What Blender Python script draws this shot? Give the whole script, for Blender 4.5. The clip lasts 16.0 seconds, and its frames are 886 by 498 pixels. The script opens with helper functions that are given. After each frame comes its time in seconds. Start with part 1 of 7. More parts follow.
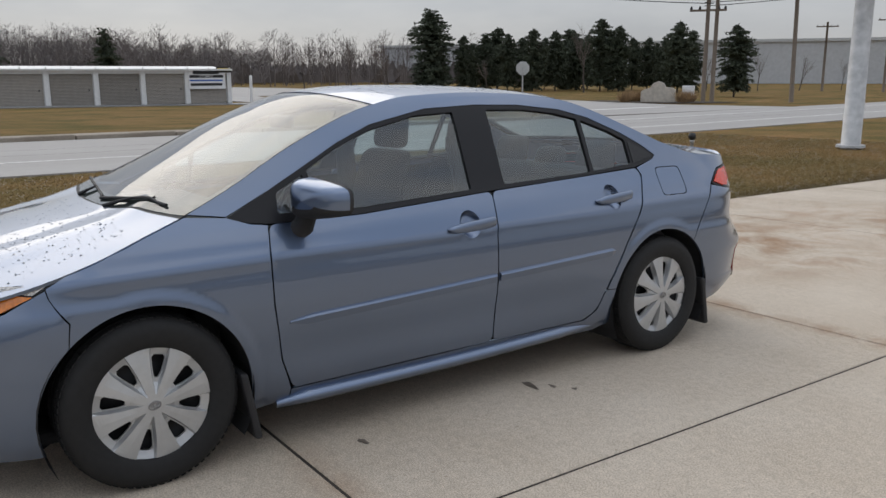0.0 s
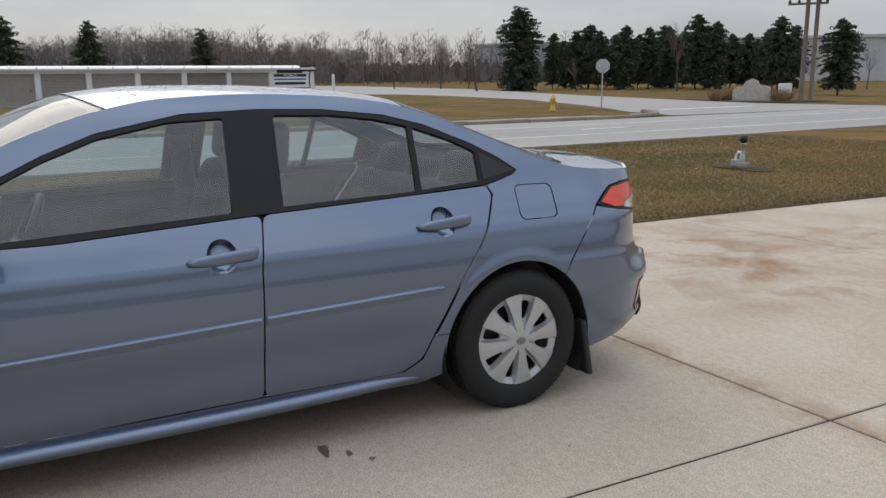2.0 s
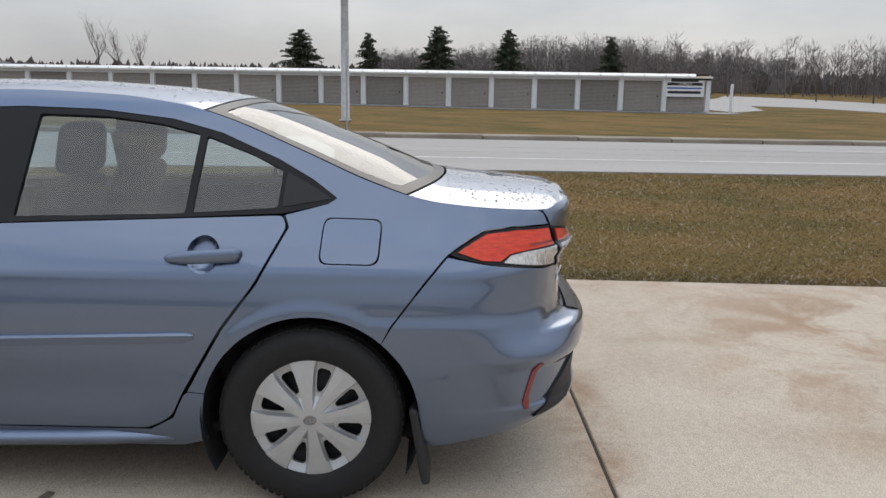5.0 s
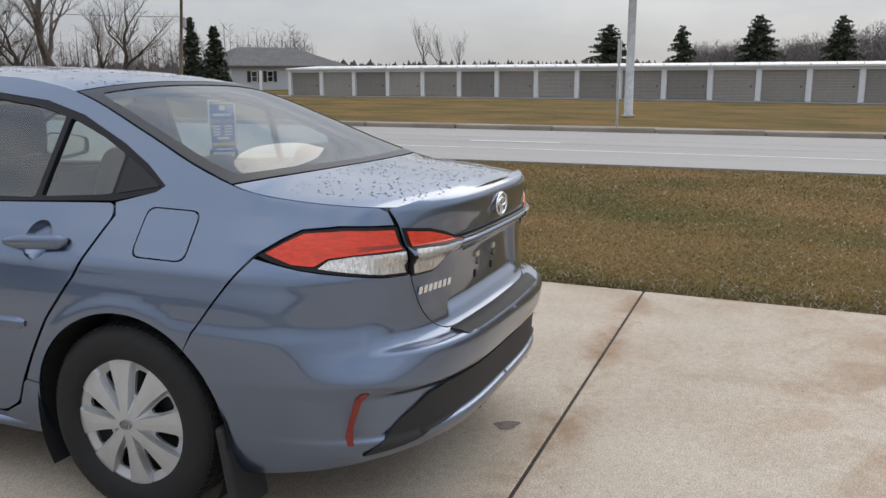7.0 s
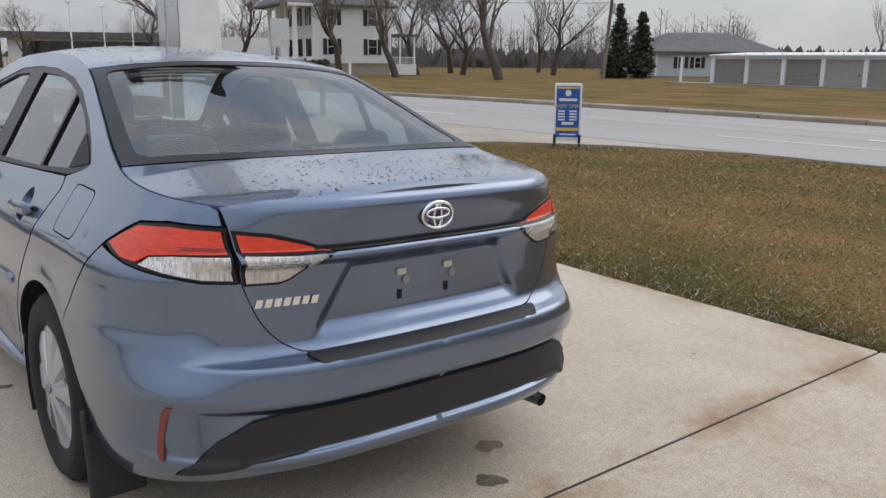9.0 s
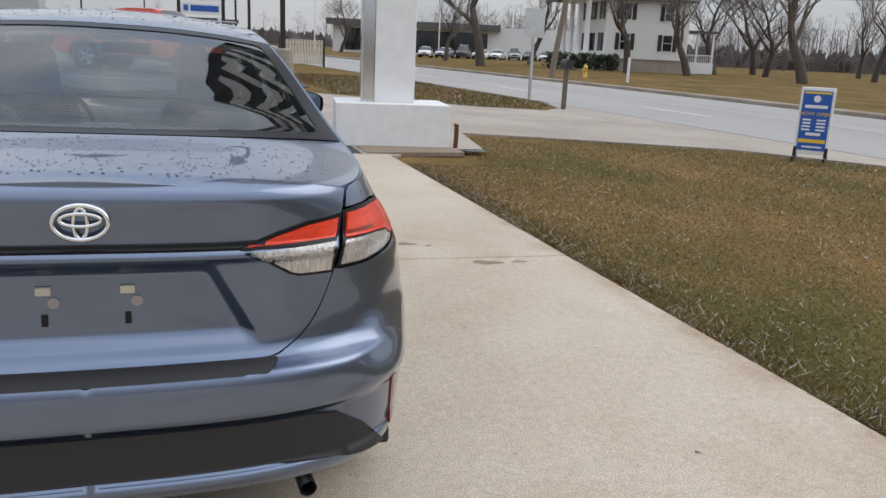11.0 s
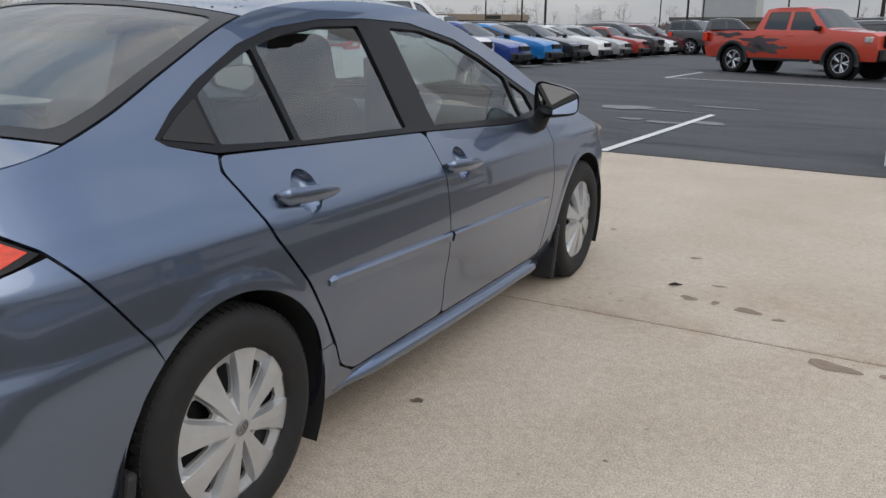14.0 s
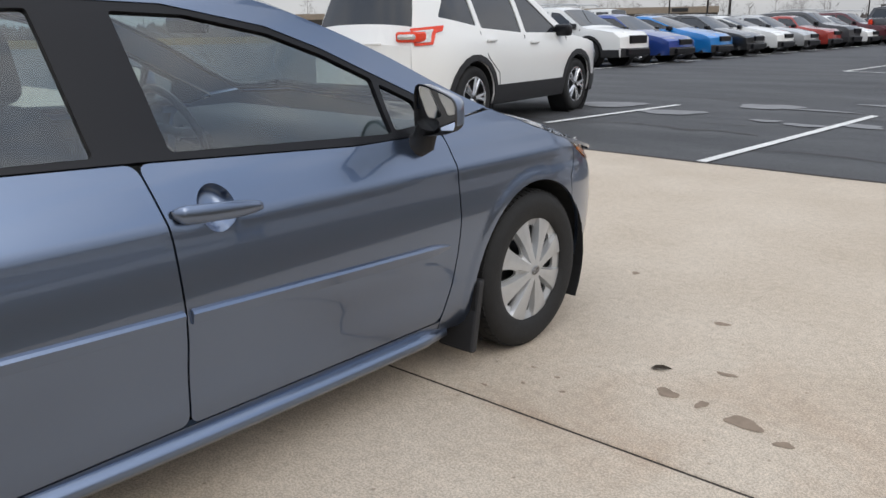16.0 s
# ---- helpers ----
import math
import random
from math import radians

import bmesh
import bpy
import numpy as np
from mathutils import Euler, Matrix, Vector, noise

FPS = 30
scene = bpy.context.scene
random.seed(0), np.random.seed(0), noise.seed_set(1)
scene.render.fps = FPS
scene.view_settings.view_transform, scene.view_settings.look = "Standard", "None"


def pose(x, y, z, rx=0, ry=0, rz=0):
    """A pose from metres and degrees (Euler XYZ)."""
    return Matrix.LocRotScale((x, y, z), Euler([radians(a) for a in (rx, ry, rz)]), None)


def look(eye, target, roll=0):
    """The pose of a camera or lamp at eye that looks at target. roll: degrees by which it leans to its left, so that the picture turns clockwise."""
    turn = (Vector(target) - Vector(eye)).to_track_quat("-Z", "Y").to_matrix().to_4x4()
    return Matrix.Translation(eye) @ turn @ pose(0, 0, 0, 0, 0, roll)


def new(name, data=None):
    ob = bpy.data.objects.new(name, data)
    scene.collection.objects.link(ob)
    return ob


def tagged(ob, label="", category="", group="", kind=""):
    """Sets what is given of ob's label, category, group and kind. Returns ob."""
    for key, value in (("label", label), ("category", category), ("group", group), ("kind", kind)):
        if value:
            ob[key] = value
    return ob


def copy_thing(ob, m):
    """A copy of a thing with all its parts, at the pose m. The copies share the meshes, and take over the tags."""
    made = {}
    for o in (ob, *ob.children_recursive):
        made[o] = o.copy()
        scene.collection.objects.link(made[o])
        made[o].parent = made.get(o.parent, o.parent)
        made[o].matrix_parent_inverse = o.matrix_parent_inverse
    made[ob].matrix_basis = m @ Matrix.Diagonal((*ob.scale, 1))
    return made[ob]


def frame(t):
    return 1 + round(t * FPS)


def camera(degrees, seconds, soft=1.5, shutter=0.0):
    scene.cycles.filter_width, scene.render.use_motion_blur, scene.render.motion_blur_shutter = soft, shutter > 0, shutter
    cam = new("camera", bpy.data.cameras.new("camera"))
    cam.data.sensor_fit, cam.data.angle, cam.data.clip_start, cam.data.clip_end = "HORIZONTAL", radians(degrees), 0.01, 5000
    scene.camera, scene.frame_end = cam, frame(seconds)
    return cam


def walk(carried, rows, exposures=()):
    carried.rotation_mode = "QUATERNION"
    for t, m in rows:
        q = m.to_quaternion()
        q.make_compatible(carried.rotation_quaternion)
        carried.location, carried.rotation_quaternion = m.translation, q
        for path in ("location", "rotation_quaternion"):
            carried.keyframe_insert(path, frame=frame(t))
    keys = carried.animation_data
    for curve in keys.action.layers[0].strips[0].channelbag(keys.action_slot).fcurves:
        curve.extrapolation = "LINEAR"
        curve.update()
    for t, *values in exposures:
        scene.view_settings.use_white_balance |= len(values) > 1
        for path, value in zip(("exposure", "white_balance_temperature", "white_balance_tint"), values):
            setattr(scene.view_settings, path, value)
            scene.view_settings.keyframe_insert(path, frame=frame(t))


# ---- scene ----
cam = camera(56.785, 16.0)
PATH = [
    (0, (-3.683, 2.083, 1.479), (-2.084, 0.957, 1.062), -0.17),
    (0.5, (-3.721, 1.712, 1.481), (-2.104, 0.612, 1.061), -0.28),
    (1, (-3.805, 1.294, 1.494), (-2.128, 0.288, 1.076), -1.16),
    (1.5, (-3.781, 0.929, 1.459), (-2.078, -0.033, 1.041), -0.75),
    (2, (-3.750, 0.594, 1.471), (-2.029, -0.335, 1.051), -0.38),
    (2.5, (-3.783, 0.198, 1.476), (-1.981, -0.564, 1.057), -1.15),
    (3, (-3.726, -0.144, 1.453), (-1.905, -0.856, 1.035), -0.20),
    (3.5, (-3.630, -0.538, 1.470), (-1.776, -1.165, 1.057), 0.14),
    (4, (-3.589, -0.960, 1.452), (-1.687, -1.418, 1.038), -0.09),
    (4.2, (-3.590, -1.131, 1.472), (-1.665, -1.484, 1.059), 0.20),
    (6.3, (-3.051, -2.730, 1.408), (-1.142, -2.303, 0.994), -0.46),
    (6.5, (-2.982, -2.853, 1.433), (-1.092, -2.351, 1.013), -0.83),
    (7, (-2.733, -3.182, 1.384), (-0.916, -2.456, 0.967), -0.27),
    (7.5, (-2.511, -3.513, 1.407), (-0.806, -2.557, 0.983), 0.19),
    (8, (-2.173, -3.721, 1.389), (-0.599, -2.566, 0.958), -1.18),
    (8.5, (-1.815, -3.935, 1.358), (-0.397, -2.596, 0.912), -1.35),
    (9, (-1.448, -4.143, 1.375), (-0.223, -2.628, 0.925), 0.40),
    (9.2, (-1.292, -4.177, 1.341), (-0.092, -2.641, 0.893), 0.90),
    (11.3, (0.461, -4.179, 1.333), (0.908, -2.291, 0.848), 1.66),
    (11.5, (0.638, -4.103, 1.296), (0.951, -2.189, 0.808), 1.03),
    (12, (1.048, -3.986, 1.325), (1.064, -2.050, 0.822), 2.55),
    (12.5, (1.377, -3.762, 1.308), (1.124, -1.846, 0.793), 1.76),
    (13, (1.712, -3.487, 1.293), (1.238, -1.614, 0.776), 2.62),
    (13.5, (2.043, -3.214, 1.300), (1.344, -1.412, 0.787), 1.99),
    (14, (2.232, -2.826, 1.273), (1.331, -1.115, 0.762), 0.59),
    (14.5, (2.406, -2.457, 1.255), (1.325, -0.851, 0.754), 0.52),
    (15, (2.577, -2.063, 1.269), (1.375, -0.541, 0.781), 0.95),
    (15.5, (2.620, -1.652, 1.246), (1.381, -0.162, 0.753), 1.50),
    (16, (2.633, -1.256, 1.228), (1.373, 0.209, 0.712), -0.84),
]
# the slab rises a little towards the car's front and falls towards the lawn
TILT = pose(0, 0, -0.010, 0, 1.01) @ pose(0, 0, 0, 0.53)
walk(cam, [(t, look(eye, target, roll)) for t, eye, target, roll in PATH], [(0.0, -0.16), (4.0, 0.0), (9.0, 0.08), (11.5, 0.16), (13.0, -0.08), (15.0, -0.08), (16.0, 0.17)])

# ---- world, sun and exposure ----
world = bpy.data.worlds.new("overcast_sky")
scene.world = world
world.use_nodes = True
wn, wl = world.node_tree.nodes, world.node_tree.links
SUN_UP, SUN_TURN = radians(40), radians(98)
sky = wn.new("ShaderNodeTexSky")
sky.sky_type, sky.sun_disc = "NISHITA", False
sky.sun_elevation, sky.sun_rotation = SUN_UP, SUN_TURN
coord = wn.new("ShaderNodeTexCoord")
stretch = wn.new("ShaderNodeMapping")
stretch.inputs["Scale"].default_value = (1.6, 1.6, 5.0)
cloud = wn.new("ShaderNodeTexNoise")
cloud.inputs["Scale"].default_value, cloud.inputs["Detail"].default_value, cloud.inputs["Roughness"].default_value = 1.7, 5, 0.55
cloud_ramp = wn.new("ShaderNodeValToRGB")
high_ramp = wn.new("ShaderNodeValToRGB")
high_ramp.color_ramp.elements[0].position, high_ramp.color_ramp.elements[0].color = 0.38, (3.3, 3.9, 4.9, 1)
high_ramp.color_ramp.elements[1].position, high_ramp.color_ramp.elements[1].color = 0.64, (7.0, 6.95, 6.9, 1)
cloud_ramp.color_ramp.elements[0].position, cloud_ramp.color_ramp.elements[0].color = 0.32, (4.5, 4.75, 5.3, 1)
cloud_ramp.color_ramp.elements[1].position, cloud_ramp.color_ramp.elements[1].color = 0.70, (6.9, 6.95, 7.2, 1)
sky_mix = wn.new("ShaderNodeMix")
sky_mix.data_type = "RGBA"
sky_mix.inputs["Factor"].default_value = 0.86
wl.new(coord.outputs["Generated"], stretch.inputs["Vector"])
wl.new(stretch.outputs["Vector"], cloud.inputs["Vector"])
wl.new(cloud.outputs["Fac"], cloud_ramp.inputs["Fac"])
wl.new(sky.outputs["Color"], sky_mix.inputs["A"])
wl.new(cloud.outputs["Fac"], high_ramp.inputs["Fac"])
climb = wn.new("ShaderNodeMapRange")
climb.inputs["From Min"].default_value, climb.inputs["From Max"].default_value = 0.22, 0.55
both_clouds = wn.new("ShaderNodeMix")
both_clouds.data_type = "RGBA"
wl.new(climb.outputs["Result"], both_clouds.inputs["Factor"])
wl.new(cloud_ramp.outputs["Color"], both_clouds.inputs["A"])
wl.new(high_ramp.outputs["Color"], both_clouds.inputs["B"])
wl.new(both_clouds.outputs["Result"], sky_mix.inputs["B"])
# an overcast sky grows brighter towards the zenith
height = wn.new("ShaderNodeSeparateXYZ")
gain = wn.new("ShaderNodeMapRange")
gain.inputs["From Min"].default_value, gain.inputs["From Max"].default_value = 0.0, 1.0
gain.inputs["To Min"].default_value, gain.inputs["To Max"].default_value = 0.66, 2.05
shade = wn.new("ShaderNodeVectorMath")
shade.operation = "SCALE"
wl.new(coord.outputs["Generated"], height.inputs["Vector"])
wl.new(height.outputs["Z"], gain.inputs["Value"])
wl.new(height.outputs["Z"], climb.inputs["Value"])
wl.new(sky_mix.outputs["Result"], shade.inputs[0])
# and the cloud glows round the hidden sun
facing = wn.new("ShaderNodeVectorMath")
facing.operation = "DOT_PRODUCT"
facing.inputs[1].default_value = (math.cos(SUN_UP) * math.sin(SUN_TURN), math.cos(SUN_UP) * math.cos(SUN_TURN), math.sin(SUN_UP))
near_sun, glow, total = (wn.new("ShaderNodeMath") for _ in range(3))
near_sun.operation, glow.operation, total.operation = "MAXIMUM", "POWER", "MULTIPLY_ADD"
near_sun.inputs[1].default_value, glow.inputs[1].default_value, total.inputs[1].default_value = 0.0, 8.0, 0.20
wl.new(coord.outputs["Generated"], facing.inputs[0])
wl.new(facing.outputs["Value"], near_sun.inputs[0])
wl.new(near_sun.outputs["Value"], glow.inputs[0])
wl.new(glow.outputs["Value"], total.inputs[0])
wl.new(gain.outputs["Result"], total.inputs[2])
wl.new(total.outputs["Value"], shade.inputs["Scale"])
wl.new(shade.outputs["Vector"], wn["Background"].inputs["Color"])
wn["Background"].inputs["Strength"].default_value = 0.122

sun = new("sun", bpy.data.lights.new("sun", "SUN"))
sun.data.energy, sun.data.angle, sun.data.color = 0.8, radians(50), (1.0, 0.91, 0.78)
sun.matrix_basis = look((0, 0, 0), (-math.cos(SUN_UP) * math.sin(SUN_TURN), -math.cos(SUN_UP) * math.cos(SUN_TURN), -math.sin(SUN_UP)))


# ---- materials ----
def material(name, base, rough=0.6, metal=0.0, vary=0.0, scale=8.0, bump=0.0, bump_scale=60.0, second=None, amount=0.5, big=0.6, coat=0.0, random_by="", spec=0.5, stretch=(1, 1, 1)):
    """A surface with stains (large noise), grain (fine noise), relief and, where asked, a tint for each piece."""
    m = bpy.data.materials.new(name)
    m.use_nodes = True
    n, l = m.node_tree.nodes, m.node_tree.links
    b = n["Principled BSDF"]
    b.inputs["Roughness"].default_value, b.inputs["Metallic"].default_value = rough, metal
    b.inputs["Coat Weight"].default_value, b.inputs["Coat Roughness"].default_value = coat, 0.012
    b.inputs["Specular IOR Level"].default_value = spec
    tc = n.new("ShaderNodeTexCoord")
    mp = n.new("ShaderNodeMapping")
    mp.inputs["Scale"].default_value = stretch
    l.new(tc.outputs["Object"], mp.inputs["Vector"])
    colour = None
    if second or vary:
        big_noise = n.new("ShaderNodeTexNoise")
        big_noise.inputs["Scale"].default_value, big_noise.inputs["Detail"].default_value, big_noise.inputs["Roughness"].default_value = big, 8, 0.62
        l.new(mp.outputs["Vector"], big_noise.inputs["Vector"])
        ramp = n.new("ShaderNodeValToRGB")
        ramp.color_ramp.elements[0].position, ramp.color_ramp.elements[1].position = 0.5 - 0.3 * (1 - amount) , 0.5 + 0.3 * (1 - amount) + 0.02
        ramp.color_ramp.elements[0].color = (*base, 1)
        other = second or tuple(c * (1 - vary) for c in base)
        ramp.color_ramp.elements[1].color = (*other, 1)
        l.new(big_noise.outputs["Fac"], ramp.inputs["Fac"])
        fine = n.new("ShaderNodeTexNoise")
        fine.inputs["Scale"].default_value, fine.inputs["Detail"].default_value = scale, 6
        l.new(mp.outputs["Vector"], fine.inputs["Vector"])
        span = n.new("ShaderNodeMapRange")
        span.inputs["From Min"].default_value, span.inputs["From Max"].default_value = 0.3, 0.7
        span.inputs["To Min"].default_value, span.inputs["To Max"].default_value = 1 - vary, 1 + vary
        l.new(fine.outputs["Fac"], span.inputs["Value"])
        mul = n.new("ShaderNodeVectorMath")
        mul.operation = "SCALE"
        l.new(ramp.outputs["Color"], mul.inputs[0])
        l.new(span.outputs["Result"], mul.inputs["Scale"])
        colour = mul.outputs["Vector"]
    else:
        b.inputs["Base Color"].default_value = (*base, 1)
    if random_by:
        if random_by == "object":
            src = n.new("ShaderNodeObjectInfo").outputs["Random"]
        else:
            src = n.new("ShaderNodeNewGeometry").outputs["Random Per Island"]
        rr = n.new("ShaderNodeMapRange")
        rr.inputs["To Min"].default_value, rr.inputs["To Max"].default_value = 0.72, 1.25
        l.new(src, rr.inputs["Value"])
        mul2 = n.new("ShaderNodeVectorMath")
        mul2.operation = "SCALE"
        if colour:
            l.new(colour, mul2.inputs[0])
        else:
            mul2.inputs[0].default_value = base
        l.new(rr.outputs["Result"], mul2.inputs["Scale"])
        colour = mul2.outputs["Vector"]
    if colour:
        l.new(colour, b.inputs["Base Color"])
    if bump:
        bn = n.new("ShaderNodeTexNoise")
        bn.inputs["Scale"].default_value, bn.inputs["Detail"].default_value = bump_scale, 4
        l.new(mp.outputs["Vector"], bn.inputs["Vector"])
        bp = n.new("ShaderNodeBump")
        bp.inputs["Strength"].default_value, bp.inputs["Distance"].default_value = bump, 0.01
        l.new(bn.outputs["Fac"], bp.inputs["Height"])
        l.new(bp.outputs["Normal"], b.inputs["Normal"])
    return m


def glass_material(name, tint, rough=0.0, least=0.075, steep=3.6):
    m = bpy.data.materials.new(name)
    m.use_nodes = True
    n, l = m.node_tree.nodes, m.node_tree.links
    n.remove(n["Principled BSDF"])
    clear, gloss, mix, fr = n.new("ShaderNodeBsdfTransparent"), n.new("ShaderNodeBsdfGlossy"), n.new("ShaderNodeMixShader"), n.new("ShaderNodeLayerWeight")
    power, gain = n.new("ShaderNodeMath"), n.new("ShaderNodeMapRange")
    clear.inputs["Color"].default_value = (*tint, 1)
    gloss.inputs["Roughness"].default_value = rough
    fr.inputs["Blend"].default_value = 0.5
    power.operation, power.inputs[1].default_value = "POWER", steep
    gain.inputs["To Min"].default_value, gain.inputs["To Max"].default_value = least, 1.0
    l.new(fr.outputs["Facing"], power.inputs[0])
    l.new(power.outputs["Value"], gain.inputs["Value"])
    l.new(gain.outputs["Result"], mix.inputs["Fac"])
    l.new(clear.outputs["BSDF"], mix.inputs[1])
    l.new(gloss.outputs["BSDF"], mix.inputs[2])
    l.new(mix.outputs["Shader"], n["Material Output"].inputs["Surface"])
    return m


PAINT = material("blue_grey_metallic_paint", (0.134, 0.178, 0.268), 0.28, 0.92, coat=1.0)
PAINT.node_tree.nodes["Principled BSDF"].inputs["Coat IOR"].default_value = 1.65
BLACK_TRIM = material("black_trim", (0.008, 0.008, 0.010), 0.30, spec=0.28)
BLACK_PLASTIC = material("matt_black_plastic", (0.018, 0.018, 0.02), 0.62, bump=0.15, bump_scale=900)
UNDERSIDE = material("dark_underside", (0.01, 0.01, 0.011), 0.9)
RUBBER = material("tyre_rubber", (0.009, 0.009, 0.0095), 0.75, vary=0.25, scale=40, bump=0.15, bump_scale=300)
SILVER = material("silver_painted_plastic", (0.50, 0.51, 0.52), 0.30, 0.55, vary=0.04, scale=30)
STEEL = material("dark_steel_wheel", (0.02, 0.02, 0.022), 0.5, 0.4)
CHROME = material("chrome", (0.82, 0.83, 0.85), 0.08, 1.0)
BRAKE = material("brushed_metal", (0.35, 0.35, 0.36), 0.35, 1.0)
GLASS = glass_material("tinted_side_glass", (0.66, 0.76, 0.77), least=0.12, steep=3.1)
WINDSHIELD = glass_material("windscreen_glass", (0.66, 0.74, 0.74), 0.012)
CABIN = material("grey_cabin_plastic", (0.07, 0.07, 0.074), 0.75, vary=0.06, scale=8)
HEADLINER = material("pale_headliner", (0.30, 0.29, 0.28), 0.9, vary=0.06, scale=80)
SEAT = material("charcoal_seat_cloth", (0.03, 0.031, 0.036), 0.9, vary=0.1, scale=12)
RED_LENS = material("red_lamp_lens", (0.78, 0.052, 0.016), 0.22, 0.0, vary=0.16, scale=34, bump=0.25, bump_scale=160, coat=0.45, spec=0.35, stretch=(1, 1, 4))
CLEAR_LENS = material("clear_lamp_lens", (0.72, 0.70, 0.67), 0.14, 0.65, vary=0.30, scale=30, bump=0.8, bump_scale=55, coat=1.0, stretch=(4, 4, 0.6))
DARK_RED = material("dark_red_lamp_insert", (0.30, 0.015, 0.008), 0.3, vary=0.2, scale=80, coat=0.5)
AMBER_LENS = material("amber_lamp_lens", (0.75, 0.22, 0.02), 0.12, vary=0.2, scale=60, coat=1.0)
REFLECTOR = material("dark_red_reflector", (0.20, 0.012, 0.010), 0.2, vary=0.2, scale=200, coat=0.8)
WATER = material("water_drops", (0.20, 0.24, 0.30), 0.02, spec=0.9, coat=1.0)
MIRROR = material("mirror_glass", (0.8, 0.82, 0.84), 0.02, 1.0)
BRACKET = material("pale_plate_bracket", (0.5, 0.45, 0.36), 0.5)


# ---- mesh helpers ----
def mesh_object(name, verts, faces, mat, parent=None, label="", smooth=False, normals=None):
    me = bpy.data.meshes.new(name)
    me.from_pydata([tuple(v) for v in verts], [], faces)
    if mat:
        me.materials.append(mat)
    if smooth or normals is not None:
        me.polygons.foreach_set("use_smooth", [True] * len(me.polygons))
    if normals is not None:
        me.normals_split_custom_set_from_vertices([tuple(v) for v in normals])
    ob = new(name, me)
    ob.parent = parent
    if label:
        ob["label"] = label
    return ob


def part(name, bm, mat, parent=None, label="", smooth=False):
    me = bpy.data.meshes.new(name)
    bm.normal_update()
    bm.to_mesh(me)
    bm.free()
    me.materials.append(mat)
    if smooth:
        me.polygons.foreach_set("use_smooth", [True] * len(me.polygons))
    ob = new(name, me)
    ob.parent = parent
    if label:
        ob["label"] = label
    return ob


def root(name, m, label, category, group="", kind=""):
    ob = new(name)
    ob.empty_display_size = 0.2
    ob.matrix_basis = m
    return tagged(ob, label, category, group, kind)


def block(lo, hi, bevel=0.0, segs=2):
    bm = bmesh.new()
    bmesh.ops.create_cube(bm, size=1)
    for v in bm.verts:
        v.co = Vector([lo[i] if v.co[i] < 0 else hi[i] for i in range(3)])
    if bevel:
        bmesh.ops.bevel(bm, geom=bm.edges[:], offset=bevel, segments=segs, affect="EDGES", profile=0.5)
    return bm


def grid_faces(nu, nv, loop_u=False, loop_v=False):
    out = []
    for i in range(nu if loop_u else nu - 1):
        for j in range(nv if loop_v else nv - 1):
            a, b = i, (i + 1) % nu
            c, d = j, (j + 1) % nv
            out.append((a * nv + c, b * nv + c, b * nv + d, a * nv + d))
    return out


def lathe(profile, n=32, axis="z"):
    """A turned body: profile of (radius, height) points."""
    verts = []
    for i in range(n):
        a = 2 * math.pi * i / n
        for r, h in profile:
            p = (r * math.cos(a), r * math.sin(a), h)
            verts.append(p if axis == "z" else (p[2], p[0], p[1]) if axis == "x" else (p[0], p[2], p[1]))
    return verts, grid_faces(n, len(profile), loop_u=True)


def tube(points, radii, n=8, cap=True):
    """A round bar along points."""
    points = [Vector(p) for p in points]
    if not isinstance(radii, (list, tuple)):
        radii = [radii] * len(points)
    verts, faces = [], []
    side = None
    for i, p in enumerate(points):
        d = (points[min(i + 1, len(points) - 1)] - points[max(i - 1, 0)]).normalized()
        if side is None:
            side = d.orthogonal().normalized()
        side = (side - d * side.dot(d)).normalized()
        up = d.cross(side)
        for k in range(n):
            a = 2 * math.pi * k / n
            verts.append(p + radii[i] * (math.cos(a) * side + math.sin(a) * up))
    faces = grid_faces(len(points), n, loop_v=True)
    if cap:
        faces += [tuple(range(n))[::-1], tuple(range(len(verts) - n, len(verts)))]
    return verts, faces


def joined(pieces):
    verts, faces = [], []
    for v, f in pieces:
        k = len(verts)
        verts += list(v)
        faces += [tuple(i + k for i in q) for q in f]
    return verts, faces


def smooth_curve(points, n=6, closed=False):
    """Catmull-Rom through 2D points."""
    out, m = [], len(points)
    for i in range(m if closed else m - 1):
        g = lambda k: np.array(points[k % m] if closed else points[min(max(k, 0), m - 1)], float)
        p0, p1, p2, p3 = g(i - 1), g(i), g(i + 1), g(i + 2)
        for k in range(n):
            t = k / n
            out.append(tuple(0.5 * (2 * p1 + (p2 - p0) * t + (2 * p0 - 5 * p1 + 4 * p2 - p3) * t * t + (3 * p1 - p0 - 3 * p2 + p3) * t ** 3)))
    if not closed:
        out.append(tuple(points[-1]))
    return out


def densify(points, step=0.03):
    out = []
    m = len(points)
    for i in range(m):
        a, b = np.array(points[i], float), np.array(points[(i + 1) % m], float)
        k = max(1, int(np.ceil(np.linalg.norm(b - a) / step)))
        out += [tuple(a + (b - a) * j / k) for j in range(k)]
    return out


def rounded(points, r=0.02, n=4):
    """A polygon with its corners rounded."""
    out, m = [], len(points)
    for i in range(m):
        p, a, b = (np.array(points[k % m], float) for k in (i, i - 1, i + 1))
        da, db = a - p, b - p
        la, lb = np.linalg.norm(da), np.linalg.norm(db)
        k = min(r, la * 0.45, lb * 0.45)
        s, e = p + da / la * k, p + db / lb * k
        for j in range(n + 1):
            t = j / n
            out.append(tuple((1 - t) ** 2 * s + 2 * t * (1 - t) * p + t * t * e))
    return out


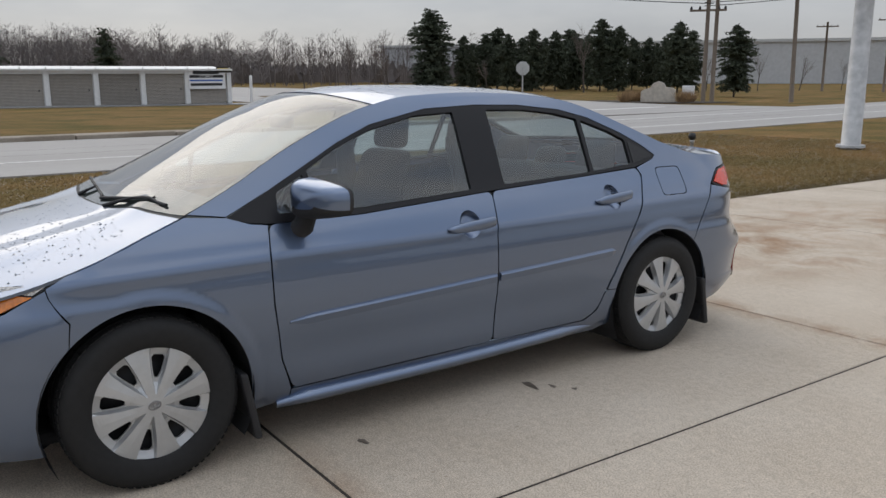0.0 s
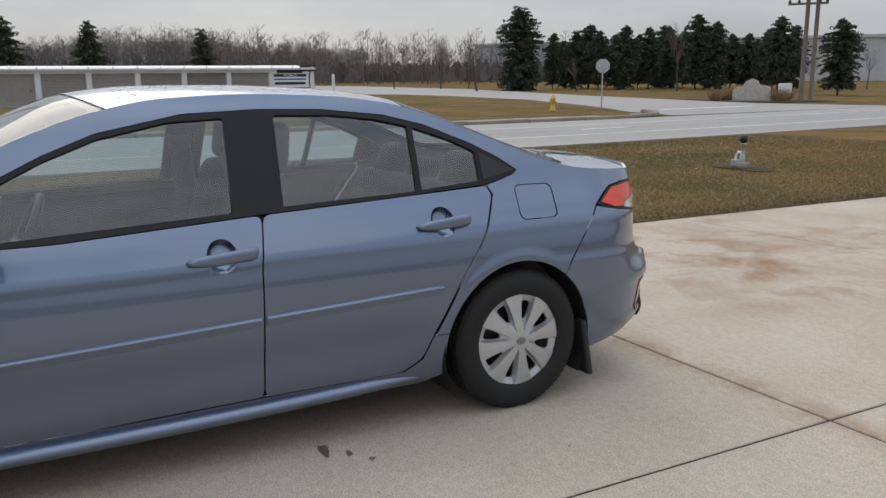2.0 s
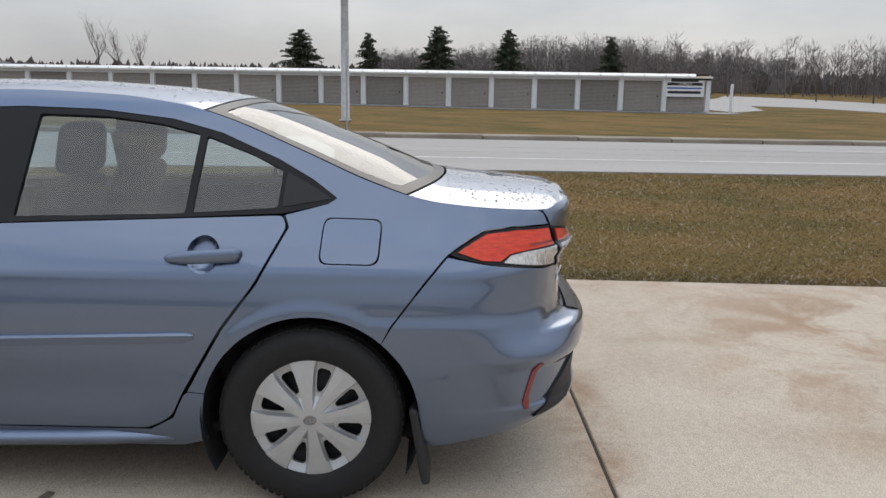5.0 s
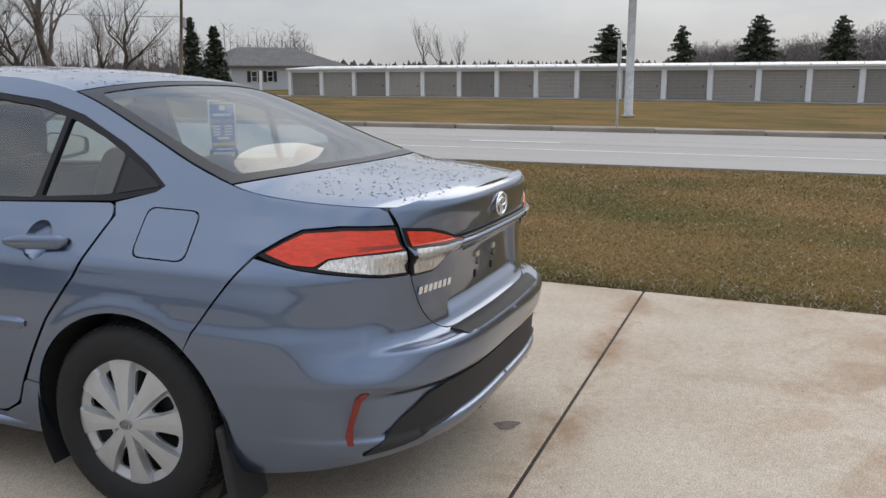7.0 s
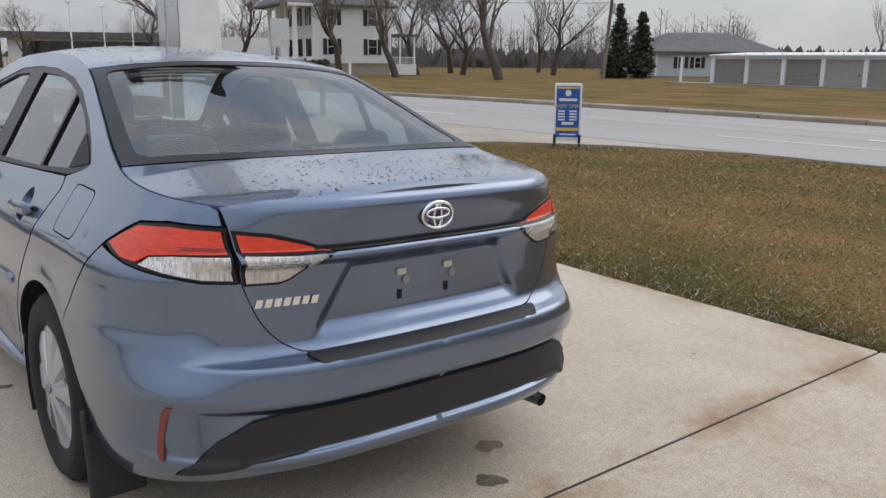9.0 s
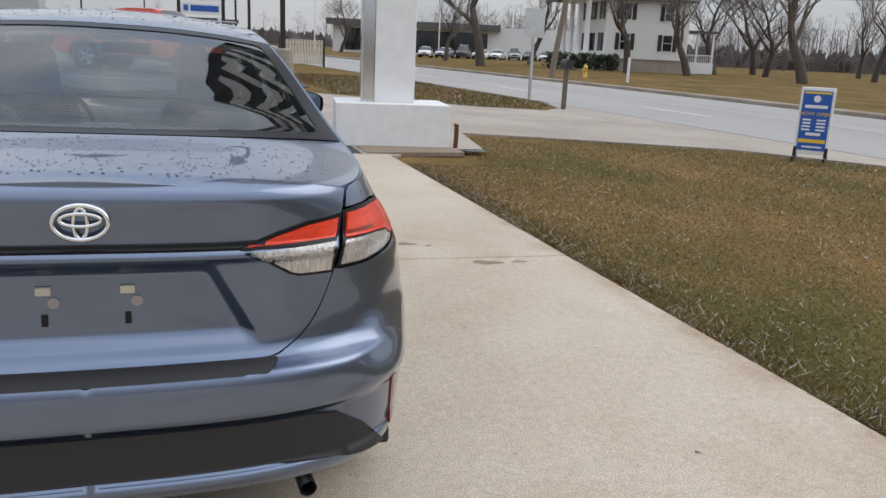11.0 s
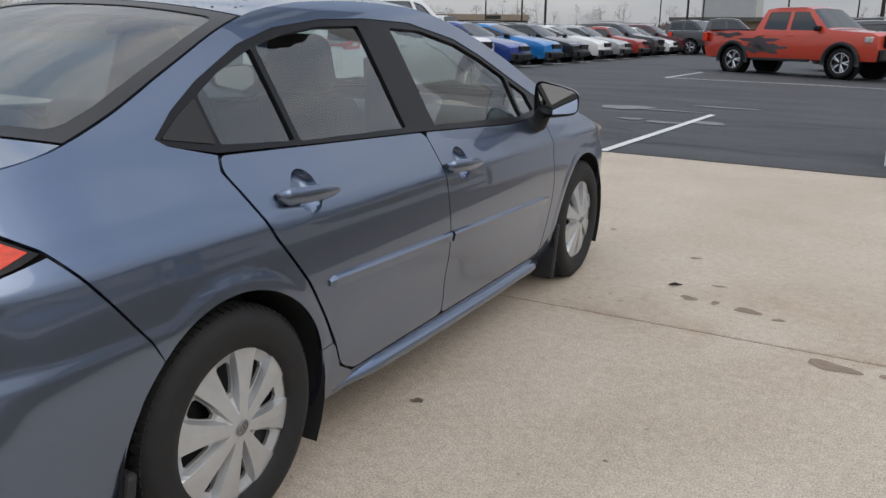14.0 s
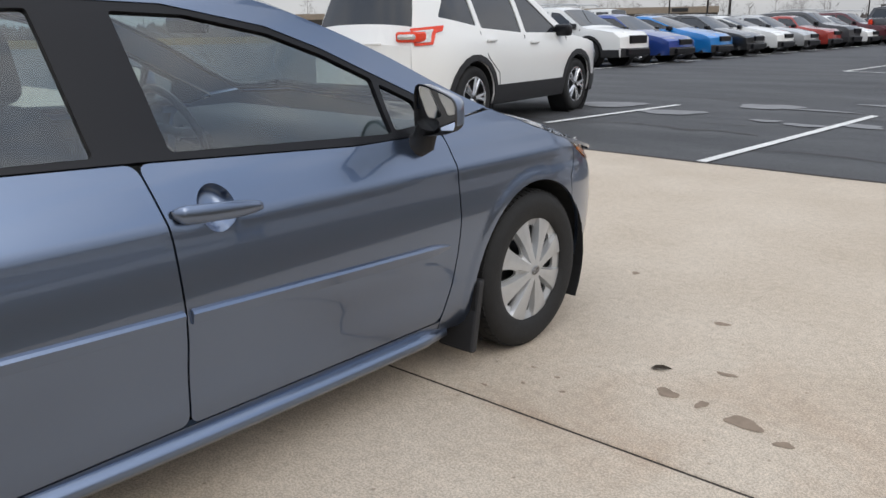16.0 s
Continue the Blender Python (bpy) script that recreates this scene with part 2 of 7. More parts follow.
def inside(px, py, poly):
    res = np.zeros(len(px), bool)
    n = len(poly)
    for i in range(n):
        x1, y1 = poly[i]
        x2, y2 = poly[(i + 1) % n]
        c = ((y1 > py) != (y2 > py))
        with np.errstate(divide="ignore", invalid="ignore"):
            xi = (x2 - x1) * (py - y1) / (y2 - y1 + 1e-30) + x1
        res ^= c & (px < xi)
    return res


def edge_distance(px, py, poly):
    best = np.full(len(px), 1e9)
    n = len(poly)
    for i in range(n):
        a, b = np.array(poly[i]), np.array(poly[(i + 1) % n])
        d = b - a
        t = np.clip(((px - a[0]) * d[0] + (py - a[1]) * d[1]) / (d @ d + 1e-12), 0, 1)
        best = np.minimum(best, np.hypot(px - a[0] - t * d[0], py - a[1] - t * d[1]))
    return best


from mathutils.geometry import delaunay_2d_cdt


def panel(name, outline, surface, mat, parent, label="", holes=(), step=0.035, thick=0.012, lift=0.0, heart=(0, -0.1, 0.55), edge_step=0.03):
    """A sheet cut to an outline in the two parameters of a curved surface, with a folded rim."""
    loops = [densify(o, edge_step) for o in (outline, *holes)]
    pts, edges = [], []
    for lp in loops:
        k = len(pts)
        pts += lp
        edges += [(k + i, k + (i + 1) % len(lp)) for i in range(len(lp))]
    arr = np.array(loops[0])
    gx, gy = np.meshgrid(np.arange(arr[:, 0].min(), arr[:, 0].max(), step), np.arange(arr[:, 1].min(), arr[:, 1].max(), step))
    gx, gy = gx.ravel(), gy.ravel()
    if len(gx):
        keep = inside(gx, gy, loops[0]) & (edge_distance(gx, gy, loops[0]) > 0.35 * step)
        for lp in loops[1:]:
            keep &= ~inside(gx, gy, lp) & (edge_distance(gx, gy, lp) > 0.35 * step)
        pts += list(zip(gx[keep], gy[keep]))
    vs, _, fs, *_ = delaunay_2d_cdt([Vector(p) for p in pts], edges, [], 0, 1e-5)
    uv = np.array([tuple(v) for v in vs])
    cen = np.array([uv[list(f)].mean(0) for f in fs])
    ok = inside(cen[:, 0], cen[:, 1], loops[0])
    for lp in loops[1:]:
        ok &= ~inside(cen[:, 0], cen[:, 1], lp)
    fs = [f for f, k in zip(fs, ok) if k]
    pos, nor = [], []
    h = 2e-3
    for u, v in uv:
        p = np.array(surface(u, v))
        du = np.array(surface(u + h, v)) - np.array(surface(u - h, v))
        dv = np.array(surface(u, v + h)) - np.array(surface(u, v - h))
        q = np.cross(du, dv)
        q /= np.linalg.norm(q) + 1e-12
        if q @ (p - np.array(heart)) < 0:
            q = -q
        pos.append(p + q * lift)
        nor.append(q)
    pos, nor = np.array(pos), np.array(nor)
    faces = []
    for f in fs:
        a, b, c = f
        if np.cross(pos[b] - pos[a], pos[c] - pos[a]) @ nor[a] < 0:
            f = (a, c, b)
        faces.append(tuple(f))
    count = {}
    for f in faces:
        for i in range(3):
            e = (f[i], f[(i + 1) % 3])
            count[e] = count.get(e, 0) + 1
    verts, normals = list(pos), list(nor)
    if thick:
        made = {}
        for a, b in list(count):
            if (b, a) in count:
                continue
            for k in (a, b):
                if k not in made:
                    made[k] = len(verts)
                    verts += [pos[k], pos[k] - nor[k] * thick]
                    normals += [(0, 0, 0), (0, 0, 0)]
            faces.append((made[b], made[a], made[a] + 1, made[b] + 1))
    return mesh_object(name, verts, faces, mat, parent, label, normals=normals)


def spline(xs, ys):
    """A smooth curve y(x) through a table (monotone cubic)."""
    xs, ys = np.array(xs, float), np.array(ys, float)
    d = np.diff(ys) / np.diff(xs)
    m = np.zeros(len(xs))
    m[0], m[-1] = d[0], d[-1]
    for i in range(1, len(xs) - 1):
        m[i] = 0 if d[i - 1] * d[i] <= 0 else 2 * d[i - 1] * d[i] / (d[i - 1] + d[i])
    def at(x):
        x = min(max(x, xs[0]), xs[-1])
        i = min(max(int(np.searchsorted(xs, x)) - 1, 0), len(xs) - 2)
        w = xs[i + 1] - xs[i]
        t = (x - xs[i]) / w
        return float((2 * t ** 3 - 3 * t * t + 1) * ys[i] + (t ** 3 - 2 * t * t + t) * w * m[i] + (3 * t * t - 2 * t ** 3) * ys[i + 1] + (t ** 3 - t * t) * w * m[i + 1])
    return at


def step01(x, a, b):
    t = min(max((x - a) / (b - a), 0), 1)
    return t * t * (3 - 2 * t)

# ---- ground ----
CONCRETE = material("weathered_concrete", (0.600, 0.520, 0.425), 0.86, vary=0.10, scale=26, bump=0.10, bump_scale=300, second=(0.47, 0.390, 0.300), amount=0.30, big=0.9)
# brown leaf and rust stains over part of the slabs, and dark grit all over
def soil(m, spots, tone):
    n, l = m.node_tree.nodes, m.node_tree.links
    b = n["Principled BSDF"]
    before = b.inputs["Base Color"].links[0].from_socket
    tc = n.new("ShaderNodeTexCoord")
    cloudy = n.new("ShaderNodeTexNoise")
    cloudy.inputs["Scale"].default_value, cloudy.inputs["Detail"].default_value, cloudy.inputs["Roughness"].default_value, cloudy.inputs["Distortion"].default_value = 1.6, 8, 0.65, 0.6
    l.new(tc.outputs["Object"], cloudy.inputs["Vector"])
    total = None
    for (x, y), (rx, ry), most in spots:
        mp = n.new("ShaderNodeMapping")
        mp.inputs["Location"].default_value = (-x / rx, -y / ry, 0)
        mp.inputs["Scale"].default_value = (1 / rx, 1 / ry, 1)
        far = n.new("ShaderNodeVectorMath")
        far.operation = "LENGTH"
        fall = n.new("ShaderNodeMapRange")
        fall.inputs["From Min"].default_value, fall.inputs["From Max"].default_value = 1.0, 0.2
        fall.inputs["To Max"].default_value = most
        l.new(tc.outputs["Object"], mp.inputs["Vector"])
        l.new(mp.outputs["Vector"], far.inputs[0])
        l.new(far.outputs["Value"], fall.inputs["Value"])
        if total:
            add = n.new("ShaderNodeMath")
            add.operation = "MAXIMUM"
            l.new(total, add.inputs[0])
            l.new(fall.outputs["Result"], add.inputs[1])
            total = add.outputs["Value"]
        else:
            total = fall.outputs["Result"]
    lumps = n.new("ShaderNodeMapRange")
    lumps.inputs["From Min"].default_value, lumps.inputs["From Max"].default_value = 0.42, 0.62
    both = n.new("ShaderNodeMath")
    both.operation = "MULTIPLY"
    l.new(cloudy.outputs["Fac"], lumps.inputs["Value"])
    l.new(lumps.outputs["Result"], both.inputs[0])
    l.new(total, both.inputs[1])
    mix = n.new("ShaderNodeMix")
    mix.data_type, mix.blend_type = "RGBA", "MULTIPLY"
    mix.inputs["B"].default_value = (*tone, 1)
    l.new(both.outputs["Value"], mix.inputs["Factor"])
    l.new(before, mix.inputs["A"])
    grit = n.new("ShaderNodeTexNoise")
    grit.inputs["Scale"].default_value, grit.inputs["Detail"].default_value, grit.inputs["Roughness"].default_value = 130, 4, 0.85
    dark = n.new("ShaderNodeMapRange")
    dark.inputs["From Min"].default_value, dark.inputs["From Max"].default_value = 0.42, 0.58
    dark.inputs["To Min"].default_value, dark.inputs["To Max"].default_value = 0.66, 1.12
    last = n.new("ShaderNodeVectorMath")
    last.operation = "SCALE"
    l.new(tc.outputs["Object"], grit.inputs["Vector"])
    l.new(grit.outputs["Fac"], dark.inputs["Value"])
    l.new(mix.outputs["Result"], last.inputs[0])
    l.new(dark.outputs["Result"], last.inputs["Scale"])
    # small dark pits and specks
    cell = n.new("ShaderNodeTexVoronoi")
    cell.inputs["Scale"].default_value = 15
    speck, chance, pit = n.new("ShaderNodeMapRange"), n.new("ShaderNodeMath"), n.new("ShaderNodeMath")
    speck.inputs["From Min"].default_value, speck.inputs["From Max"].default_value = 0.05, 0.12
    speck.inputs["To Min"].default_value, speck.inputs["To Max"].default_value = 0.55, 0.0
    chance.operation, chance.inputs[1].default_value = "GREATER_THAN", 0.80
    pit.operation = "MULTIPLY"
    pitted = n.new("ShaderNodeMix")
    pitted.data_type, pitted.blend_type = "RGBA", "MULTIPLY"
    pitted.inputs["B"].default_value = (0.30, 0.25, 0.21, 1)
    part_red = n.new("ShaderNodeSeparateColor")
    l.new(tc.outputs["Object"], cell.inputs["Vector"])
    l.new(cell.outputs["Distance"], speck.inputs["Value"])
    l.new(cell.outputs["Color"], part_red.inputs["Color"])
    l.new(part_red.outputs["Red"], chance.inputs[0])
    l.new(speck.outputs["Result"], pit.inputs[0])
    l.new(chance.outputs["Value"], pit.inputs[1])
    l.new(pit.outputs["Value"], pitted.inputs["Factor"])
    l.new(last.outputs["Vector"], pitted.inputs["A"])
    l.new(pitted.outputs["Result"], b.inputs["Base Color"])


soil(CONCRETE, (((1.2, -4.6), (2.6, 1.9), 1.0), ((0.5, -6.9), (2.8, 1.6), 0.8), ((3.0, -3.2), (0.9, 2.5), 0.7), ((-4.5, -3.0), (2.0, 2.5), 0.4), ((0.6, -2.44), (7.0, 0.20), 0.85), ((0.6, 0.83), (6.0, 0.14), 0.5), ((2.86, -2.0), (0.22, 12.0), 0.8), ((0.3, -5.97), (6.0, 0.5), 0.9), ((1.9, 1.0), (1.3, 1.2), 0.35), ((1.5, -2.9), (1.2, 1.4), 0.4)), (0.62, 0.45, 0.32))
JOINT = material("dark_joint_filler", (0.045, 0.035, 0.028), 0.95, vary=0.3, scale=20)
ASPHALT = material("worn_asphalt", (0.030, 0.031, 0.034), 0.68, vary=0.38, scale=60, bump=0.5, bump_scale=110, second=(0.068, 0.069, 0.072), amount=0.42, big=0.8, stretch=(0.35, 1.5, 1))
ROAD = material("pale_road_surface", (0.36, 0.345, 0.33), 0.75, vary=0.10, scale=30, bump=0.2, bump_scale=90, second=(0.29, 0.275, 0.26), amount=0.3, big=0.22, stretch=(1.6, 0.25, 1))
DRIVE = material("worn_driveway_concrete", (0.40, 0.35, 0.30), 0.85, vary=0.16, scale=24, bump=0.3, bump_scale=90, second=(0.29, 0.25, 0.21), amount=0.5, big=0.5)
KERB = material("stained_kerb_concrete", (0.33, 0.29, 0.24), 0.88, vary=0.2, scale=25, second=(0.20, 0.16, 0.12), big=0.6)
TURF = material("winter_turf", (0.215, 0.130, 0.055), 0.95, spec=0.05, vary=0.42, scale=42, bump=0.5, bump_scale=70, second=(0.085, 0.078, 0.026), amount=0.45, big=0.42, stretch=(1.0, 0.7, 1))
BLADE = material("winter_grass_blades", (0.215, 0.132, 0.055), 0.95, spec=0.05, vary=0.25, scale=5, second=(0.088, 0.082, 0.026), amount=0.48, big=0.42, random_by="island", stretch=(1.0, 0.7, 1))
# straw, dead brown and green blades side by side
bn, bl = BLADE.node_tree.nodes, BLADE.node_tree.links
mixed = bn.new("ShaderNodeValToRGB")
for at, tone in ((0.0, (0.045, 0.024, 0.010)), (0.30, (0.105, 0.064, 0.025)), (0.55, (0.050, 0.060, 0.016)), (0.82, (0.19, 0.118, 0.048)), (1.0, (0.175, 0.115, 0.050))):
    e = mixed.color_ramp.elements.new(at) if 0 < at < 1 else mixed.color_ramp.elements[int(at)]
    e.color = (*tone, 1)
blend = bn.new("ShaderNodeMix")
blend.data_type = "RGBA"
blend.inputs["Factor"].default_value = 0.55
bl.new(bn.new("ShaderNodeNewGeometry").outputs["Random Per Island"], mixed.inputs["Fac"])
bl.new(bn["Principled BSDF"].inputs["Base Color"].links[0].from_socket, blend.inputs["A"])
bl.new(mixed.outputs["Color"], blend.inputs["B"])
bl.new(blend.outputs["Result"], bn["Principled BSDF"].inputs["Base Color"])
WHITE_LINE = material("worn_white_road_paint", (0.72, 0.72, 0.70), 0.7, vary=0.14, scale=20)
PATCH = material("pale_dried_wet_patch", (0.19, 0.19, 0.195), 0.55, vary=0.18, scale=6)
STAIN = material("dark_oil_stain", (0.155, 0.125, 0.10), 0.6, vary=0.3, scale=30)
RUST_STAIN = material("brown_stain", (0.27, 0.205, 0.15), 0.85, vary=0.15, scale=18)
PUDDLE = material("puddle_water", (0.10, 0.10, 0.10), 0.03, spec=0.8)
SOIL = material("dark_soil", (0.045, 0.033, 0.022), 0.95, vary=0.3, scale=20, bump=0.5, bump_scale=40)

FALL_X, RISE_Y = math.tan(radians(1.01)), math.tan(radians(0.53))


def level(x, y):
    """The ground's height: a gentle fall towards the road and a rise towards the car park, both levelling out."""
    mx, my = (0.40 if x > 0 else 0.06), (0.15 if y > 0 else 0.20)
    return -0.010 - mx * math.tanh(FALL_X * x / mx) + my * math.tanh(RISE_Y * y / my)


def along_road(x, y):
    """The road runs a little askew of the slabs."""
    return 12.1 + (x - 10.8) * 1.13 - 0.09 * y, y


def verge(x, y):
    """Land between the slabs and the road, stretched to the road's edge."""
    return 2.88 + (x - 2.88) * (along_road(10.8, y)[0] - 2.88) / 7.92, y


def stand(x, y, turn=0.0, sink=0.0):
    return pose(x, y, level(x, y) - sink, 0, 0, turn)


def ticks(far, near, step, grow=1.35):
    out, p, s = [0.0], 0.0, step
    while p < far:
        p += s
        if p > near:
            s *= grow
        out.append(p)
    return [-v for v in out[:0:-1]] + out


xs = ys = ticks(900, 30, 1.5)
vs = [(x, y, level(x, y) - 0.045) for x in xs for y in ys]
tagged(mesh_object("ground", vs, grid_faces(len(xs), len(ys)), TURF, smooth=True), "flat winter grassland, straw brown and dull green", "ground", kind="structure")


def sheet(name, outline, mat, lift, label, category="", kind="structure", step=1.5, parent=None, skirt=0.05):
    ob = panel(name, outline, lambda x, y: (x, y, level(x, y)), mat, parent, step=step, edge_step=step, thick=skirt, lift=lift, heart=(0, 0, -1e5))
    if not parent:
        tagged(ob, label, category or name.replace("_", " "), kind=kind)
    return ob


ROAD_NEAR, ROAD_FAR = 10.8, 19.4
sheet("parking_lot", [(-70, 5.80), (2.5, 5.80), (2.52, 18.2), (4.2, 20), (4.2, 90), (-70, 90)], ASPHALT, -0.012, "dark worn asphalt car park", "car park", step=2.5)
sheet("driveway", [(2.53, 5.82), (2.95, 5.72), (3.2, 6.2)] + [verge(*p) for p in ((4.3, 6.6), (4.7, 8.6), (6.5, 8.0), (8.6, 7.2), (9.9, 5.6), (10.7, 3.6), (10.7, 17.6), (9.9, 15.2), (9.0, 14.2), (7.4, 14.6), (5.8, 15.9))] + [(2.55, 18.1)], DRIVE, -0.010, "worn grey concrete driveway", step=1.0)
road = sheet("road", [along_road(*p) for p in ((ROAD_NEAR, -420), (ROAD_NEAR, 420), (ROAD_FAR, 420), (ROAD_FAR, -420))], ROAD, -0.014, "pale grey three-lane road", step=4.0)
sheet("side_street", [(24.8, -27.0), (25.6, -45), (34, -43), (54, -46.3), (72, -50.2), (90, -54), (122, -54), (140, -50), (116, -41), (85, -27), (62, -22.5), (56, -22.5), (62, -27), (76, -31), (72, -35.2), (63, -36.4), (50, -35.9), (39, -32.5), (33, -30.0), (29.5, -28.2)], ROAD, -0.004, "pale side street with a wide mouth", "road", step=3.0)
sheet("storage_apron", [(52.6, -22), (55.5, -22), (57.5, 37), (54.6, 37)], PATCH, -0.003, "grey gravel apron before the storage units", "apron", step=3.0)
sheet("far_pavement", [along_road(*p) for p in ((20.9, -24), (22.0, -24), (22.0, 160), (20.9, 160))], KERB, -0.004, "narrow concrete footpath along the road", "pavement", step=2.0)
# kerb stones on the far side
KERBS = root("kerb", pose(0, 0, 0), "stained concrete kerb along the road", "kerb", kind="structure")
stone = block((-0.16, -1.49, -0.12), (0.16, 1.49, 0.12), 0.03)
me = bpy.data.meshes.new("kerb_stone")
stone.to_mesh(me)
stone.free()
me.materials.append(KERB)
for i in range(62):
    y = -22.5 + 3.0 * i
    o = new("kerb_stone", me)
    o.parent = KERBS
    x = along_road(ROAD_FAR, y)[0] + 0.16
    o.matrix_basis = pose(x, y, level(x, y), 0, 0, 5.1)
v, f = tube([(along_road(ROAD_FAR, -24)[0] + 0.5 + 3.4 * (1 - math.cos(t)), -24 - 3.6 * math.sin(t), level(24, -24) + 0.03) for t in np.linspace(0, 1.5, 14)], 0.13, 8)
mesh_object("kerb_return", v, f, KERB, KERBS)


def strip(name, pts, width, mat, parent, lift=0.004):
    vs = []
    for i, p in enumerate(pts):
        a, b = Vector(pts[max(i - 1, 0)]), Vector(pts[min(i + 1, len(pts) - 1)])
        d = (b - a).normalized()
        n = Vector((-d.y, d.x)) * width / 2
        for s in (-1, 1):
            q = Vector(p) + s * n
            vs.append((q.x, q.y, level(q.x, q.y) + lift))
    return mesh_object(name, vs, grid_faces(len(pts), 2), mat, parent)


MARKS = root("road_markings", pose(0, 0, 0), "worn white road lines and arrows", "road markings", kind="structure")
strip("edge_line", [along_road(13.3, y) for y in range(-60, 9, 3)], 0.14, WHITE_LINE, MARKS, -0.008)
for y in range(14, 120, 9):
    strip("dash_line", [along_road(13.3, y), along_road(13.3, y + 1.5), along_road(13.3, y + 3.0)], 0.12, WHITE_LINE, MARKS, -0.008)
strip("lane_line", [along_road(17.0, y) for y in range(-90, -9, 3)], 0.12, WHITE_LINE, MARKS, -0.008)
for y0 in (1.6, -18.9):
    strip("arrow_shaft", [along_road(15.2, y0), along_road(15.2, y0 + 1.4), along_road(15.1, y0 + 2.2)], 0.22, WHITE_LINE, MARKS, -0.008)
    mesh_object("arrow_head", [(*along_road(14.6, y0 + 2.1), level(*along_road(15, y0)) - 0.008), (*along_road(15.6, y0 + 2.1), level(*along_road(15, y0)) - 0.008), (*along_road(15.0, y0 + 3.4), level(*along_road(15, y0)) - 0.008)], [(0, 1, 2)], WHITE_LINE, MARKS)
strip("stop_line", [(30.0, -31.0), (30.4, -35.0), (30.7, -39.0)], 0.5, WHITE_LINE, MARKS, 0.006)
for x in (14.9, 16.4):
    strip("tar_crack", [along_road(x + 0.05 * math.sin(y), y) for y in range(-60, 61, 2)], 0.035, JOINT, MARKS, -0.009)

BAYS = root("parking_markings", pose(0, 0, 0), "white parking bay lines on asphalt", "parking lines", kind="structure")
for pts in (((-0.39, 5.86), (-0.25, 7.9), (-0.08, 10.55)), ((-3.08, 7.4), (-2.92, 8.7), (-2.70, 10.35)), ((-3.0, 19.9), (0.5, 19.8), (2.5, 19.7)), ((-3.0, 19.9), (-2.9, 21.8), (-2.8, 23.8)), ((-8.9, 17.5), (-8.6, 36), (-8.3, 52))):
    strip("bay_line", list(pts), 0.10, WHITE_LINE, BAYS, -0.002)


def blot(name, x, y, rx, ry, mat, parent, seed, lift, tilt=False, turn=0.0, n=22):
    r = random.Random(seed)
    ph = [r.uniform(0, 6.28) for _ in range(4)]
    vs = []
    for i in range(n):
        a = 2 * math.pi * i / n
        k = 1 + 0.18 * math.sin(2 * a + ph[0]) + 0.14 * math.sin(3 * a + ph[1]) + 0.09 * math.sin(5 * a + ph[2])
        px, py = rx * k * math.cos(a), ry * k * math.sin(a)
        c, s = math.cos(turn), math.sin(turn)
        qx, qy = x + c * px - s * py, y + s * px + c * py
        z = lift if tilt else level(qx, qy) + lift
        vs.append((qx, qy, z))
    return mesh_object(name, vs, [tuple(range(n))], mat, parent)


WETS = root("dried_wet_patches", pose(0, 0, 0), "pale irregular patches on the asphalt", "patches", kind="structure")
for i, (x, y, rx, ry) in enumerate(((-3.6, 9.9, 0.58, 0.36), (-2.38, 9.4, 0.40, 0.33), (-1.55, 10.85, 0.42, 0.34), (-0.95, 10.75, 0.55, 0.10), (-0.46, 9.02, 0.26, 0.14), (0.06, 9.33, 0.30, 0.17), (-1.0, 9.18, 0.22, 0.10), (-0.1, 11.9, 0.5, 0.12))):
    blot("wet_patch", x, y, rx, ry, PATCH, WETS, i, -0.004)
for i in range(26):
    r = random.Random(300 + i)
    x, y = r.uniform(-6, 2), r.uniform(6.2, 19)
    strip("crack_seal", [(x + 0.5 * k, y + 0.14 * math.sin(k * 1.7 + i) + 0.02 * k) for k in range(int(r.uniform(3, 9)))], r.uniform(0.012, 0.03), JOINT, WETS, -0.005)

# lawn blades near the slab, as one mass
rng = random.Random(11)
vs, fs = [], []
def blade(x, y, h, w):
    a = rng.uniform(0, math.pi)
    lx, ly = rng.gauss(0, 1.25) * h, rng.gauss(0, 1.25) * h
    z = level(x, y) - 0.03
    k = len(vs)
    dx, dy = w * math.cos(a), w * math.sin(a)
    vs.extend(((x - dx, y - dy, z), (x + dx, y + dy, z), (x + lx, y + ly, z + h)))
    fs.append((k, k + 1, k + 2))
def lawn_edge(y):
    return 2.88 + 0.03 * math.sin(y * 2.1) + 0.02 * math.sin(y * 5.3)
for _ in range(330000):
    y = rng.uniform(-20, 8.3)
    x = lawn_edge(y) + (10.75 - 2.9) * rng.random() ** 2.2
    if x > 10.74 or (y > 5.2 and x < 4.6 and x < 3.0 + (8.6 - y) * 0.3) or (y > 7.0 - 0.75 * (x - 8.6) and x > 8.4) or (y > 8.5 - 0.28 * (x - 4.7)):
        continue
    near = x < 3.15
    x = verge(x, y)[0]
    wide = 1.0 + max(0, x - 4.0) * 0.16
    blade(x, y, rng.uniform(0.010, 0.025) * (1.6 if near else 1.0), rng.uniform(0.0018, 0.0040) * wide)
for _ in range(26000):
    y = rng.uniform(14.3, 30)
    x = rng.uniform(4.5, 10.7)
    if y > (15.9 - 0.9 * (x - 5.8) if x < 7.4 else 14.5 + max(0, x - 9.0) * 1.5):
        x = verge(x, y)[0]
        blade(x, y, rng.uniform(0.04, 0.07), rng.uniform(0.006, 0.010))
tagged(mesh_object("grass", vs, fs, BLADE), "short winter grass, straw and dull green", "grass", kind="stuff")

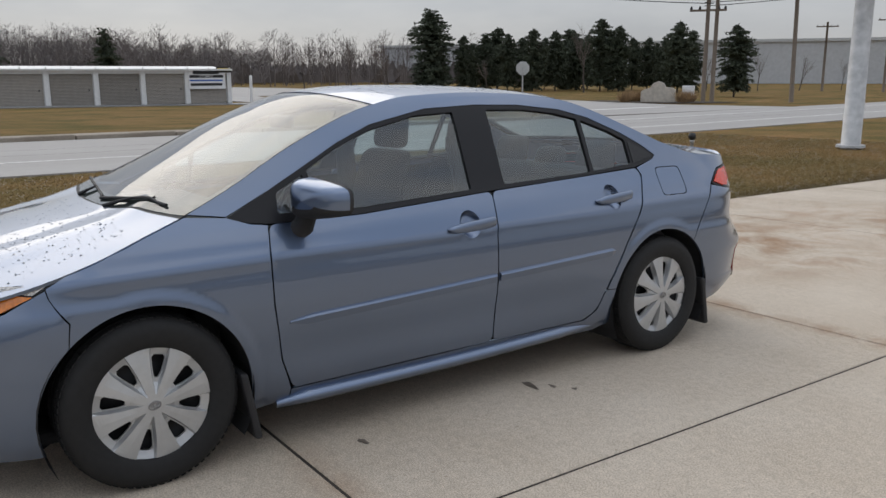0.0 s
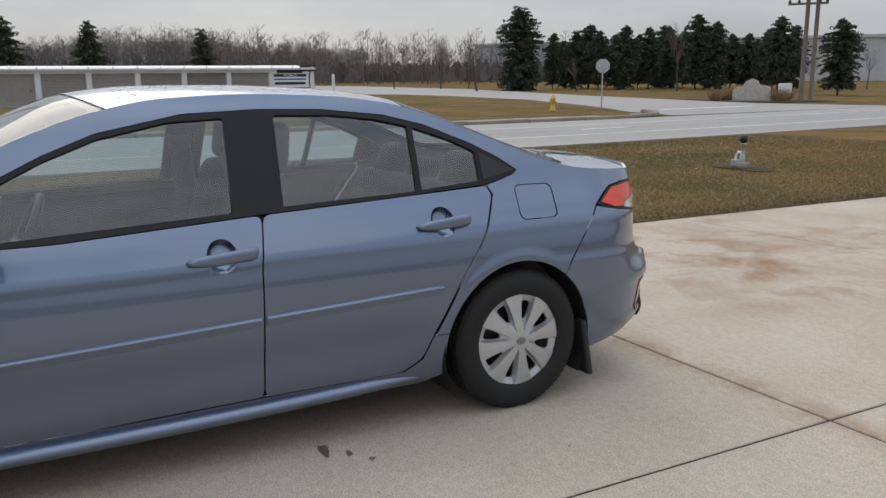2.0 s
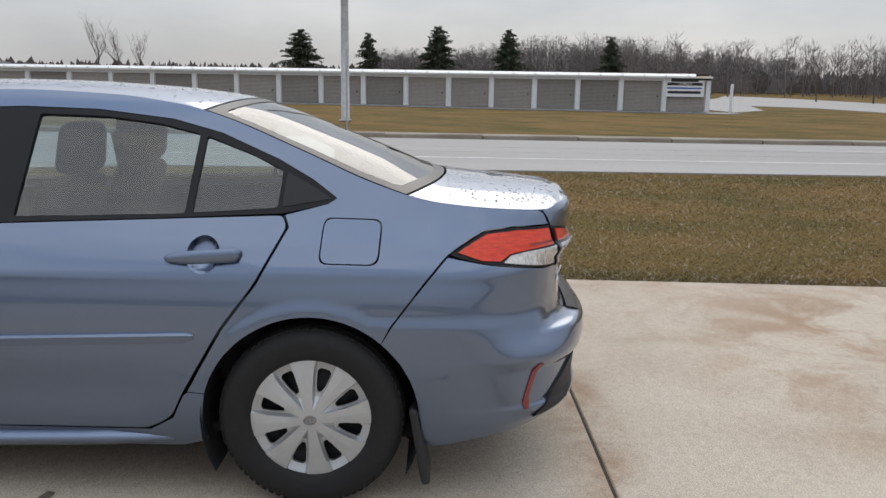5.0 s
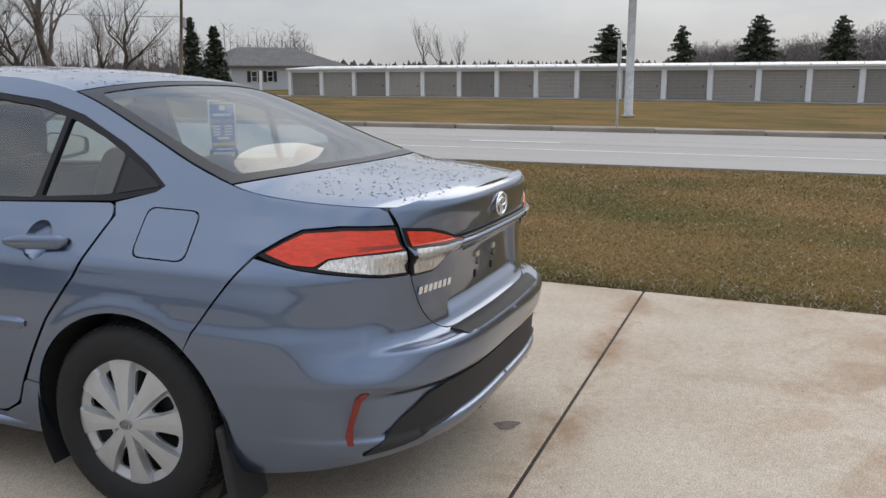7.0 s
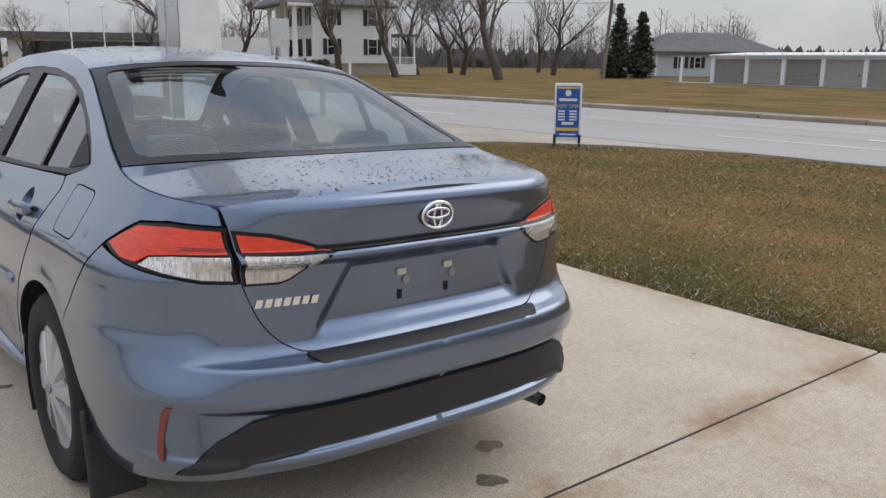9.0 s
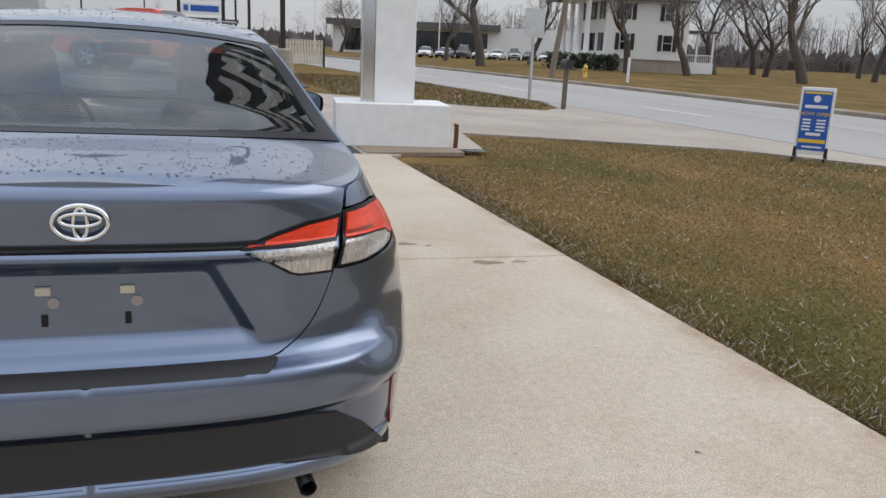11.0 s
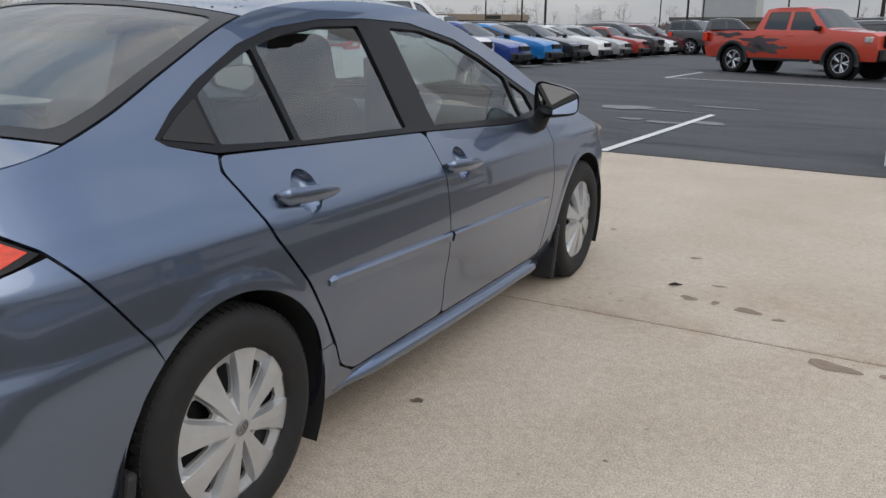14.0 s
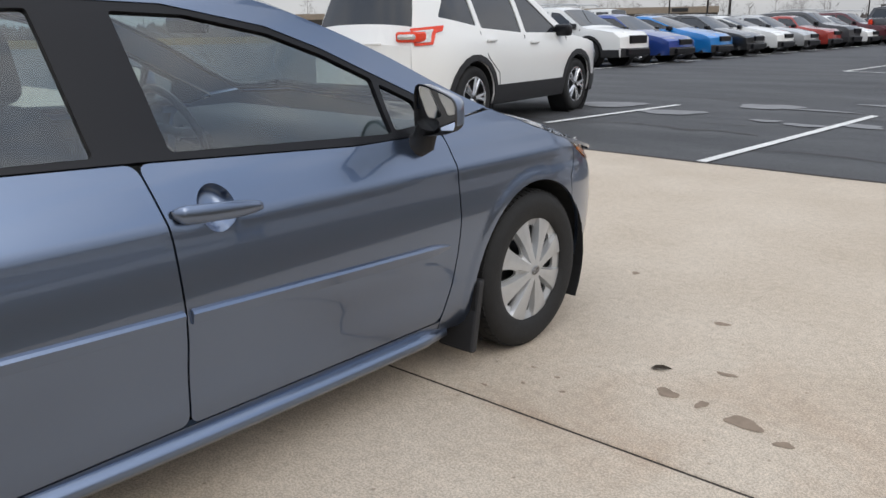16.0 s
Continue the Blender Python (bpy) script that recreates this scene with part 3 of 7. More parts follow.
strip("asphalt_edge", [(-14.8 + 0.4 * k, 5.79 + 0.012 * math.sin(1.9 * k) + 0.008 * math.sin(4.7 * k)) for k in range(44)], 0.07, JOINT, BAYS, 0.003)
# the concrete slabs
SLABS = root("pavement", TILT, "pale concrete slabs with dark joints", "pavement", kind="structure")
part("joint_bed", block((-15.0, -24.9, -0.2), (2.83, 5.76, -0.005)), JOINT, SLABS)
x_cuts = [-15.0, -10.6, -6.1, -1.635, 2.85]
y_cuts = [-25.3, -22.0, -18.75, -15.5, -12.24, -9.4, -5.97, -2.44, 0.83, 5.78]
for i in range(len(x_cuts) - 1):
    for j in range(len(y_cuts) - 1):
        g = 0.006
        part("slab", block((x_cuts[i] + g, y_cuts[j] + g, -0.12), (x_cuts[i + 1] - g, y_cuts[j + 1] - g, 0.0), 0.006, 1), CONCRETE, SLABS)
STAINS = root("slab_stains", TILT, "damp spots and brown shoe prints on concrete", "stains", kind="structure")
for i, (x, y, rx, ry, m) in enumerate(((-0.86, -0.42, 0.055, 0.022, STAIN), (-0.93, -0.50, 0.024, 0.014, STAIN), (-1.02, -0.56, 0.018, 0.011, STAIN), (-0.95, 0.56, 0.030, 0.016, STAIN), (0.30, -2.25, 0.045, 0.05, STAIN), (0.47, -2.05, 0.05, 0.05, RUST_STAIN), (0.87, -0.43, 0.026, 0.018, STAIN),
                                           (1.78, 1.23, 0.055, 0.045, RUST_STAIN), (1.49, 1.28, 0.045, 0.03, RUST_STAIN), (1.93, 1.17, 0.028, 0.022, RUST_STAIN), (2.19, 0.70, 0.10, 0.05, RUST_STAIN), (2.42, 0.70, 0.05, 0.03, RUST_STAIN), (1.37, 2.05, 0.035, 0.02, RUST_STAIN), (0.74, 2.47, 0.022, 0.02, RUST_STAIN), (1.62, 1.27, 0.02, 0.03, RUST_STAIN), (1.59, 1.56, 0.035, 0.016, RUST_STAIN), (1.20, 1.05, 0.012, 0.009, RUST_STAIN), (1.12, 1.14, 0.011, 0.008, RUST_STAIN), (1.05, 1.02, 0.010, 0.008, RUST_STAIN), (1.00, 1.16, 0.009, 0.007, RUST_STAIN), (0.95, 0.92, 0.012, 0.008, RUST_STAIN), (2.0, -1.9, 0.010, 0.01, STAIN), (1.2, -3.4, 0.007, 0.006, STAIN), (1.6, -0.5, 0.008, 0.006, STAIN), (-1.3, -1.3, 0.006, 0.006, STAIN))):
    blot("spot", x, y, rx, ry, m, STAINS, 40 + i, 0.0015, True)
leaf = root("fallen_leaf", TILT @ pose(1.375, 1.445, 0.002, 0, 0, 25), "dark curled dead leaf on the concrete", "leaf")
vs = [(-0.03, 0, 0.002), (-0.012, -0.016, 0.010), (0.014, -0.015, 0.012), (0.034, 0, 0.003), (0.014, 0.015, 0.013), (-0.012, 0.016, 0.009), (0, 0, 0.003), (0.055, 0.004, 0.004)]
mesh_object("blade", vs, [(0, 1, 6), (1, 2, 6), (2, 3, 6), (3, 4, 6), (4, 5, 6), (5, 0, 6), (3, 7, 4)], SOIL, leaf)
PUD = root("puddle", stand(4.02, 6.20), "small puddle beside the sign base", "puddle", kind="structure")
blot("water", 0, 0, 0.30, 0.11, PUDDLE, PUD, 71, 0.012, True)
blot("wet_soil", 0.0, 0.03, 0.36, 0.17, SOIL, PUD, 72, 0.004, True)

# ---- the sedan ----
W_AT = spline([0.12, 0.18, 0.24, 0.32, 0.42, 0.52, 0.60, 0.68, 0.76, 0.84, 0.90, 0.95, 1.00, 1.08, 1.18, 1.28, 1.36, 1.42, 1.46],
              [0.770, 0.800, 0.832, 0.852, 0.866, 0.875, 0.877, 0.872, 0.862, 0.838, 0.808, 0.777, 0.747, 0.705, 0.652, 0.598, 0.548, 0.490, 0.430])
REAR_AT = spline([0.20, 0.26, 0.30, 0.335, 0.355, 0.48, 0.50, 0.56, 0.605, 0.617, 0.65, 0.72, 0.80, 0.858, 0.880, 0.890, 0.902, 0.94, 0.98, 1.01, 1.035, 1.05],
                 [0.64, 0.72, 0.775, 0.79, 0.768, 0.778, 0.805, 0.815, 0.808, 0.738, 0.712, 0.708, 0.712, 0.721, 0.750, 0.750, 0.730, 0.734, 0.742, 0.745, 0.735, 0.70])
CORNER_AT = spline([0.20, 0.26, 0.30, 0.335, 0.355, 0.48, 0.50, 0.522, 0.535, 0.60, 0.66, 0.72, 0.80, 0.858, 0.902, 0.94, 0.98, 1.01, 1.035, 1.05],
                   [0.64, 0.72, 0.775, 0.79, 0.768, 0.778, 0.800, 0.818, 0.815, 0.785, 0.750, 0.726, 0.714, 0.718, 0.729, 0.734, 0.742, 0.745, 0.735, 0.70])
FRONT_AT = spline([0.15, 0.25, 0.4, 0.6, 0.72, 0.82, 0.95], [0.68, 0.76, 0.80, 0.78, 0.70, 0.52, 0.25])
EDGE_AT = spline([-2.26, -2.1, -1.9, -1.75, -1.55, -1.3, -1.0, -0.85, -0.6, -0.3, 0.05, 0.3, 0.46, 0.74, 0.97, 1.175, 1.33, 1.49, 1.64, 1.85, 2.1, 2.25],
                 [1.012, 1.022, 1.036, 1.052, 1.108, 1.208, 1.322, 1.360, 1.389, 1.398, 1.384, 1.338, 1.286, 1.168, 1.052, 0.962, 0.906, 0.846, 0.800, 0.745, 0.68, 0.62])
CROWN_AT = spline([-2.27, -2.2, -2.0, -1.78, -1.55, -1.3, -1.05, -0.9, -0.6, -0.2, 0.1, 0.36, 0.6, 0.9, 1.2, 1.34, 1.6, 1.9, 2.15, 2.28],
                  [1.050, 1.063, 1.078, 1.098, 1.185, 1.278, 1.365, 1.398, 1.425, 1.438, 1.434, 1.405, 1.318, 1.168, 1.022, 0.955, 0.905, 0.838, 0.75, 0.65])
Y_REAR, Y_FRONT, N_REAR, N_FRONT = -1.55, 1.45, 3.4, 2.5
ARCHES = ((1.352, 0.305), (-1.352, 0.305))


def half_width(y, z):
    w = W_AT(z) * (1 - 0.012 * (y / 1.5) ** 2)
    for ay, az in ARCHES:
        r = math.hypot(y - ay, z - az)
        if z > 0.15 and r < 0.45:
            w += 0.005 * (1 - step01(r, 0.388, 0.430))
    # a shoulder crease that rises to the back, and the hollow below it
    crease = 0.79 + 0.035 * (0.9 - y) / 2.3
    w += 0.006 * math.exp(-((z - crease) / 0.03) ** 2) - 0.010 * math.exp(-((z - 0.40) / 0.09) ** 2) * step01(0.95 - abs(y - 0.02), 0, 0.25)
    return w


def pinch(z):
    """Above its crease the bumper's corner leans in."""
    return 0.034 * step01(z, 0.518, 0.63) * (1 - step01(z, 0.64, 0.83))


def shell(u, z):
    """The outer skin: u runs along the side (metres ahead of the middle), and past the ends round the corners (1 m is a quarter turn)."""
    if u < Y_REAR or u > Y_FRONT:
        rear = u < Y_REAR
        y0 = Y_REAR if rear else Y_FRONT
        a, b, n = half_width(y0, z), (REAR_AT if rear else FRONT_AT)(z), N_REAR if rear else N_FRONT
        f = min(abs(u - y0), 1.0) * math.pi / 2
        if rear:
            a -= pinch(z) * step01(f, 0.42, 0.70) * (1 - step01(f, 0.78, 1.0))
            b += (CORNER_AT(z) - b) * (1 - step01(f, 0.70, 0.90))
        c, s = max(math.cos(f), 0), math.sin(f)
        r = (c ** n + s ** n) ** (-1 / n)
        y = y0 + (-1 if rear else 1) * b * r * s
        x = a * r * c
        return (-x, y + recess(x, z) if rear else y, z)
    return (-half_width(u, z), u, z)


def recess(x, z):
    """The number plate's hollow in the boot lid."""
    half = 0.30 + (0.84 - z) * 0.55
    return 0.024 * step01(half - abs(x), 0, 0.05) * step01(z, 0.640, 0.690) * (1 - step01(z, 0.830, 0.872))


def at_y(y, z):
    """The skin's parameters for a place given by y."""
    if Y_REAR <= y <= Y_FRONT:
        return (y, z)
    rear = y < Y_REAR
    y0, b, n = (Y_REAR, REAR_AT(z), N_REAR) if rear else (Y_FRONT, FRONT_AT(z), N_FRONT)
    q = min(abs(y - y0) / b, 1.0)
    f = math.atan2(q, max(1 - q ** n, 0) ** (1 / n))
    return (y0 + (-1 if rear else 1) * f * 2 / math.pi, z)


def at_x(x, z):
    """The same for a place on the rear, given by its distance from the middle."""
    a = half_width(Y_REAR, z)
    q = min(x / a, 1.0)
    f = math.atan2(max(1 - q ** N_REAR, 0) ** (1 / N_REAR), q)
    return (Y_REAR - f * 2 / math.pi, z)


def right_shell(u, z):
    x, y, z = shell(u, z)
    return (-x, y, z)


def rear_face(x, z):
    a = half_width(Y_REAR, z)
    q = min(abs(x) / a, 0.9999)
    return (x, Y_REAR - REAR_AT(z) * (1 - q ** N_REAR) ** (1 / N_REAR) + recess(x, z), z)


def top_skin(s, y):
    """Bonnet, screens, roof and boot lid: s runs across from -1 to 1."""
    e, c = EDGE_AT(y), CROWN_AT(y)
    w = half_width(min(max(y, Y_REAR), Y_FRONT), e)
    if y < Y_REAR:
        w = min(w, -at_edge_x(y, e))
    if y > Y_FRONT:
        q = min((y - Y_FRONT) / 0.86, 0.98)
        w *= (1 - q ** N_FRONT) ** (1 / N_FRONT)
    z = e + (c - e) * (1 - min(abs(s), 1.0) ** 2.3)
    if y > 1.2:
        z += 0.012 * math.exp(-((abs(s) - 0.62) / 0.12) ** 2)
    return (s * w, y, z)


def at_edge_x(y, z):
    q = min((Y_REAR - y) / 0.745, 0.999)
    return -half_width(Y_REAR, z) * (1 - q ** N_REAR) ** (1 / N_REAR)


def arc(cy, cz, r, a0, a1, n=40):
    return [(cy + r * math.cos(radians(a0 + (a1 - a0) * i / n)), cz + r * math.sin(radians(a0 + (a1 - a0) * i / n))) for i in range(n + 1)]


CAR = root("sedan_car", TILT, "wet blue-grey metallic four-door sedan parked on pale concrete", "car")
BODY = new("body")
BODY.parent = CAR

DLO_TOP = [(-1.425, 1.058), (-1.34, 1.117), (-1.22, 1.180), (-1.01, 1.266), (-0.83, 1.310), (-0.56, 1.337), (-0.30, 1.341), (-0.01, 1.328), (0.30, 1.266), (0.48, 1.197), (0.64, 1.120), (0.83, 1.030), (1.015, 0.947)]
DLO_BOTTOM = [(1.015, 0.940), (0.93, 0.920), (0.855, 0.912), (0.466, 0.915), (-0.23, 0.956), (-0.80, 0.982), (-1.24, 1.006), (-1.39, 1.038), (-1.425, 1.050)]
EDGE_LINE = [(y, EDGE_AT(y)) for y in np.linspace(-1.55, 1.16, 60)]
FUEL = rounded([(-1.388, 0.992), (-1.575, 0.990), (-1.568, 0.852), (-1.378, 0.853)], 0.03)
DOOR_F = rounded([(0.862, 0.908), (0.880, 0.80), (0.881, 0.61), (0.853, 0.385), (0.805, 0.252), (-0.197, 0.262), (-0.200, 0.56), (-0.208, 0.776), (-0.238, 0.951), (0.466, 0.910)], 0.03)
DOOR_R = rounded([(-0.244, 0.951), (-0.214, 0.776), (-0.206, 0.56), (-0.203, 0.262), (-0.79, 0.262), (-0.873, 0.308), (-0.913, 0.393), (-1.05, 0.632), (-1.163, 0.783), (-1.258, 0.962), (-1.243, 0.998), (-0.80, 0.977)], 0.03)
ARCH_F, ARCH_R = arc(1.352, 0.305, 0.372, -14, 194), arc(-1.352, 0.305, 0.372, -14, 194)
FENDER = [(0.868, 0.906), (0.886, 0.80), (0.887, 0.61), (0.859, 0.385), (0.815, 0.252), (0.82, 0.20), (0.95, 0.185)] + [at_y(*p) for p in arc(1.352, 0.305, 0.372, 194, 46, 36)] + [at_y(1.60, 0.655), at_y(1.66, 0.775), at_y(1.60, 0.808), at_y(1.49, 0.842), (1.40, 0.874)] + [(y, EDGE_AT(y) - 0.004) for y in (1.33, 1.25, 1.175)] + [(1.02, 0.944), (0.935, 0.915)]
SILL = [(0.812, 0.246), (0.812, 0.175), (-0.90, 0.185), (-0.991, 0.215), (-0.982, 0.26), (-0.980, 0.305), (-0.9835, 0.35), (-0.992, 0.398), (-0.936, 0.401), (-0.919, 0.388), (-0.879, 0.303), (-0.797, 0.256), (-0.2, 0.256)]
def seam(off):
    """The boot lid's lower corner, from the middle outwards and up."""
    return smooth_curve([(0.35 + off * 0.2, 0.619 - off), (0.42 + off * 0.5, 0.6235 - off), (0.465 + off * 0.7, 0.643 - off * 0.7), (0.503 + off * 0.8, 0.676 - off * 0.6), (0.534 + off, 0.722 - off * 0.3), (0.557 + off, 0.775), (0.573 + off, 0.822)], 5)


LAMP_OUT = [at_y(-1.826, 0.887), at_y(-1.885, 0.930), at_y(-1.93, 0.957), at_y(-2.02, 0.966), at_x(0.70, 0.968), at_x(0.599, 0.966), at_x(0.581, 0.822), at_x(0.66, 0.825), at_y(-2.10, 0.835), at_y(-1.95, 0.855), at_y(-1.87, 0.873)]
# the arch from front to back over the wheel, then the seam to the bumper and the lamp
QUARTER = (EDGE_LINE + [(1.02, 0.949)] + DLO_TOP[::-1][1:] + [(-1.395, 1.038), (-1.252, 1.000), (-1.268, 0.962), (-1.173, 0.781), (-1.06, 0.628), (-0.935, 0.405)]
           + [at_y(*p) for p in arc(-1.352, 0.305, 0.372, 15, 129.8)]
           + [at_y(-1.614, 0.648), at_y(-1.81, 0.882), at_y(-1.820, 0.893), at_y(-1.88, 0.937), at_y(-1.93, 0.963), at_y(-2.02, 0.972), at_x(0.70, 0.974), at_x(0.606, 0.972), at_x(0.610, 1.010)]
           + [at_y(y, EDGE_AT(y)) for y in (-2.12, -2.0, -1.9, -1.8, -1.7, -1.62)])
BUMPER = ([at_y(-1.619, 0.645)] + [at_y(*p) for p in arc(-1.352, 0.305, 0.372, 130.2, 190)] + [at_y(-1.745, 0.205), at_y(-1.80, 0.205), at_x(0.70, 0.26), at_x(0.55, 0.30), at_x(0.3, 0.305), at_x(0.0, 0.305)]
          + [at_x(0.0, 0.612), at_x(0.30, 0.614)] + [at_x(*p) for p in seam(0.0025)] + [at_x(0.586, 0.819), at_x(0.66, 0.821), at_y(-2.10, 0.831), at_y(-1.95, 0.851), at_y(-1.816, 0.877)])

def cup_line(ym, z):
    return [(ym + 0.056 * math.cos(t), z + 0.002 + 0.060 * math.sin(t)) for t in np.linspace(0, 2 * math.pi, 28, endpoint=False)]


for skin, side in ((shell, "near"), (right_shell, "off")):
    sx = -1 if skin is shell else 1
    door = panel("front_door", DOOR_F, skin, PAINT, BODY, holes=[cup_line(-0.069, 0.822)])
    rear_door = panel("rear_door", DOOR_R, skin, PAINT, BODY, holes=[cup_line(-0.990, 0.870)])
    panel("front_wing", FENDER, skin, PAINT, BODY, step=0.015)
    panel("rear_quarter", QUARTER, skin, PAINT, BODY, step=0.017, holes=[rounded([(-1.384, 0.996), (-1.580, 0.994), (-1.573, 0.848), (-1.373, 0.849)], 0.03)] if sx < 0 else [])
    if sx < 0:
        panel("fuel_flap", FUEL, skin, PAINT, BODY, step=0.02)
    panel("side_sill", SILL, skin, PAINT, BODY)
    panel("bumper_side", BUMPER, skin, PAINT, BODY, step=0.014)
    # window surround, black, with its glasses set in
    lights = [rounded([(0.812, 0.945), (0.800, 1.018), (0.668, 1.082), (0.662, 0.938)], 0.012),
              rounded([(0.645, 0.930), (0.645, 1.098), (0.48, 1.178), (0.30, 1.246), (0.05, 1.300), (-0.162, 1.311), (-0.136, 0.968)], 0.012),
              rounded([(-0.360, 1.318), (-0.60, 1.314), (-0.79, 1.293), (-0.932, 1.262), (-0.909, 0.999), (-0.332, 0.978)], 0.012),
              rounded([(-0.956, 1.256), (-1.13, 1.195), (-1.232, 1.146), (-1.222, 1.024), (-0.933, 1.002)], 0.012)]
    panel("window_surround", DLO_TOP + DLO_BOTTOM, skin, BLACK_TRIM, BODY, "satin black window surround", holes=lights, lift=-0.003, thick=0.02, step=0.043, edge_step=0.025)
    for i, o in enumerate(lights):
        g = panel("side_window", o, skin, GLASS, BODY, "tinted side window", lift=-0.012, thick=0, step=0.06)
    panel("quarter_filler", rounded([(-1.248, 1.140), (-1.335, 1.098), (-1.405, 1.056), (-1.238, 1.026)], 0.01), skin, BLACK_PLASTIC, BODY, "matt black filler panel")
    # rubbing strips along the doors
    for a, b in (((0.825, 0.530), (-0.190, 0.571)), ((-0.212, 0.573), (-0.965, 0.602))):
        n = 30
        vs = []
        for i in range(n + 1):
            t = i / n
            y, z = a[0] + (b[0] - a[0]) * t, a[1] + (b[1] - a[1]) * t
            taper = min(1, 0.25 + 9 * (t if a[0] > 0 else 1), 0.5 + 14 * (1 - t) if a[0] < 0 else 9)
            for dz, dx in ((-0.021, 0.0), (-0.020, 0.008), (0.008, 0.014), (0.016, 0.009), (0.020, 0.0)):
                vs.append((sx * (half_width(y, z + dz * taper) + dx * taper), y, z + dz * taper))
        fs = grid_faces(n + 1, 5) + [tuple(range(5)), tuple(range(n * 5, n * 5 + 5))]
        mesh_object("door_moulding", vs, [f[::-1] for f in fs] if sx < 0 else fs, PAINT, door if a[0] > 0 else rear_door, smooth=False)
    # handles, each over a hollow
    for y0, y1, z, owner in ((0.062, -0.200, 0.822, door), (-0.862, -1.118, 0.870, rear_door)):
        ym = (y0 + y1) / 2
        cup = cup_line(ym, z)
        def hollow(u, v, ym=ym, z=z, skin=skin):
            x, y, w = skin(u, v)
            r = math.hypot((u - ym) / 0.056, (v - z - 0.002) / 0.060)
            return (x - math.copysign(0.040 * max(0, 1 - r ** 4), x), y, w)
        panel("handle_cup", cup, hollow, PAINT, owner, step=0.009, thick=0, lift=-0.0005)
        vs = []
        n, k = 22, 12
        for i in range(n + 1):
            t = i / n
            y = y0 + (y1 - y0) * t
            w = (1 - (1 - min(t / 0.55, 1)) ** 2) ** 0.5 * (1 - max(0, (t - 0.9) / 0.1) ** 3 * 0.7)
            h = 0.021 * w + 0.003
            out = 0.030 + 0.010 * math.sin(math.pi * t)
            base = half_width(y, z)
            zc = z - 0.010 + 0.018 * t
            for j in range(k):
                q = 2 * math.pi * j / k
                vs.append((sx * (base + out - 0.010 + 0.011 * math.cos(q) - (0.02 if t < 0.04 or t > 0.96 else 0)), y, zc + h * math.sin(q)))
        mesh_object("door_handle", vs, grid_faces(n + 1, k, loop_v=True), PAINT, owner, smooth=True)
    # side skirt below the doors
    vs, n = [], 40
    for i in range(n + 1):
        t = i / n
        y = 0.87 - 1.74 * t
        w = min(1, 12 * t + 0.1, 7 * (1 - t) + 0.1)
        zb = 0.172 + 0.030 * t ** 3
        for dx, dz in ((-0.03, 0.065), (0.012, 0.060), (0.040, 0.043), (0.044, 0.025), (0.030, 0.006), (-0.06, 0.0)):
            vs.append((sx * (0.812 + dx * w), y, zb + dz * (0.4 + 0.6 * w)))
    fs = grid_faces(n + 1, 6)
    mesh_object("side_skirt", vs, fs if sx < 0 else [f[::-1] for f in fs], PAINT, BODY, "blue-grey side skirt", smooth=True)
    # mirror
    mir = new("door_mirror")
    mir.parent = BODY
    vs, nu, nv = [], 16, 20

    def mirror_ring(t, q, shrink=1.0):
        ex = math.copysign(abs(math.cos(q)) ** 0.45, math.cos(q))
        ez = math.copysign(abs(math.sin(q)) ** 0.45, math.sin(q))
        r = shrink * (1 - max(0, (t - 0.1) / 0.9) ** 3.4) ** 0.5 * (1 - 0.10 * t)
        x = 0.935 + 0.120 * ex * r - 0.012 * t
        return (sx * x, 0.672 + 0.105 * t - 0.34 * (x - 0.935), 1.003 + (0.072 - 0.020 * (x - 0.935) / 0.12) * ez * r)
    for i in range(nu + 1):
        for j in range(nv):
            vs.append(mirror_ring(i / nu, 2 * math.pi * j / nv))
    fs = grid_faces(nu + 1, nv, loop_v=True)
    fs = fs if sx < 0 else [f[::-1] for f in fs]
    cap = [f for f in fs if sum(vs[i][2] for i in f) / 4 > 0.986 and min(f) >= 2 * nv]
    low = [f for f in fs if f not in cap]
    mesh_object("mirror_cap", vs, cap, PAINT, mir, smooth=True)
    mesh_object("mirror_shell", vs, low, BLACK_PLASTIC, mir, "black plastic mirror shell", smooth=True)
    pv = [mirror_ring(0.2, 2 * math.pi * j / nv, 0.93) for j in range(nv)]
    pv = [(x, y - 0.20 * (z - 1.0), z) for x, y, z in pv]
    mesh_object("mirror_pane", pv, [tuple(range(nv)) if sx < 0 else tuple(range(nv))[::-1]], MIRROR, mir, "mirror glass")
    vs, fs = tube([(sx * 0.79, 0.735, 0.875), (sx * 0.835, 0.735, 0.895), (sx * 0.865, 0.725, 0.955)], [0.045, 0.042, 0.036], 10)
    mesh_object("mirror_foot", vs, fs, BLACK_PLASTIC, mir, "black mirror foot", smooth=True)
    # rear lamp, outer half on the wing
    lamp = panel("tail_lamp", LAMP_OUT, skin, BLACK_TRIM, BODY, "red and clear tail lamp", step=0.02, lift=-0.002)
    red_o = [at_y(-1.848, 0.893), at_y(-1.895, 0.926), at_y(-1.94, 0.950), at_y(-2.03, 0.957), at_x(0.70, 0.959), at_x(0.609, 0.957), at_x(0.602, 0.898), at_x(0.66, 0.896), at_y(-2.10, 0.893), at_y(-2.035, 0.884), at_y(-1.99, 0.862), at_y(-1.93, 0.866)]
    clr_o = [at_x(0.601, 0.893), at_x(0.66, 0.891), at_y(-2.10, 0.888), at_y(-2.04, 0.879), at_y(-2.00, 0.857), at_y(-2.10, 0.841), at_x(0.66, 0.832), at_x(0.592, 0.830)]
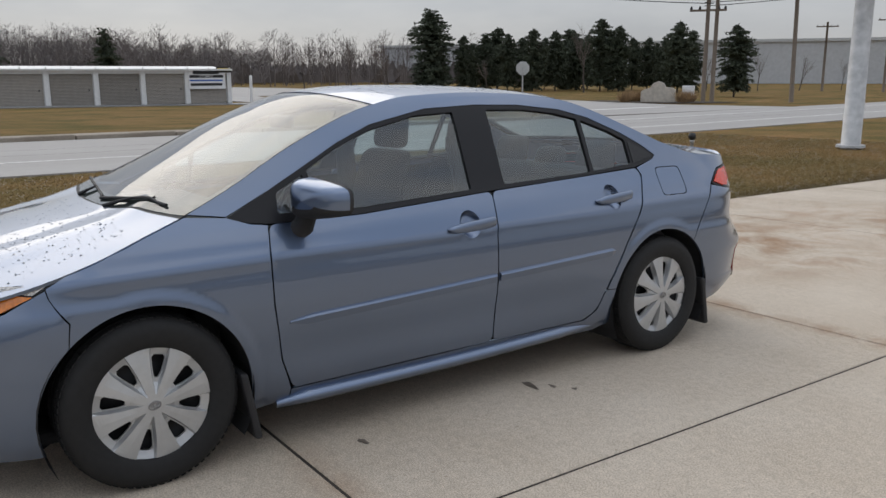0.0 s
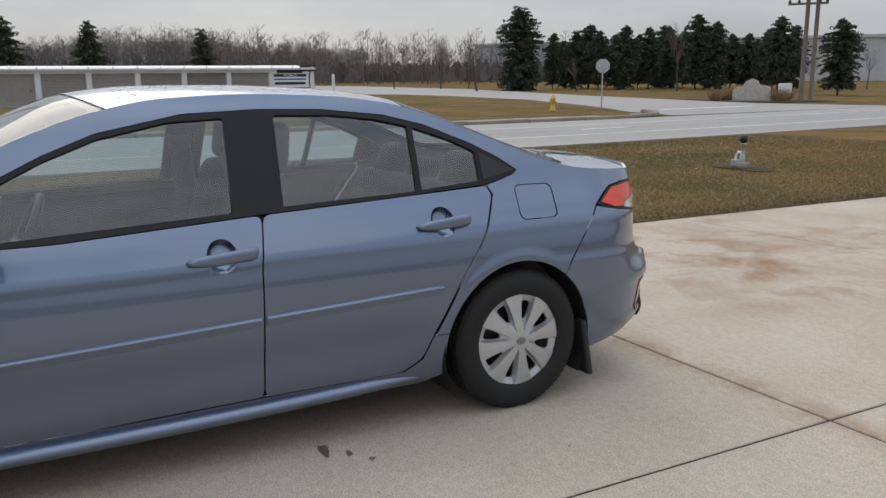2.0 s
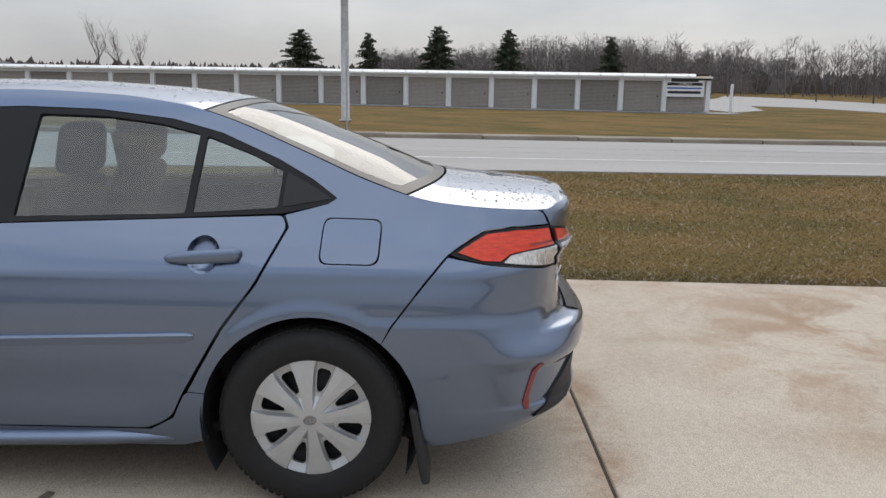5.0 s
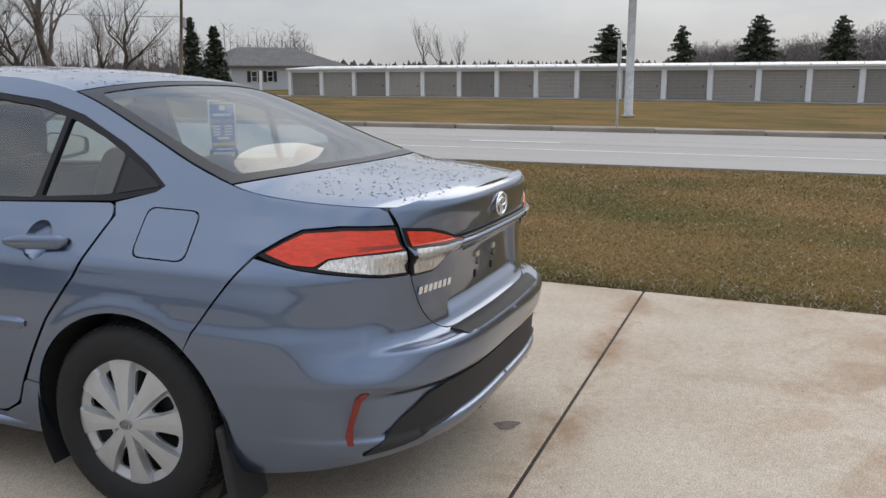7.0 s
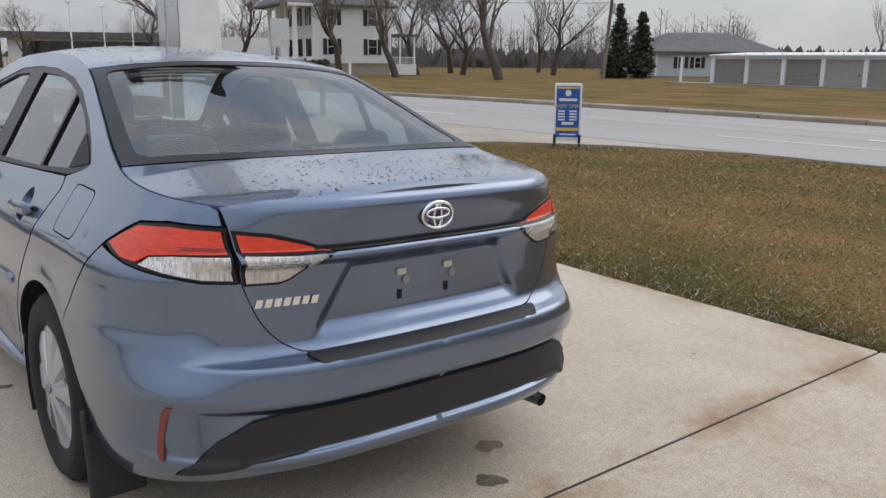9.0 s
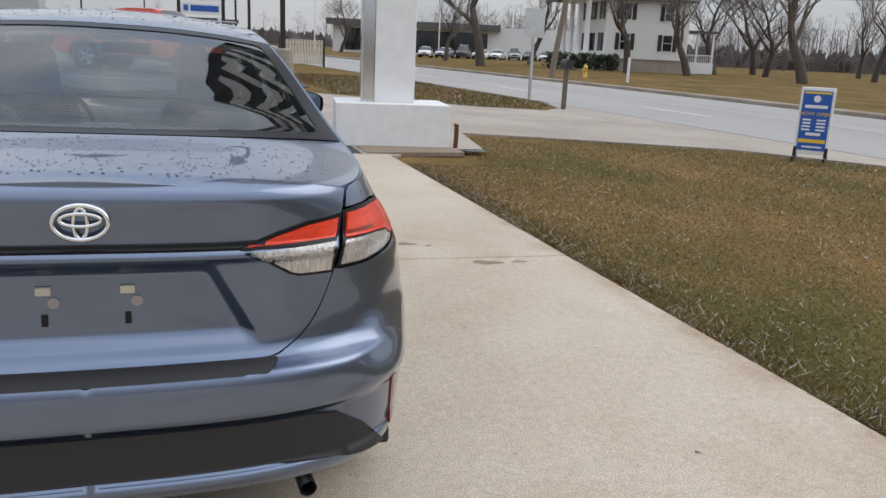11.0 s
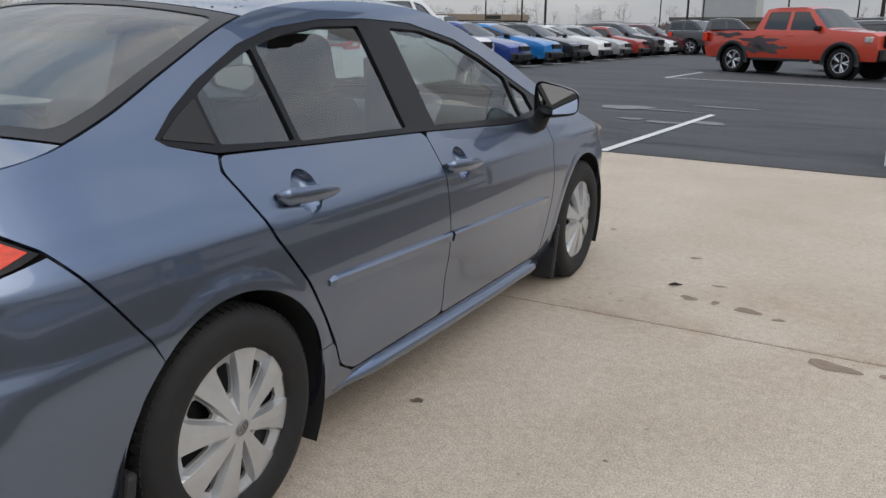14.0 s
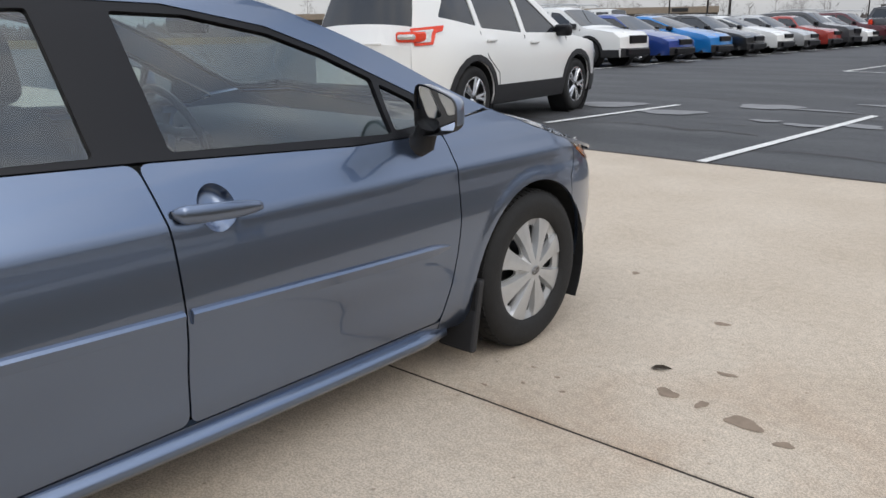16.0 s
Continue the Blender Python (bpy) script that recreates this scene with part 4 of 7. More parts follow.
    panel("red_lens", red_o, skin, RED_LENS, lamp, "red lens", step=0.015, lift=0.004)
    panel("clear_lens", clr_o, skin, CLEAR_LENS, lamp, "clear lens", step=0.015, lift=0.003)
    panel("lens_rib", [at_x(0.606, 0.915), at_x(0.70, 0.913), at_y(-2.10, 0.909), at_y(-2.10, 0.901), at_x(0.70, 0.904), at_x(0.604, 0.906)], skin, DARK_RED, lamp, "dark red lens rib", step=0.02, lift=0.0055, thick=0.003)
    # rear reflector, upright and dark red
    panel("reflector", [at_x(0.768, 0.50), at_x(0.754, 0.50), at_x(0.764, 0.335), at_x(0.772, 0.335)], skin, REFLECTOR, BODY, "dark red reflector strip", lift=0.004, step=0.02)
    # headlamp
    head = panel("headlamp", [at_y(1.62, 0.798), at_y(1.655, 0.772), at_y(1.78, 0.715), at_y(2.0, 0.63), at_y(2.12, 0.62), at_y(2.10, 0.69), at_y(1.9, 0.755), at_y(1.75, 0.79)], skin, BLACK_TRIM, BODY, "headlamp with amber marker", lift=-0.003, step=0.02)
    panel("marker_lens", [at_y(1.70, 0.752), at_y(1.80, 0.706), at_y(1.90, 0.672), at_y(1.88, 0.735), at_y(1.78, 0.765)], skin, AMBER_LENS, head, "amber marker lens", lift=0.003, step=0.015)
    panel("headlamp_lens", [at_y(1.66, 0.783), at_y(1.70, 0.758), at_y(1.78, 0.770), at_y(1.90, 0.74), at_y(2.06, 0.69), at_y(1.90, 0.76), at_y(1.77, 0.788)], skin, CLEAR_LENS, head, "clear lens", lift=0.003, step=0.015)
    bump_front = [at_y(*p) for p in arc(1.352, 0.305, 0.372, 45.2, -14, 20)] + [at_y(1.70, 0.175), at_y(1.95, 0.17), at_y(2.18, 0.18), (2.44, 0.18), (2.44, 0.60), at_y(2.14, 0.61), at_y(2.0, 0.622), at_y(1.78, 0.707), at_y(1.663, 0.769), at_y(1.605, 0.652)]
    panel("front_bumper", bump_front, skin, PAINT, BODY)
    # mud flaps
    for y, dy in ((1.005, 0.016), (-1.712, 0.016)):
        fl = block((0.70, y - dy, 0.085), (0.868, y + dy, 0.36), 0.012)
        for v in fl.verts:
            v.co.y += (v.co.z - 0.3) * 0.18
            v.co.x *= sx
        part("mud_flap", fl, BLACK_PLASTIC, BODY, "black mud flap")
    # wheel wells
    for ay, az in ARCHES:
        vs = []
        for i in range(25):
            q = radians(-30 + 240 * i / 24)
            for x in (0.86, 0.55):
                vs.append((sx * x, ay + 0.378 * math.cos(q), az + 0.378 * math.sin(q)))
        fs = grid_faces(25, 2)
        vs.append((sx * 0.55, ay, az))
        c = len(vs) - 1
        fs += [(2 * i + 1, 2 * i + 3, c) for i in range(24)]
        mesh_object("wheel_well", vs, fs, UNDERSIDE, BODY)

# rear: bumper insert, boot lid, badge band
lid = panel("boot_lid", [(s * x, z) for s, pts in ((1, [(0.0, 0.618)] + seam(-0.001) + [(0.5945, 0.97), (0.604, 1.018), (0.52, 1.036), (0.3, 1.047)]), (-1, [(0.0, 1.050), (0.3, 1.047), (0.52, 1.036), (0.604, 1.018), (0.5945, 0.97)] + seam(-0.001)[::-1])) for x, z in pts], rear_face, PAINT, BODY, step=0.0105)
for s in (-1, 1):
    inner = panel("tail_lamp", [(s * x, z) for x, z in ((0.5895, 0.962), (0.50, 0.952), (0.42, 0.930), (0.33, 0.895), (0.40, 0.856), (0.455, 0.822), (0.48, 0.814), (0.570, 0.814))], rear_face, BLACK_TRIM, lid, "red and clear tail lamp", lift=0.003, step=0.02)
    panel("red_lens", [(s * x, z) for x, z in ((0.578, 0.951), (0.50, 0.942), (0.42, 0.920), (0.352, 0.896), (0.42, 0.896), (0.571, 0.899))], rear_face, RED_LENS, inner, "red lens", lift=0.008, step=0.015)
    panel("clear_lens", [(s * x, z) for x, z in ((0.570, 0.893), (0.42, 0.890), (0.362, 0.889), (0.41, 0.858), (0.462, 0.827), (0.482, 0.822), (0.562, 0.822))], rear_face, CLEAR_LENS, inner, "clear lens", lift=0.007, step=0.015)
panel("lid_strip", [(-0.335, 0.8945), (-0.39, 0.913), (-0.30, 0.911), (0.30, 0.911), (0.39, 0.913), (0.335, 0.8945)], rear_face, BLACK_TRIM, lid, "black band below the badge", lift=0.006, step=0.008, edge_step=0.012)
panel("bumper_step", rounded([(-0.43, 0.002), (0.43, 0.002), (0.40, 0.056), (-0.40, 0.056)], 0.012), lambda x, t: (x, Y_REAR - 0.736 - 0.074 * max(t / 0.08, 0) ** 0.7 + 0.10 * x * x, 0.622 - 0.006 * t / 0.08 - 0.036 * (t / 0.08) ** 2), BLACK_PLASTIC, BODY, "black ribbed bumper step", lift=0.003, step=0.014, edge_step=0.02)
panel("bumper_insert", [(-0.74, 0.30), (-0.66, 0.40), (-0.58, 0.458), (-0.50, 0.474), (0.50, 0.474), (0.58, 0.458), (0.66, 0.40), (0.74, 0.30), (0.58, 0.338), (0.40, 0.350), (-0.40, 0.350), (-0.58, 0.338)], rear_face, BLACK_PLASTIC, BODY, "matt black lower bumper insert", lift=0.008, step=0.02)
# badge: three rings, and its lettering below the lamp
def ring(cx, cz, rx, rz, r, n=40):
    pts = [(cx + rx * math.cos(t), rear_face(cx, cz)[1] - 0.009, cz + rz * math.sin(t)) for t in np.linspace(0, 2 * math.pi, n + 1)]
    return tube(pts, r, 6, False)
vs, fs = joined([ring(0, 0.966, 0.056, 0.038, 0.0055), ring(0, 0.972, 0.041, 0.014, 0.0045), ring(0, 0.964, 0.014, 0.034, 0.0045)])
mesh_object("badge", vs, fs, CHROME, lid, "chrome oval badge", smooth=True)
bits = []
for k in range(7):
    x0 = 0.0255 * k
    q = [(x0 + (0.006 if t else 0) + w, y, d) for d in (-0.001, 0.002) for w, y, t in ((0, 0, 0), (0.018, 0, 0), (0.018, 0.028, 1), (0, 0.028, 1))]
    bits.append((q, [(0, 3, 2, 1), (4, 5, 6, 7), (0, 1, 5, 4), (1, 2, 6, 5), (2, 3, 7, 6), (3, 0, 4, 7)]))
v, f = joined(bits)
lettering = mesh_object("model_lettering", v, f, CHROME, lid, "row of chrome letter shapes")
lettering["kind"] = "stuff"
lettering.matrix_basis = Matrix.Translation((-0.545, rear_face(-0.545, 0.765)[1] - 0.0045, 0.752)) @ pose(0, 0, 0, 90, 0, math.degrees(math.atan2(rear_face(-0.39, 0.765)[1] - rear_face(-0.545, 0.765)[1], 0.155))) @ Matrix.Diagonal((1.0, 0.8, 1, 1))
for x in (-0.088, 0.088):
    part("plate_bracket", block((x - 0.016, rear_face(x, 0.8)[1] - 0.008, 0.787), (x + 0.016, rear_face(x, 0.8)[1] + 0.002, 0.806), 0.002), BRACKET, lid, "pale number plate bracket")
    v, f = lathe([(0.0, -0.002), (0.013, -0.002), (0.013, 0.004)], 16, "y")
    o = mesh_object("plate_socket", v, f, BRAKE, lid)
    o.location = (x + 0.02, rear_face(x, 0.78)[1] - 0.002, 0.768)
    part("plate_slot", block((x - 0.007, rear_face(x, 0.71)[1] - 0.004, 0.712), (x + 0.007, rear_face(x, 0.71)[1] + 0.002, 0.740), 0.001), BLACK_TRIM, lid)
v, f = tube([(0.50, -1.9, 0.235), (0.51, -2.255, 0.252), (0.512, -2.27, 0.250)], 0.023, 14, False)
mesh_object("exhaust_tip", v, f, BRAKE, BODY, "metal exhaust tip", smooth=True)

# top skin
def across(y_edge, y_mid, n=24, s0=-1.0, s1=1.0):
    return [(s0 + (s1 - s0) * i / n, y_edge + (y_mid - y_edge) * (1 - (s0 + (s1 - s0) * i / n) ** 2)) for i in range(n + 1)]


panel("bonnet", across(1.19, 1.34, s0=-0.995, s1=0.995) + [(0.995, 1.5), (0.99, 1.8), (0.96, 2.05), (0.8, 2.16), (0.4, 2.22), (0, 2.23), (-0.4, 2.22), (-0.8, 2.16), (-0.96, 2.05), (-0.99, 1.8), (-0.995, 1.5)], top_skin, PAINT, BODY, step=0.05, edge_step=0.05)
panel("roof", across(0.25, 0.36) + across(-0.93, -0.985)[::-1], top_skin, PAINT, BODY, step=0.05, edge_step=0.05)
screen = panel("windscreen", across(0.255, 0.368, s0=-0.985, s1=0.985) + across(1.165, 1.33, s0=-0.985, s1=0.985)[::-1], top_skin, WINDSHIELD, BODY, "clear windscreen", step=0.05, edge_step=0.05, lift=-0.003, thick=0)
back = panel("rear_window", across(-0.94, -0.995, s0=-0.985, s1=0.985) + across(-1.655, -1.79, s0=-0.985, s1=0.985)[::-1], top_skin, WINDSHIELD, BODY, "clear rear window", step=0.05, edge_step=0.05, lift=-0.002, thick=0)
panel("rear_window_border", across(-0.94, -0.995, s0=-0.985, s1=0.985) + across(-1.655, -1.79, s0=-0.985, s1=0.985)[::-1], top_skin, BLACK_TRIM, BODY, "black rear window border", holes=[rounded(across(-0.985, -1.04, 12, -0.91, 0.91) + across(-1.61, -1.745, 12, -0.91, 0.91)[::-1], 0.06)], step=0.05, edge_step=0.05, lift=0.0005, thick=0.008)
panel("windscreen_border", across(0.255, 0.368, s0=-0.985, s1=0.985) + across(1.165, 1.33, s0=-0.985, s1=0.985)[::-1], top_skin, BLACK_TRIM, BODY, "black windscreen border", holes=[rounded(across(0.285, 0.398, 12, -0.94, 0.94) + across(1.11, 1.262, 12, -0.94, 0.94)[::-1], 0.05)], step=0.05, edge_step=0.05, lift=-0.009, thick=0.004)
panel("boot_top", across(-1.665, -1.80, s0=-0.988, s1=0.988) + [(0.988, -1.9), (0.985, -2.1), (0.975, -2.235)] + [(s, -2.276 + 0.03 * s * s) for s in np.linspace(0.93, -0.93, 16)] + [(-0.975, -2.235), (-0.985, -2.1), (-0.988, -1.9)], top_skin, PAINT, BODY, "wet blue-grey boot lid", step=0.04, edge_step=0.04)
# wipers and the cowl
panel("cowl", across(1.12, 1.275, s0=-0.96, s1=0.96) + across(1.20, 1.36, s0=-0.99, s1=0.99)[::-1], top_skin, BLACK_PLASTIC, BODY, "black plastic cowl", step=0.05, edge_step=0.05, lift=-0.006)
for s0, s1, y0, y1, sa in ((-0.10, -0.80, 1.300, 1.185, -0.30), (0.62, -0.10, 1.215, 1.290, 0.28)):
    pts = [Vector(top_skin(s0 + (s1 - s0) * t, y0 + (y1 - y0) * t)) + Vector((0, 0.003, 0.003)) for t in np.linspace(0, 1, 10)]
    v, f = tube(pts, 0.0065, 6)
    arm = Vector(top_skin(sa, 1.335 - 0.1 * sa * sa)) + Vector((0, 0.0, 0.002))
    v2, f2 = tube([arm, arm * 0.45 + pts[5] * 0.55 + Vector((0, 0, 0.004)), pts[5] + Vector((0, 0, 0.004))], [0.010, 0.006, 0.005], 6)
    v, f = joined([(v, f), (v2, f2)])
    mesh_object("wiper", v, f, BLACK_PLASTIC, BODY, "black windscreen wiper")
# floor pan, so that no light passes below the cabin
part("floor_pan", block((-0.74, -1.95, 0.20), (0.74, 1.95, 0.25), 0.02), UNDERSIDE, BODY)
part("bulkhead", block((-0.66, 1.02, 0.25), (0.66, 1.12, 0.86), 0.02), UNDERSIDE, BODY)
part("boot_wall", block((-0.66, -1.66, 0.25), (0.66, -1.36, 0.94), 0.03), CABIN, BODY, "grey parcel shelf")

# cabin
CABIN_ROOT = new("cabin")
CABIN_ROOT.parent = CAR
panel("headliner", across(0.22, 0.30, s0=-0.94, s1=0.94) + across(-0.98, -1.03, s0=-0.94, s1=0.94)[::-1], top_skin, HEADLINER, CABIN_ROOT, "pale headliner", lift=-0.035, thick=0, step=0.08, edge_step=0.08)
dash = block((-0.66, 0.72, 0.62), (0.66, 1.10, 0.91), 0.06, 4)
part("dashboard", dash, CABIN, CABIN_ROOT, "grey dashboard", True)
for s in (-1, 1):
    lining = panel("door_lining", [(0.80, 0.30), (0.80, 0.90), (-0.23, 0.945), (-1.18, 0.99), (-1.0, 0.60), (-0.85, 0.30)], shell if s < 0 else right_shell, CABIN, CABIN_ROOT, "grey door lining", lift=-0.055, thick=0, step=0.1)
v, f = joined([tube([(-0.36 + 0.18 * math.cos(t), 0.56 - 0.18 * math.sin(t) * 0.42, 0.86 + 0.165 * math.sin(t)) for t in np.linspace(0, 2 * math.pi, 25)], 0.016, 8, False),
               tube([(-0.53, 0.57, 0.86), (-0.36, 0.59, 0.84), (-0.19, 0.57, 0.86)], 0.022, 8), tube([(-0.36, 0.59, 0.84), (-0.36, 0.75, 0.78)], 0.035, 8)])
mesh_object("steering_wheel", v, f, BLACK_TRIM, CABIN_ROOT, "black steering wheel", smooth=True)


def seat_shape(w, d, h, cx, cy, cz, lean, pinch=0.85):
    bm = block((-w / 2, -d / 2, 0), (w / 2, d / 2, h), min(d * 0.42, 0.05), 4)
    for v in bm.verts:
        t = v.co.z / h
        v.co.x *= 1 - (1 - pinch) * t * t
        v.co.y += -lean * v.co.z
        v.co += Vector((cx, cy, cz))
    return bm


for x in (-0.36, 0.36):
    chair = new("front_seat")
    chair.parent = CABIN_ROOT
    part("cushion", seat_shape(0.50, 0.50, 0.17, x, 0.02, 0.36, 0, 1.0), SEAT, chair, "charcoal cloth cushion", True)
    part("backrest", seat_shape(0.50, 0.13, 0.60, x, -0.20, 0.48, 0.30, 0.74), SEAT, chair, "charcoal cloth backrest", True)
    part("headrest", seat_shape(0.27, 0.11, 0.20, x, -0.395, 1.085, 0.12, 0.82), SEAT, chair, "charcoal headrest", True)
bench = new("rear_seat")
bench.parent = CABIN_ROOT
part("cushion", seat_shape(1.26, 0.48, 0.16, 0, -0.82, 0.36, 0, 1.0), SEAT, bench, "charcoal cloth cushion", True)
part("backrest", seat_shape(1.26, 0.14, 0.50, 0, -1.06, 0.48, 0.42, 0.95), SEAT, bench, "charcoal cloth backrest", True)
for x in (-0.37, 0, 0.37):
    part("headrest", seat_shape(0.26 if x else 0.22, 0.11, 0.17 if x else 0.12, x, -1.30, 0.955, 0.25, 0.85), SEAT, bench, "charcoal headrest", True)
part("interior_mirror", block((-0.12, 0.42, 1.235), (0.12, 0.45, 1.295), 0.015, 3), BLACK_TRIM, CABIN_ROOT, "black interior mirror", True)
for s in (-1, 1):
    v, f = tube([(s * 0.55, -0.20, 1.20), (s * 0.60, -0.24, 0.9), (s * 0.66, -0.25, 0.5)], [0.05, 0.06, 0.06], 8)
    mesh_object("inner_pillar", v, f, CABIN, CABIN_ROOT, "grey pillar lining", smooth=True)


# wheels
TYRE_PROFILE = [(0.205, -0.095), (0.235, -0.103), (0.265, -0.107), (0.290, -0.103), (0.308, -0.085), (0.316, -0.068), (0.317, -0.050), (0.309, -0.048), (0.309, -0.040), (0.3175, -0.038), (0.318, -0.006), (0.310, -0.004), (0.310, 0.004), (0.318, 0.006), (0.3175, 0.038), (0.309, 0.040), (0.309, 0.048), (0.317, 0.050), (0.316, 0.068), (0.308, 0.085), (0.290, 0.103), (0.265, 0.107), (0.235, 0.103), (0.212, 0.096), (0.205, 0.085)]


def wheel_cover():
    """Eight flared spokes standing over a sunk floor with an opening in each gap; the last ring folds back to the tyre."""
    radii = [0.030, 0.040, 0.058, 0.080, 0.096, 0.118, 0.145, 0.168, 0.178, 0.190, 0.208, 0.216, 0.220]
    pitch = 2 * math.pi / 8
    vs, fs = [], []
    for i, r in enumerate(radii):
        top = 0.034 - 0.020 * (r / 0.216) ** 2 if r < 0.212 else (0.012 if r < 0.218 else -0.012)
        sunk = 0.023 * step01(r, 0.036, 0.085) * (1 - 0.75 * step01(r, 0.175, 0.212))
        if r > 0.212:
            sunk = 0
        hw = min(0.0140 + 0.0330 * (r / 0.216) ** 2, r * pitch * 0.40)
        narrow = 0.010 if i == 4 or i == 8 else 0.0
        for k in range(8):
            a = pitch * k
            room = pitch - 2 * hw / r
            lift = 0.0035 * step01(r, 0.05, 0.1) * (1 - step01(r, 0.18, 0.213))
            for q, d in ((-hw / r, top - lift), (0.0, top), (hw / r, top), (hw / r + min(0.0025 / r, room * 0.12), top - sunk),
                         (hw / r + min((0.004 + narrow) / r, room * 0.25), top - sunk), (pitch / 2 - 0.01, top - sunk), (pitch - hw / r - min((0.0105 + narrow) / r, room * 0.36), top - sunk), (pitch - hw / r - min(0.008 / r, room * 0.28), top - sunk)):
                vs.append((d, r * math.cos(a + q), r * math.sin(a + q)))
    n = 64
    for i in range(len(radii) - 1):
        for j in range(n):
            if 4 <= i <= 7 and j % 8 in (4, 5):
                continue
            fs.append((i * n + j, (i + 1) * n + j, (i + 1) * n + (j + 1) % n, i * n + (j + 1) % n))
    rim = {}
    count = {}
    for f in fs:
        for e in zip(f, f[1:] + f[:1]):
            count[e] = 1
    # folded rims of the openings
    for a, b in list(count):
        if (b, a) in count or min(a, b) < n or max(a, b) >= (len(radii) - 1) * n:
            continue
        for k in (a, b):
            if k not in rim:
                rim[k] = len(vs)
                vs.append((vs[k][0] - 0.010, vs[k][1], vs[k][2]))
        fs.append((b, a, rim[a], rim[b]))
    c = len(vs)
    vs.append((0.036, 0, 0))
    fs += [(j, (j + 1) % n, c) for j in range(n)]
    return vs, [f[::-1] for f in fs]


def make_wheel():
    w = new("wheel")
    v, f = lathe(TYRE_PROFILE, 72, "x")
    mesh_object("tyre", v, f, RUBBER, w, "black rubber tyre", smooth=True)
    # tread blocks round the shoulder
    bits = []
    for i in range(72):
        a = 2 * math.pi * i / 72
        for sgn in (-1, 1):
            b0 = [(sgn * 0.055, 0.3165), (sgn * 0.082, 0.3115)]
            c0, c1 = a - 0.028, a + 0.028
            q = [(x, r * math.cos(t), r * math.sin(t)) for x, r in b0 for t in (c0, c1)]
            q2 = [(x, (r + 0.004) * math.cos(t), (r + 0.004) * math.sin(t)) for x, r in b0 for t in (c0, c1)]
            bits.append((q + q2, [(4, 5, 7, 6), (0, 1, 5, 4), (2, 3, 7, 6), (0, 2, 6, 4), (1, 3, 7, 5)]))
    v, f = joined(bits)
    t = mesh_object("tread", v, f, RUBBER, w)
    t["kind"] = "stuff"
    v, f = lathe([(0.0, 0.030), (0.10, 0.030), (0.125, 0.018), (0.150, 0.012), (0.18, 0.020), (0.205, 0.060), (0.207, 0.08)], 40, "x")
    mesh_object("steel_rim", v, f, STEEL, w, "dark steel rim", smooth=True)
    v, f = wheel_cover()
    cov = mesh_object("wheel_cover", v, f, SILVER, w, "silver eight-spoke plastic wheel cover")
    cov.location = (0.072, 0, 0)
    vs, fs = joined([tube([(0.110, 0.021 * math.cos(t), 0.015 * math.sin(t)) for t in np.linspace(0, 2 * math.pi, 20)], 0.0025, 5, False), tube([(0.110, 0.014 * math.cos(t), 0.003 + 0.006 * math.sin(t)) for t in np.linspace(0, 2 * math.pi, 20)], 0.002, 5, False), tube([(0.110, 0.006 * math.cos(t), 0.013 * math.sin(t)) for t in np.linspace(0, 2 * math.pi, 20)], 0.002, 5, False)])
    mesh_object("wheel_badge", vs, fs, BRAKE, w)
    return w


first = make_wheel()
first.parent = CAR
first.matrix_basis = pose(0.762, 1.352, 0.315, 20)
for x, y, turn, spin in ((-0.762, 1.352, 180, 12), (-0.762, -1.352, 180, 8), (0.762, -1.352, 0, 31)):
    w = copy_thing(first, pose(x, y, 0.315, 0, 0, turn) @ pose(0, 0, 0, spin))
    w.parent = CAR

# rain drops on the flat panels
rng = random.Random(5)
bits = []
def drop_at(p, r):
    vs = []
    for i, (rr, h) in enumerate(((1.0, 0.0), (0.8, 0.22), (0.35, 0.36))):
        for k in range(7):
            a = 2 * math.pi * k / 7
            vs.append(p + Vector((r * rr * math.cos(a), 1.25 * r * rr * math.sin(a), r * h)))
    fs = grid_faces(3, 7, loop_v=True) + [tuple(range(14, 21))]
    bits.append((vs, fs))
for lo, hi, count in ((-2.22, -1.80, 700), (-0.95, 0.2, 800), (1.36, 2.0, 700)):
    for _ in range(count):
        s, y = rng.uniform(-0.9, 0.9), rng.uniform(lo, hi)
        drop_at(Vector(top_skin(s, y)) + Vector((0, 0, 0.0005)), rng.choice((0.0015, 0.002, 0.0028, 0.004)) * rng.uniform(0.8, 1.3))
v, f = joined(bits)
drops = mesh_object("rain_film", v, f, WATER, BODY, "clear rain drops", smooth=True)
drops["kind"] = "stuff"

# ---- things round the slab ----
WHITE_PAINT = material("white_painted_metal", (0.80, 0.80, 0.80), 0.42, vary=0.05, scale=6)
GALV = material("galvanised_steel", (0.48, 0.48, 0.48), 0.5, 0.35, vary=0.18, scale=5, bump=0.05)
POLE_WOOD = material("grey_pole_timber", (0.17, 0.135, 0.105), 0.9, vary=0.25, scale=9, stretch=(6, 6, 0.5))
DARK_POLE = material("dark_bronze_pole", (0.028, 0.024, 0.022), 0.5, 0.2)
SHINY_PANEL = material("polished_metal_panel", (0.62, 0.63, 0.66), 0.12, 0.9, vary=0.06, scale=3)
FOOTING = material("concrete_footing", (0.36, 0.31, 0.26), 0.9, vary=0.2, scale=14, bump=0.3, bump_scale=40)
ROLLER = material("taupe_roller_door", (0.30, 0.275, 0.245), 0.5, vary=0.06, scale=4, random_by="object")
WHITE_METAL = material("white_metal_siding", (0.74, 0.74, 0.73), 0.5, vary=0.05, scale=5)
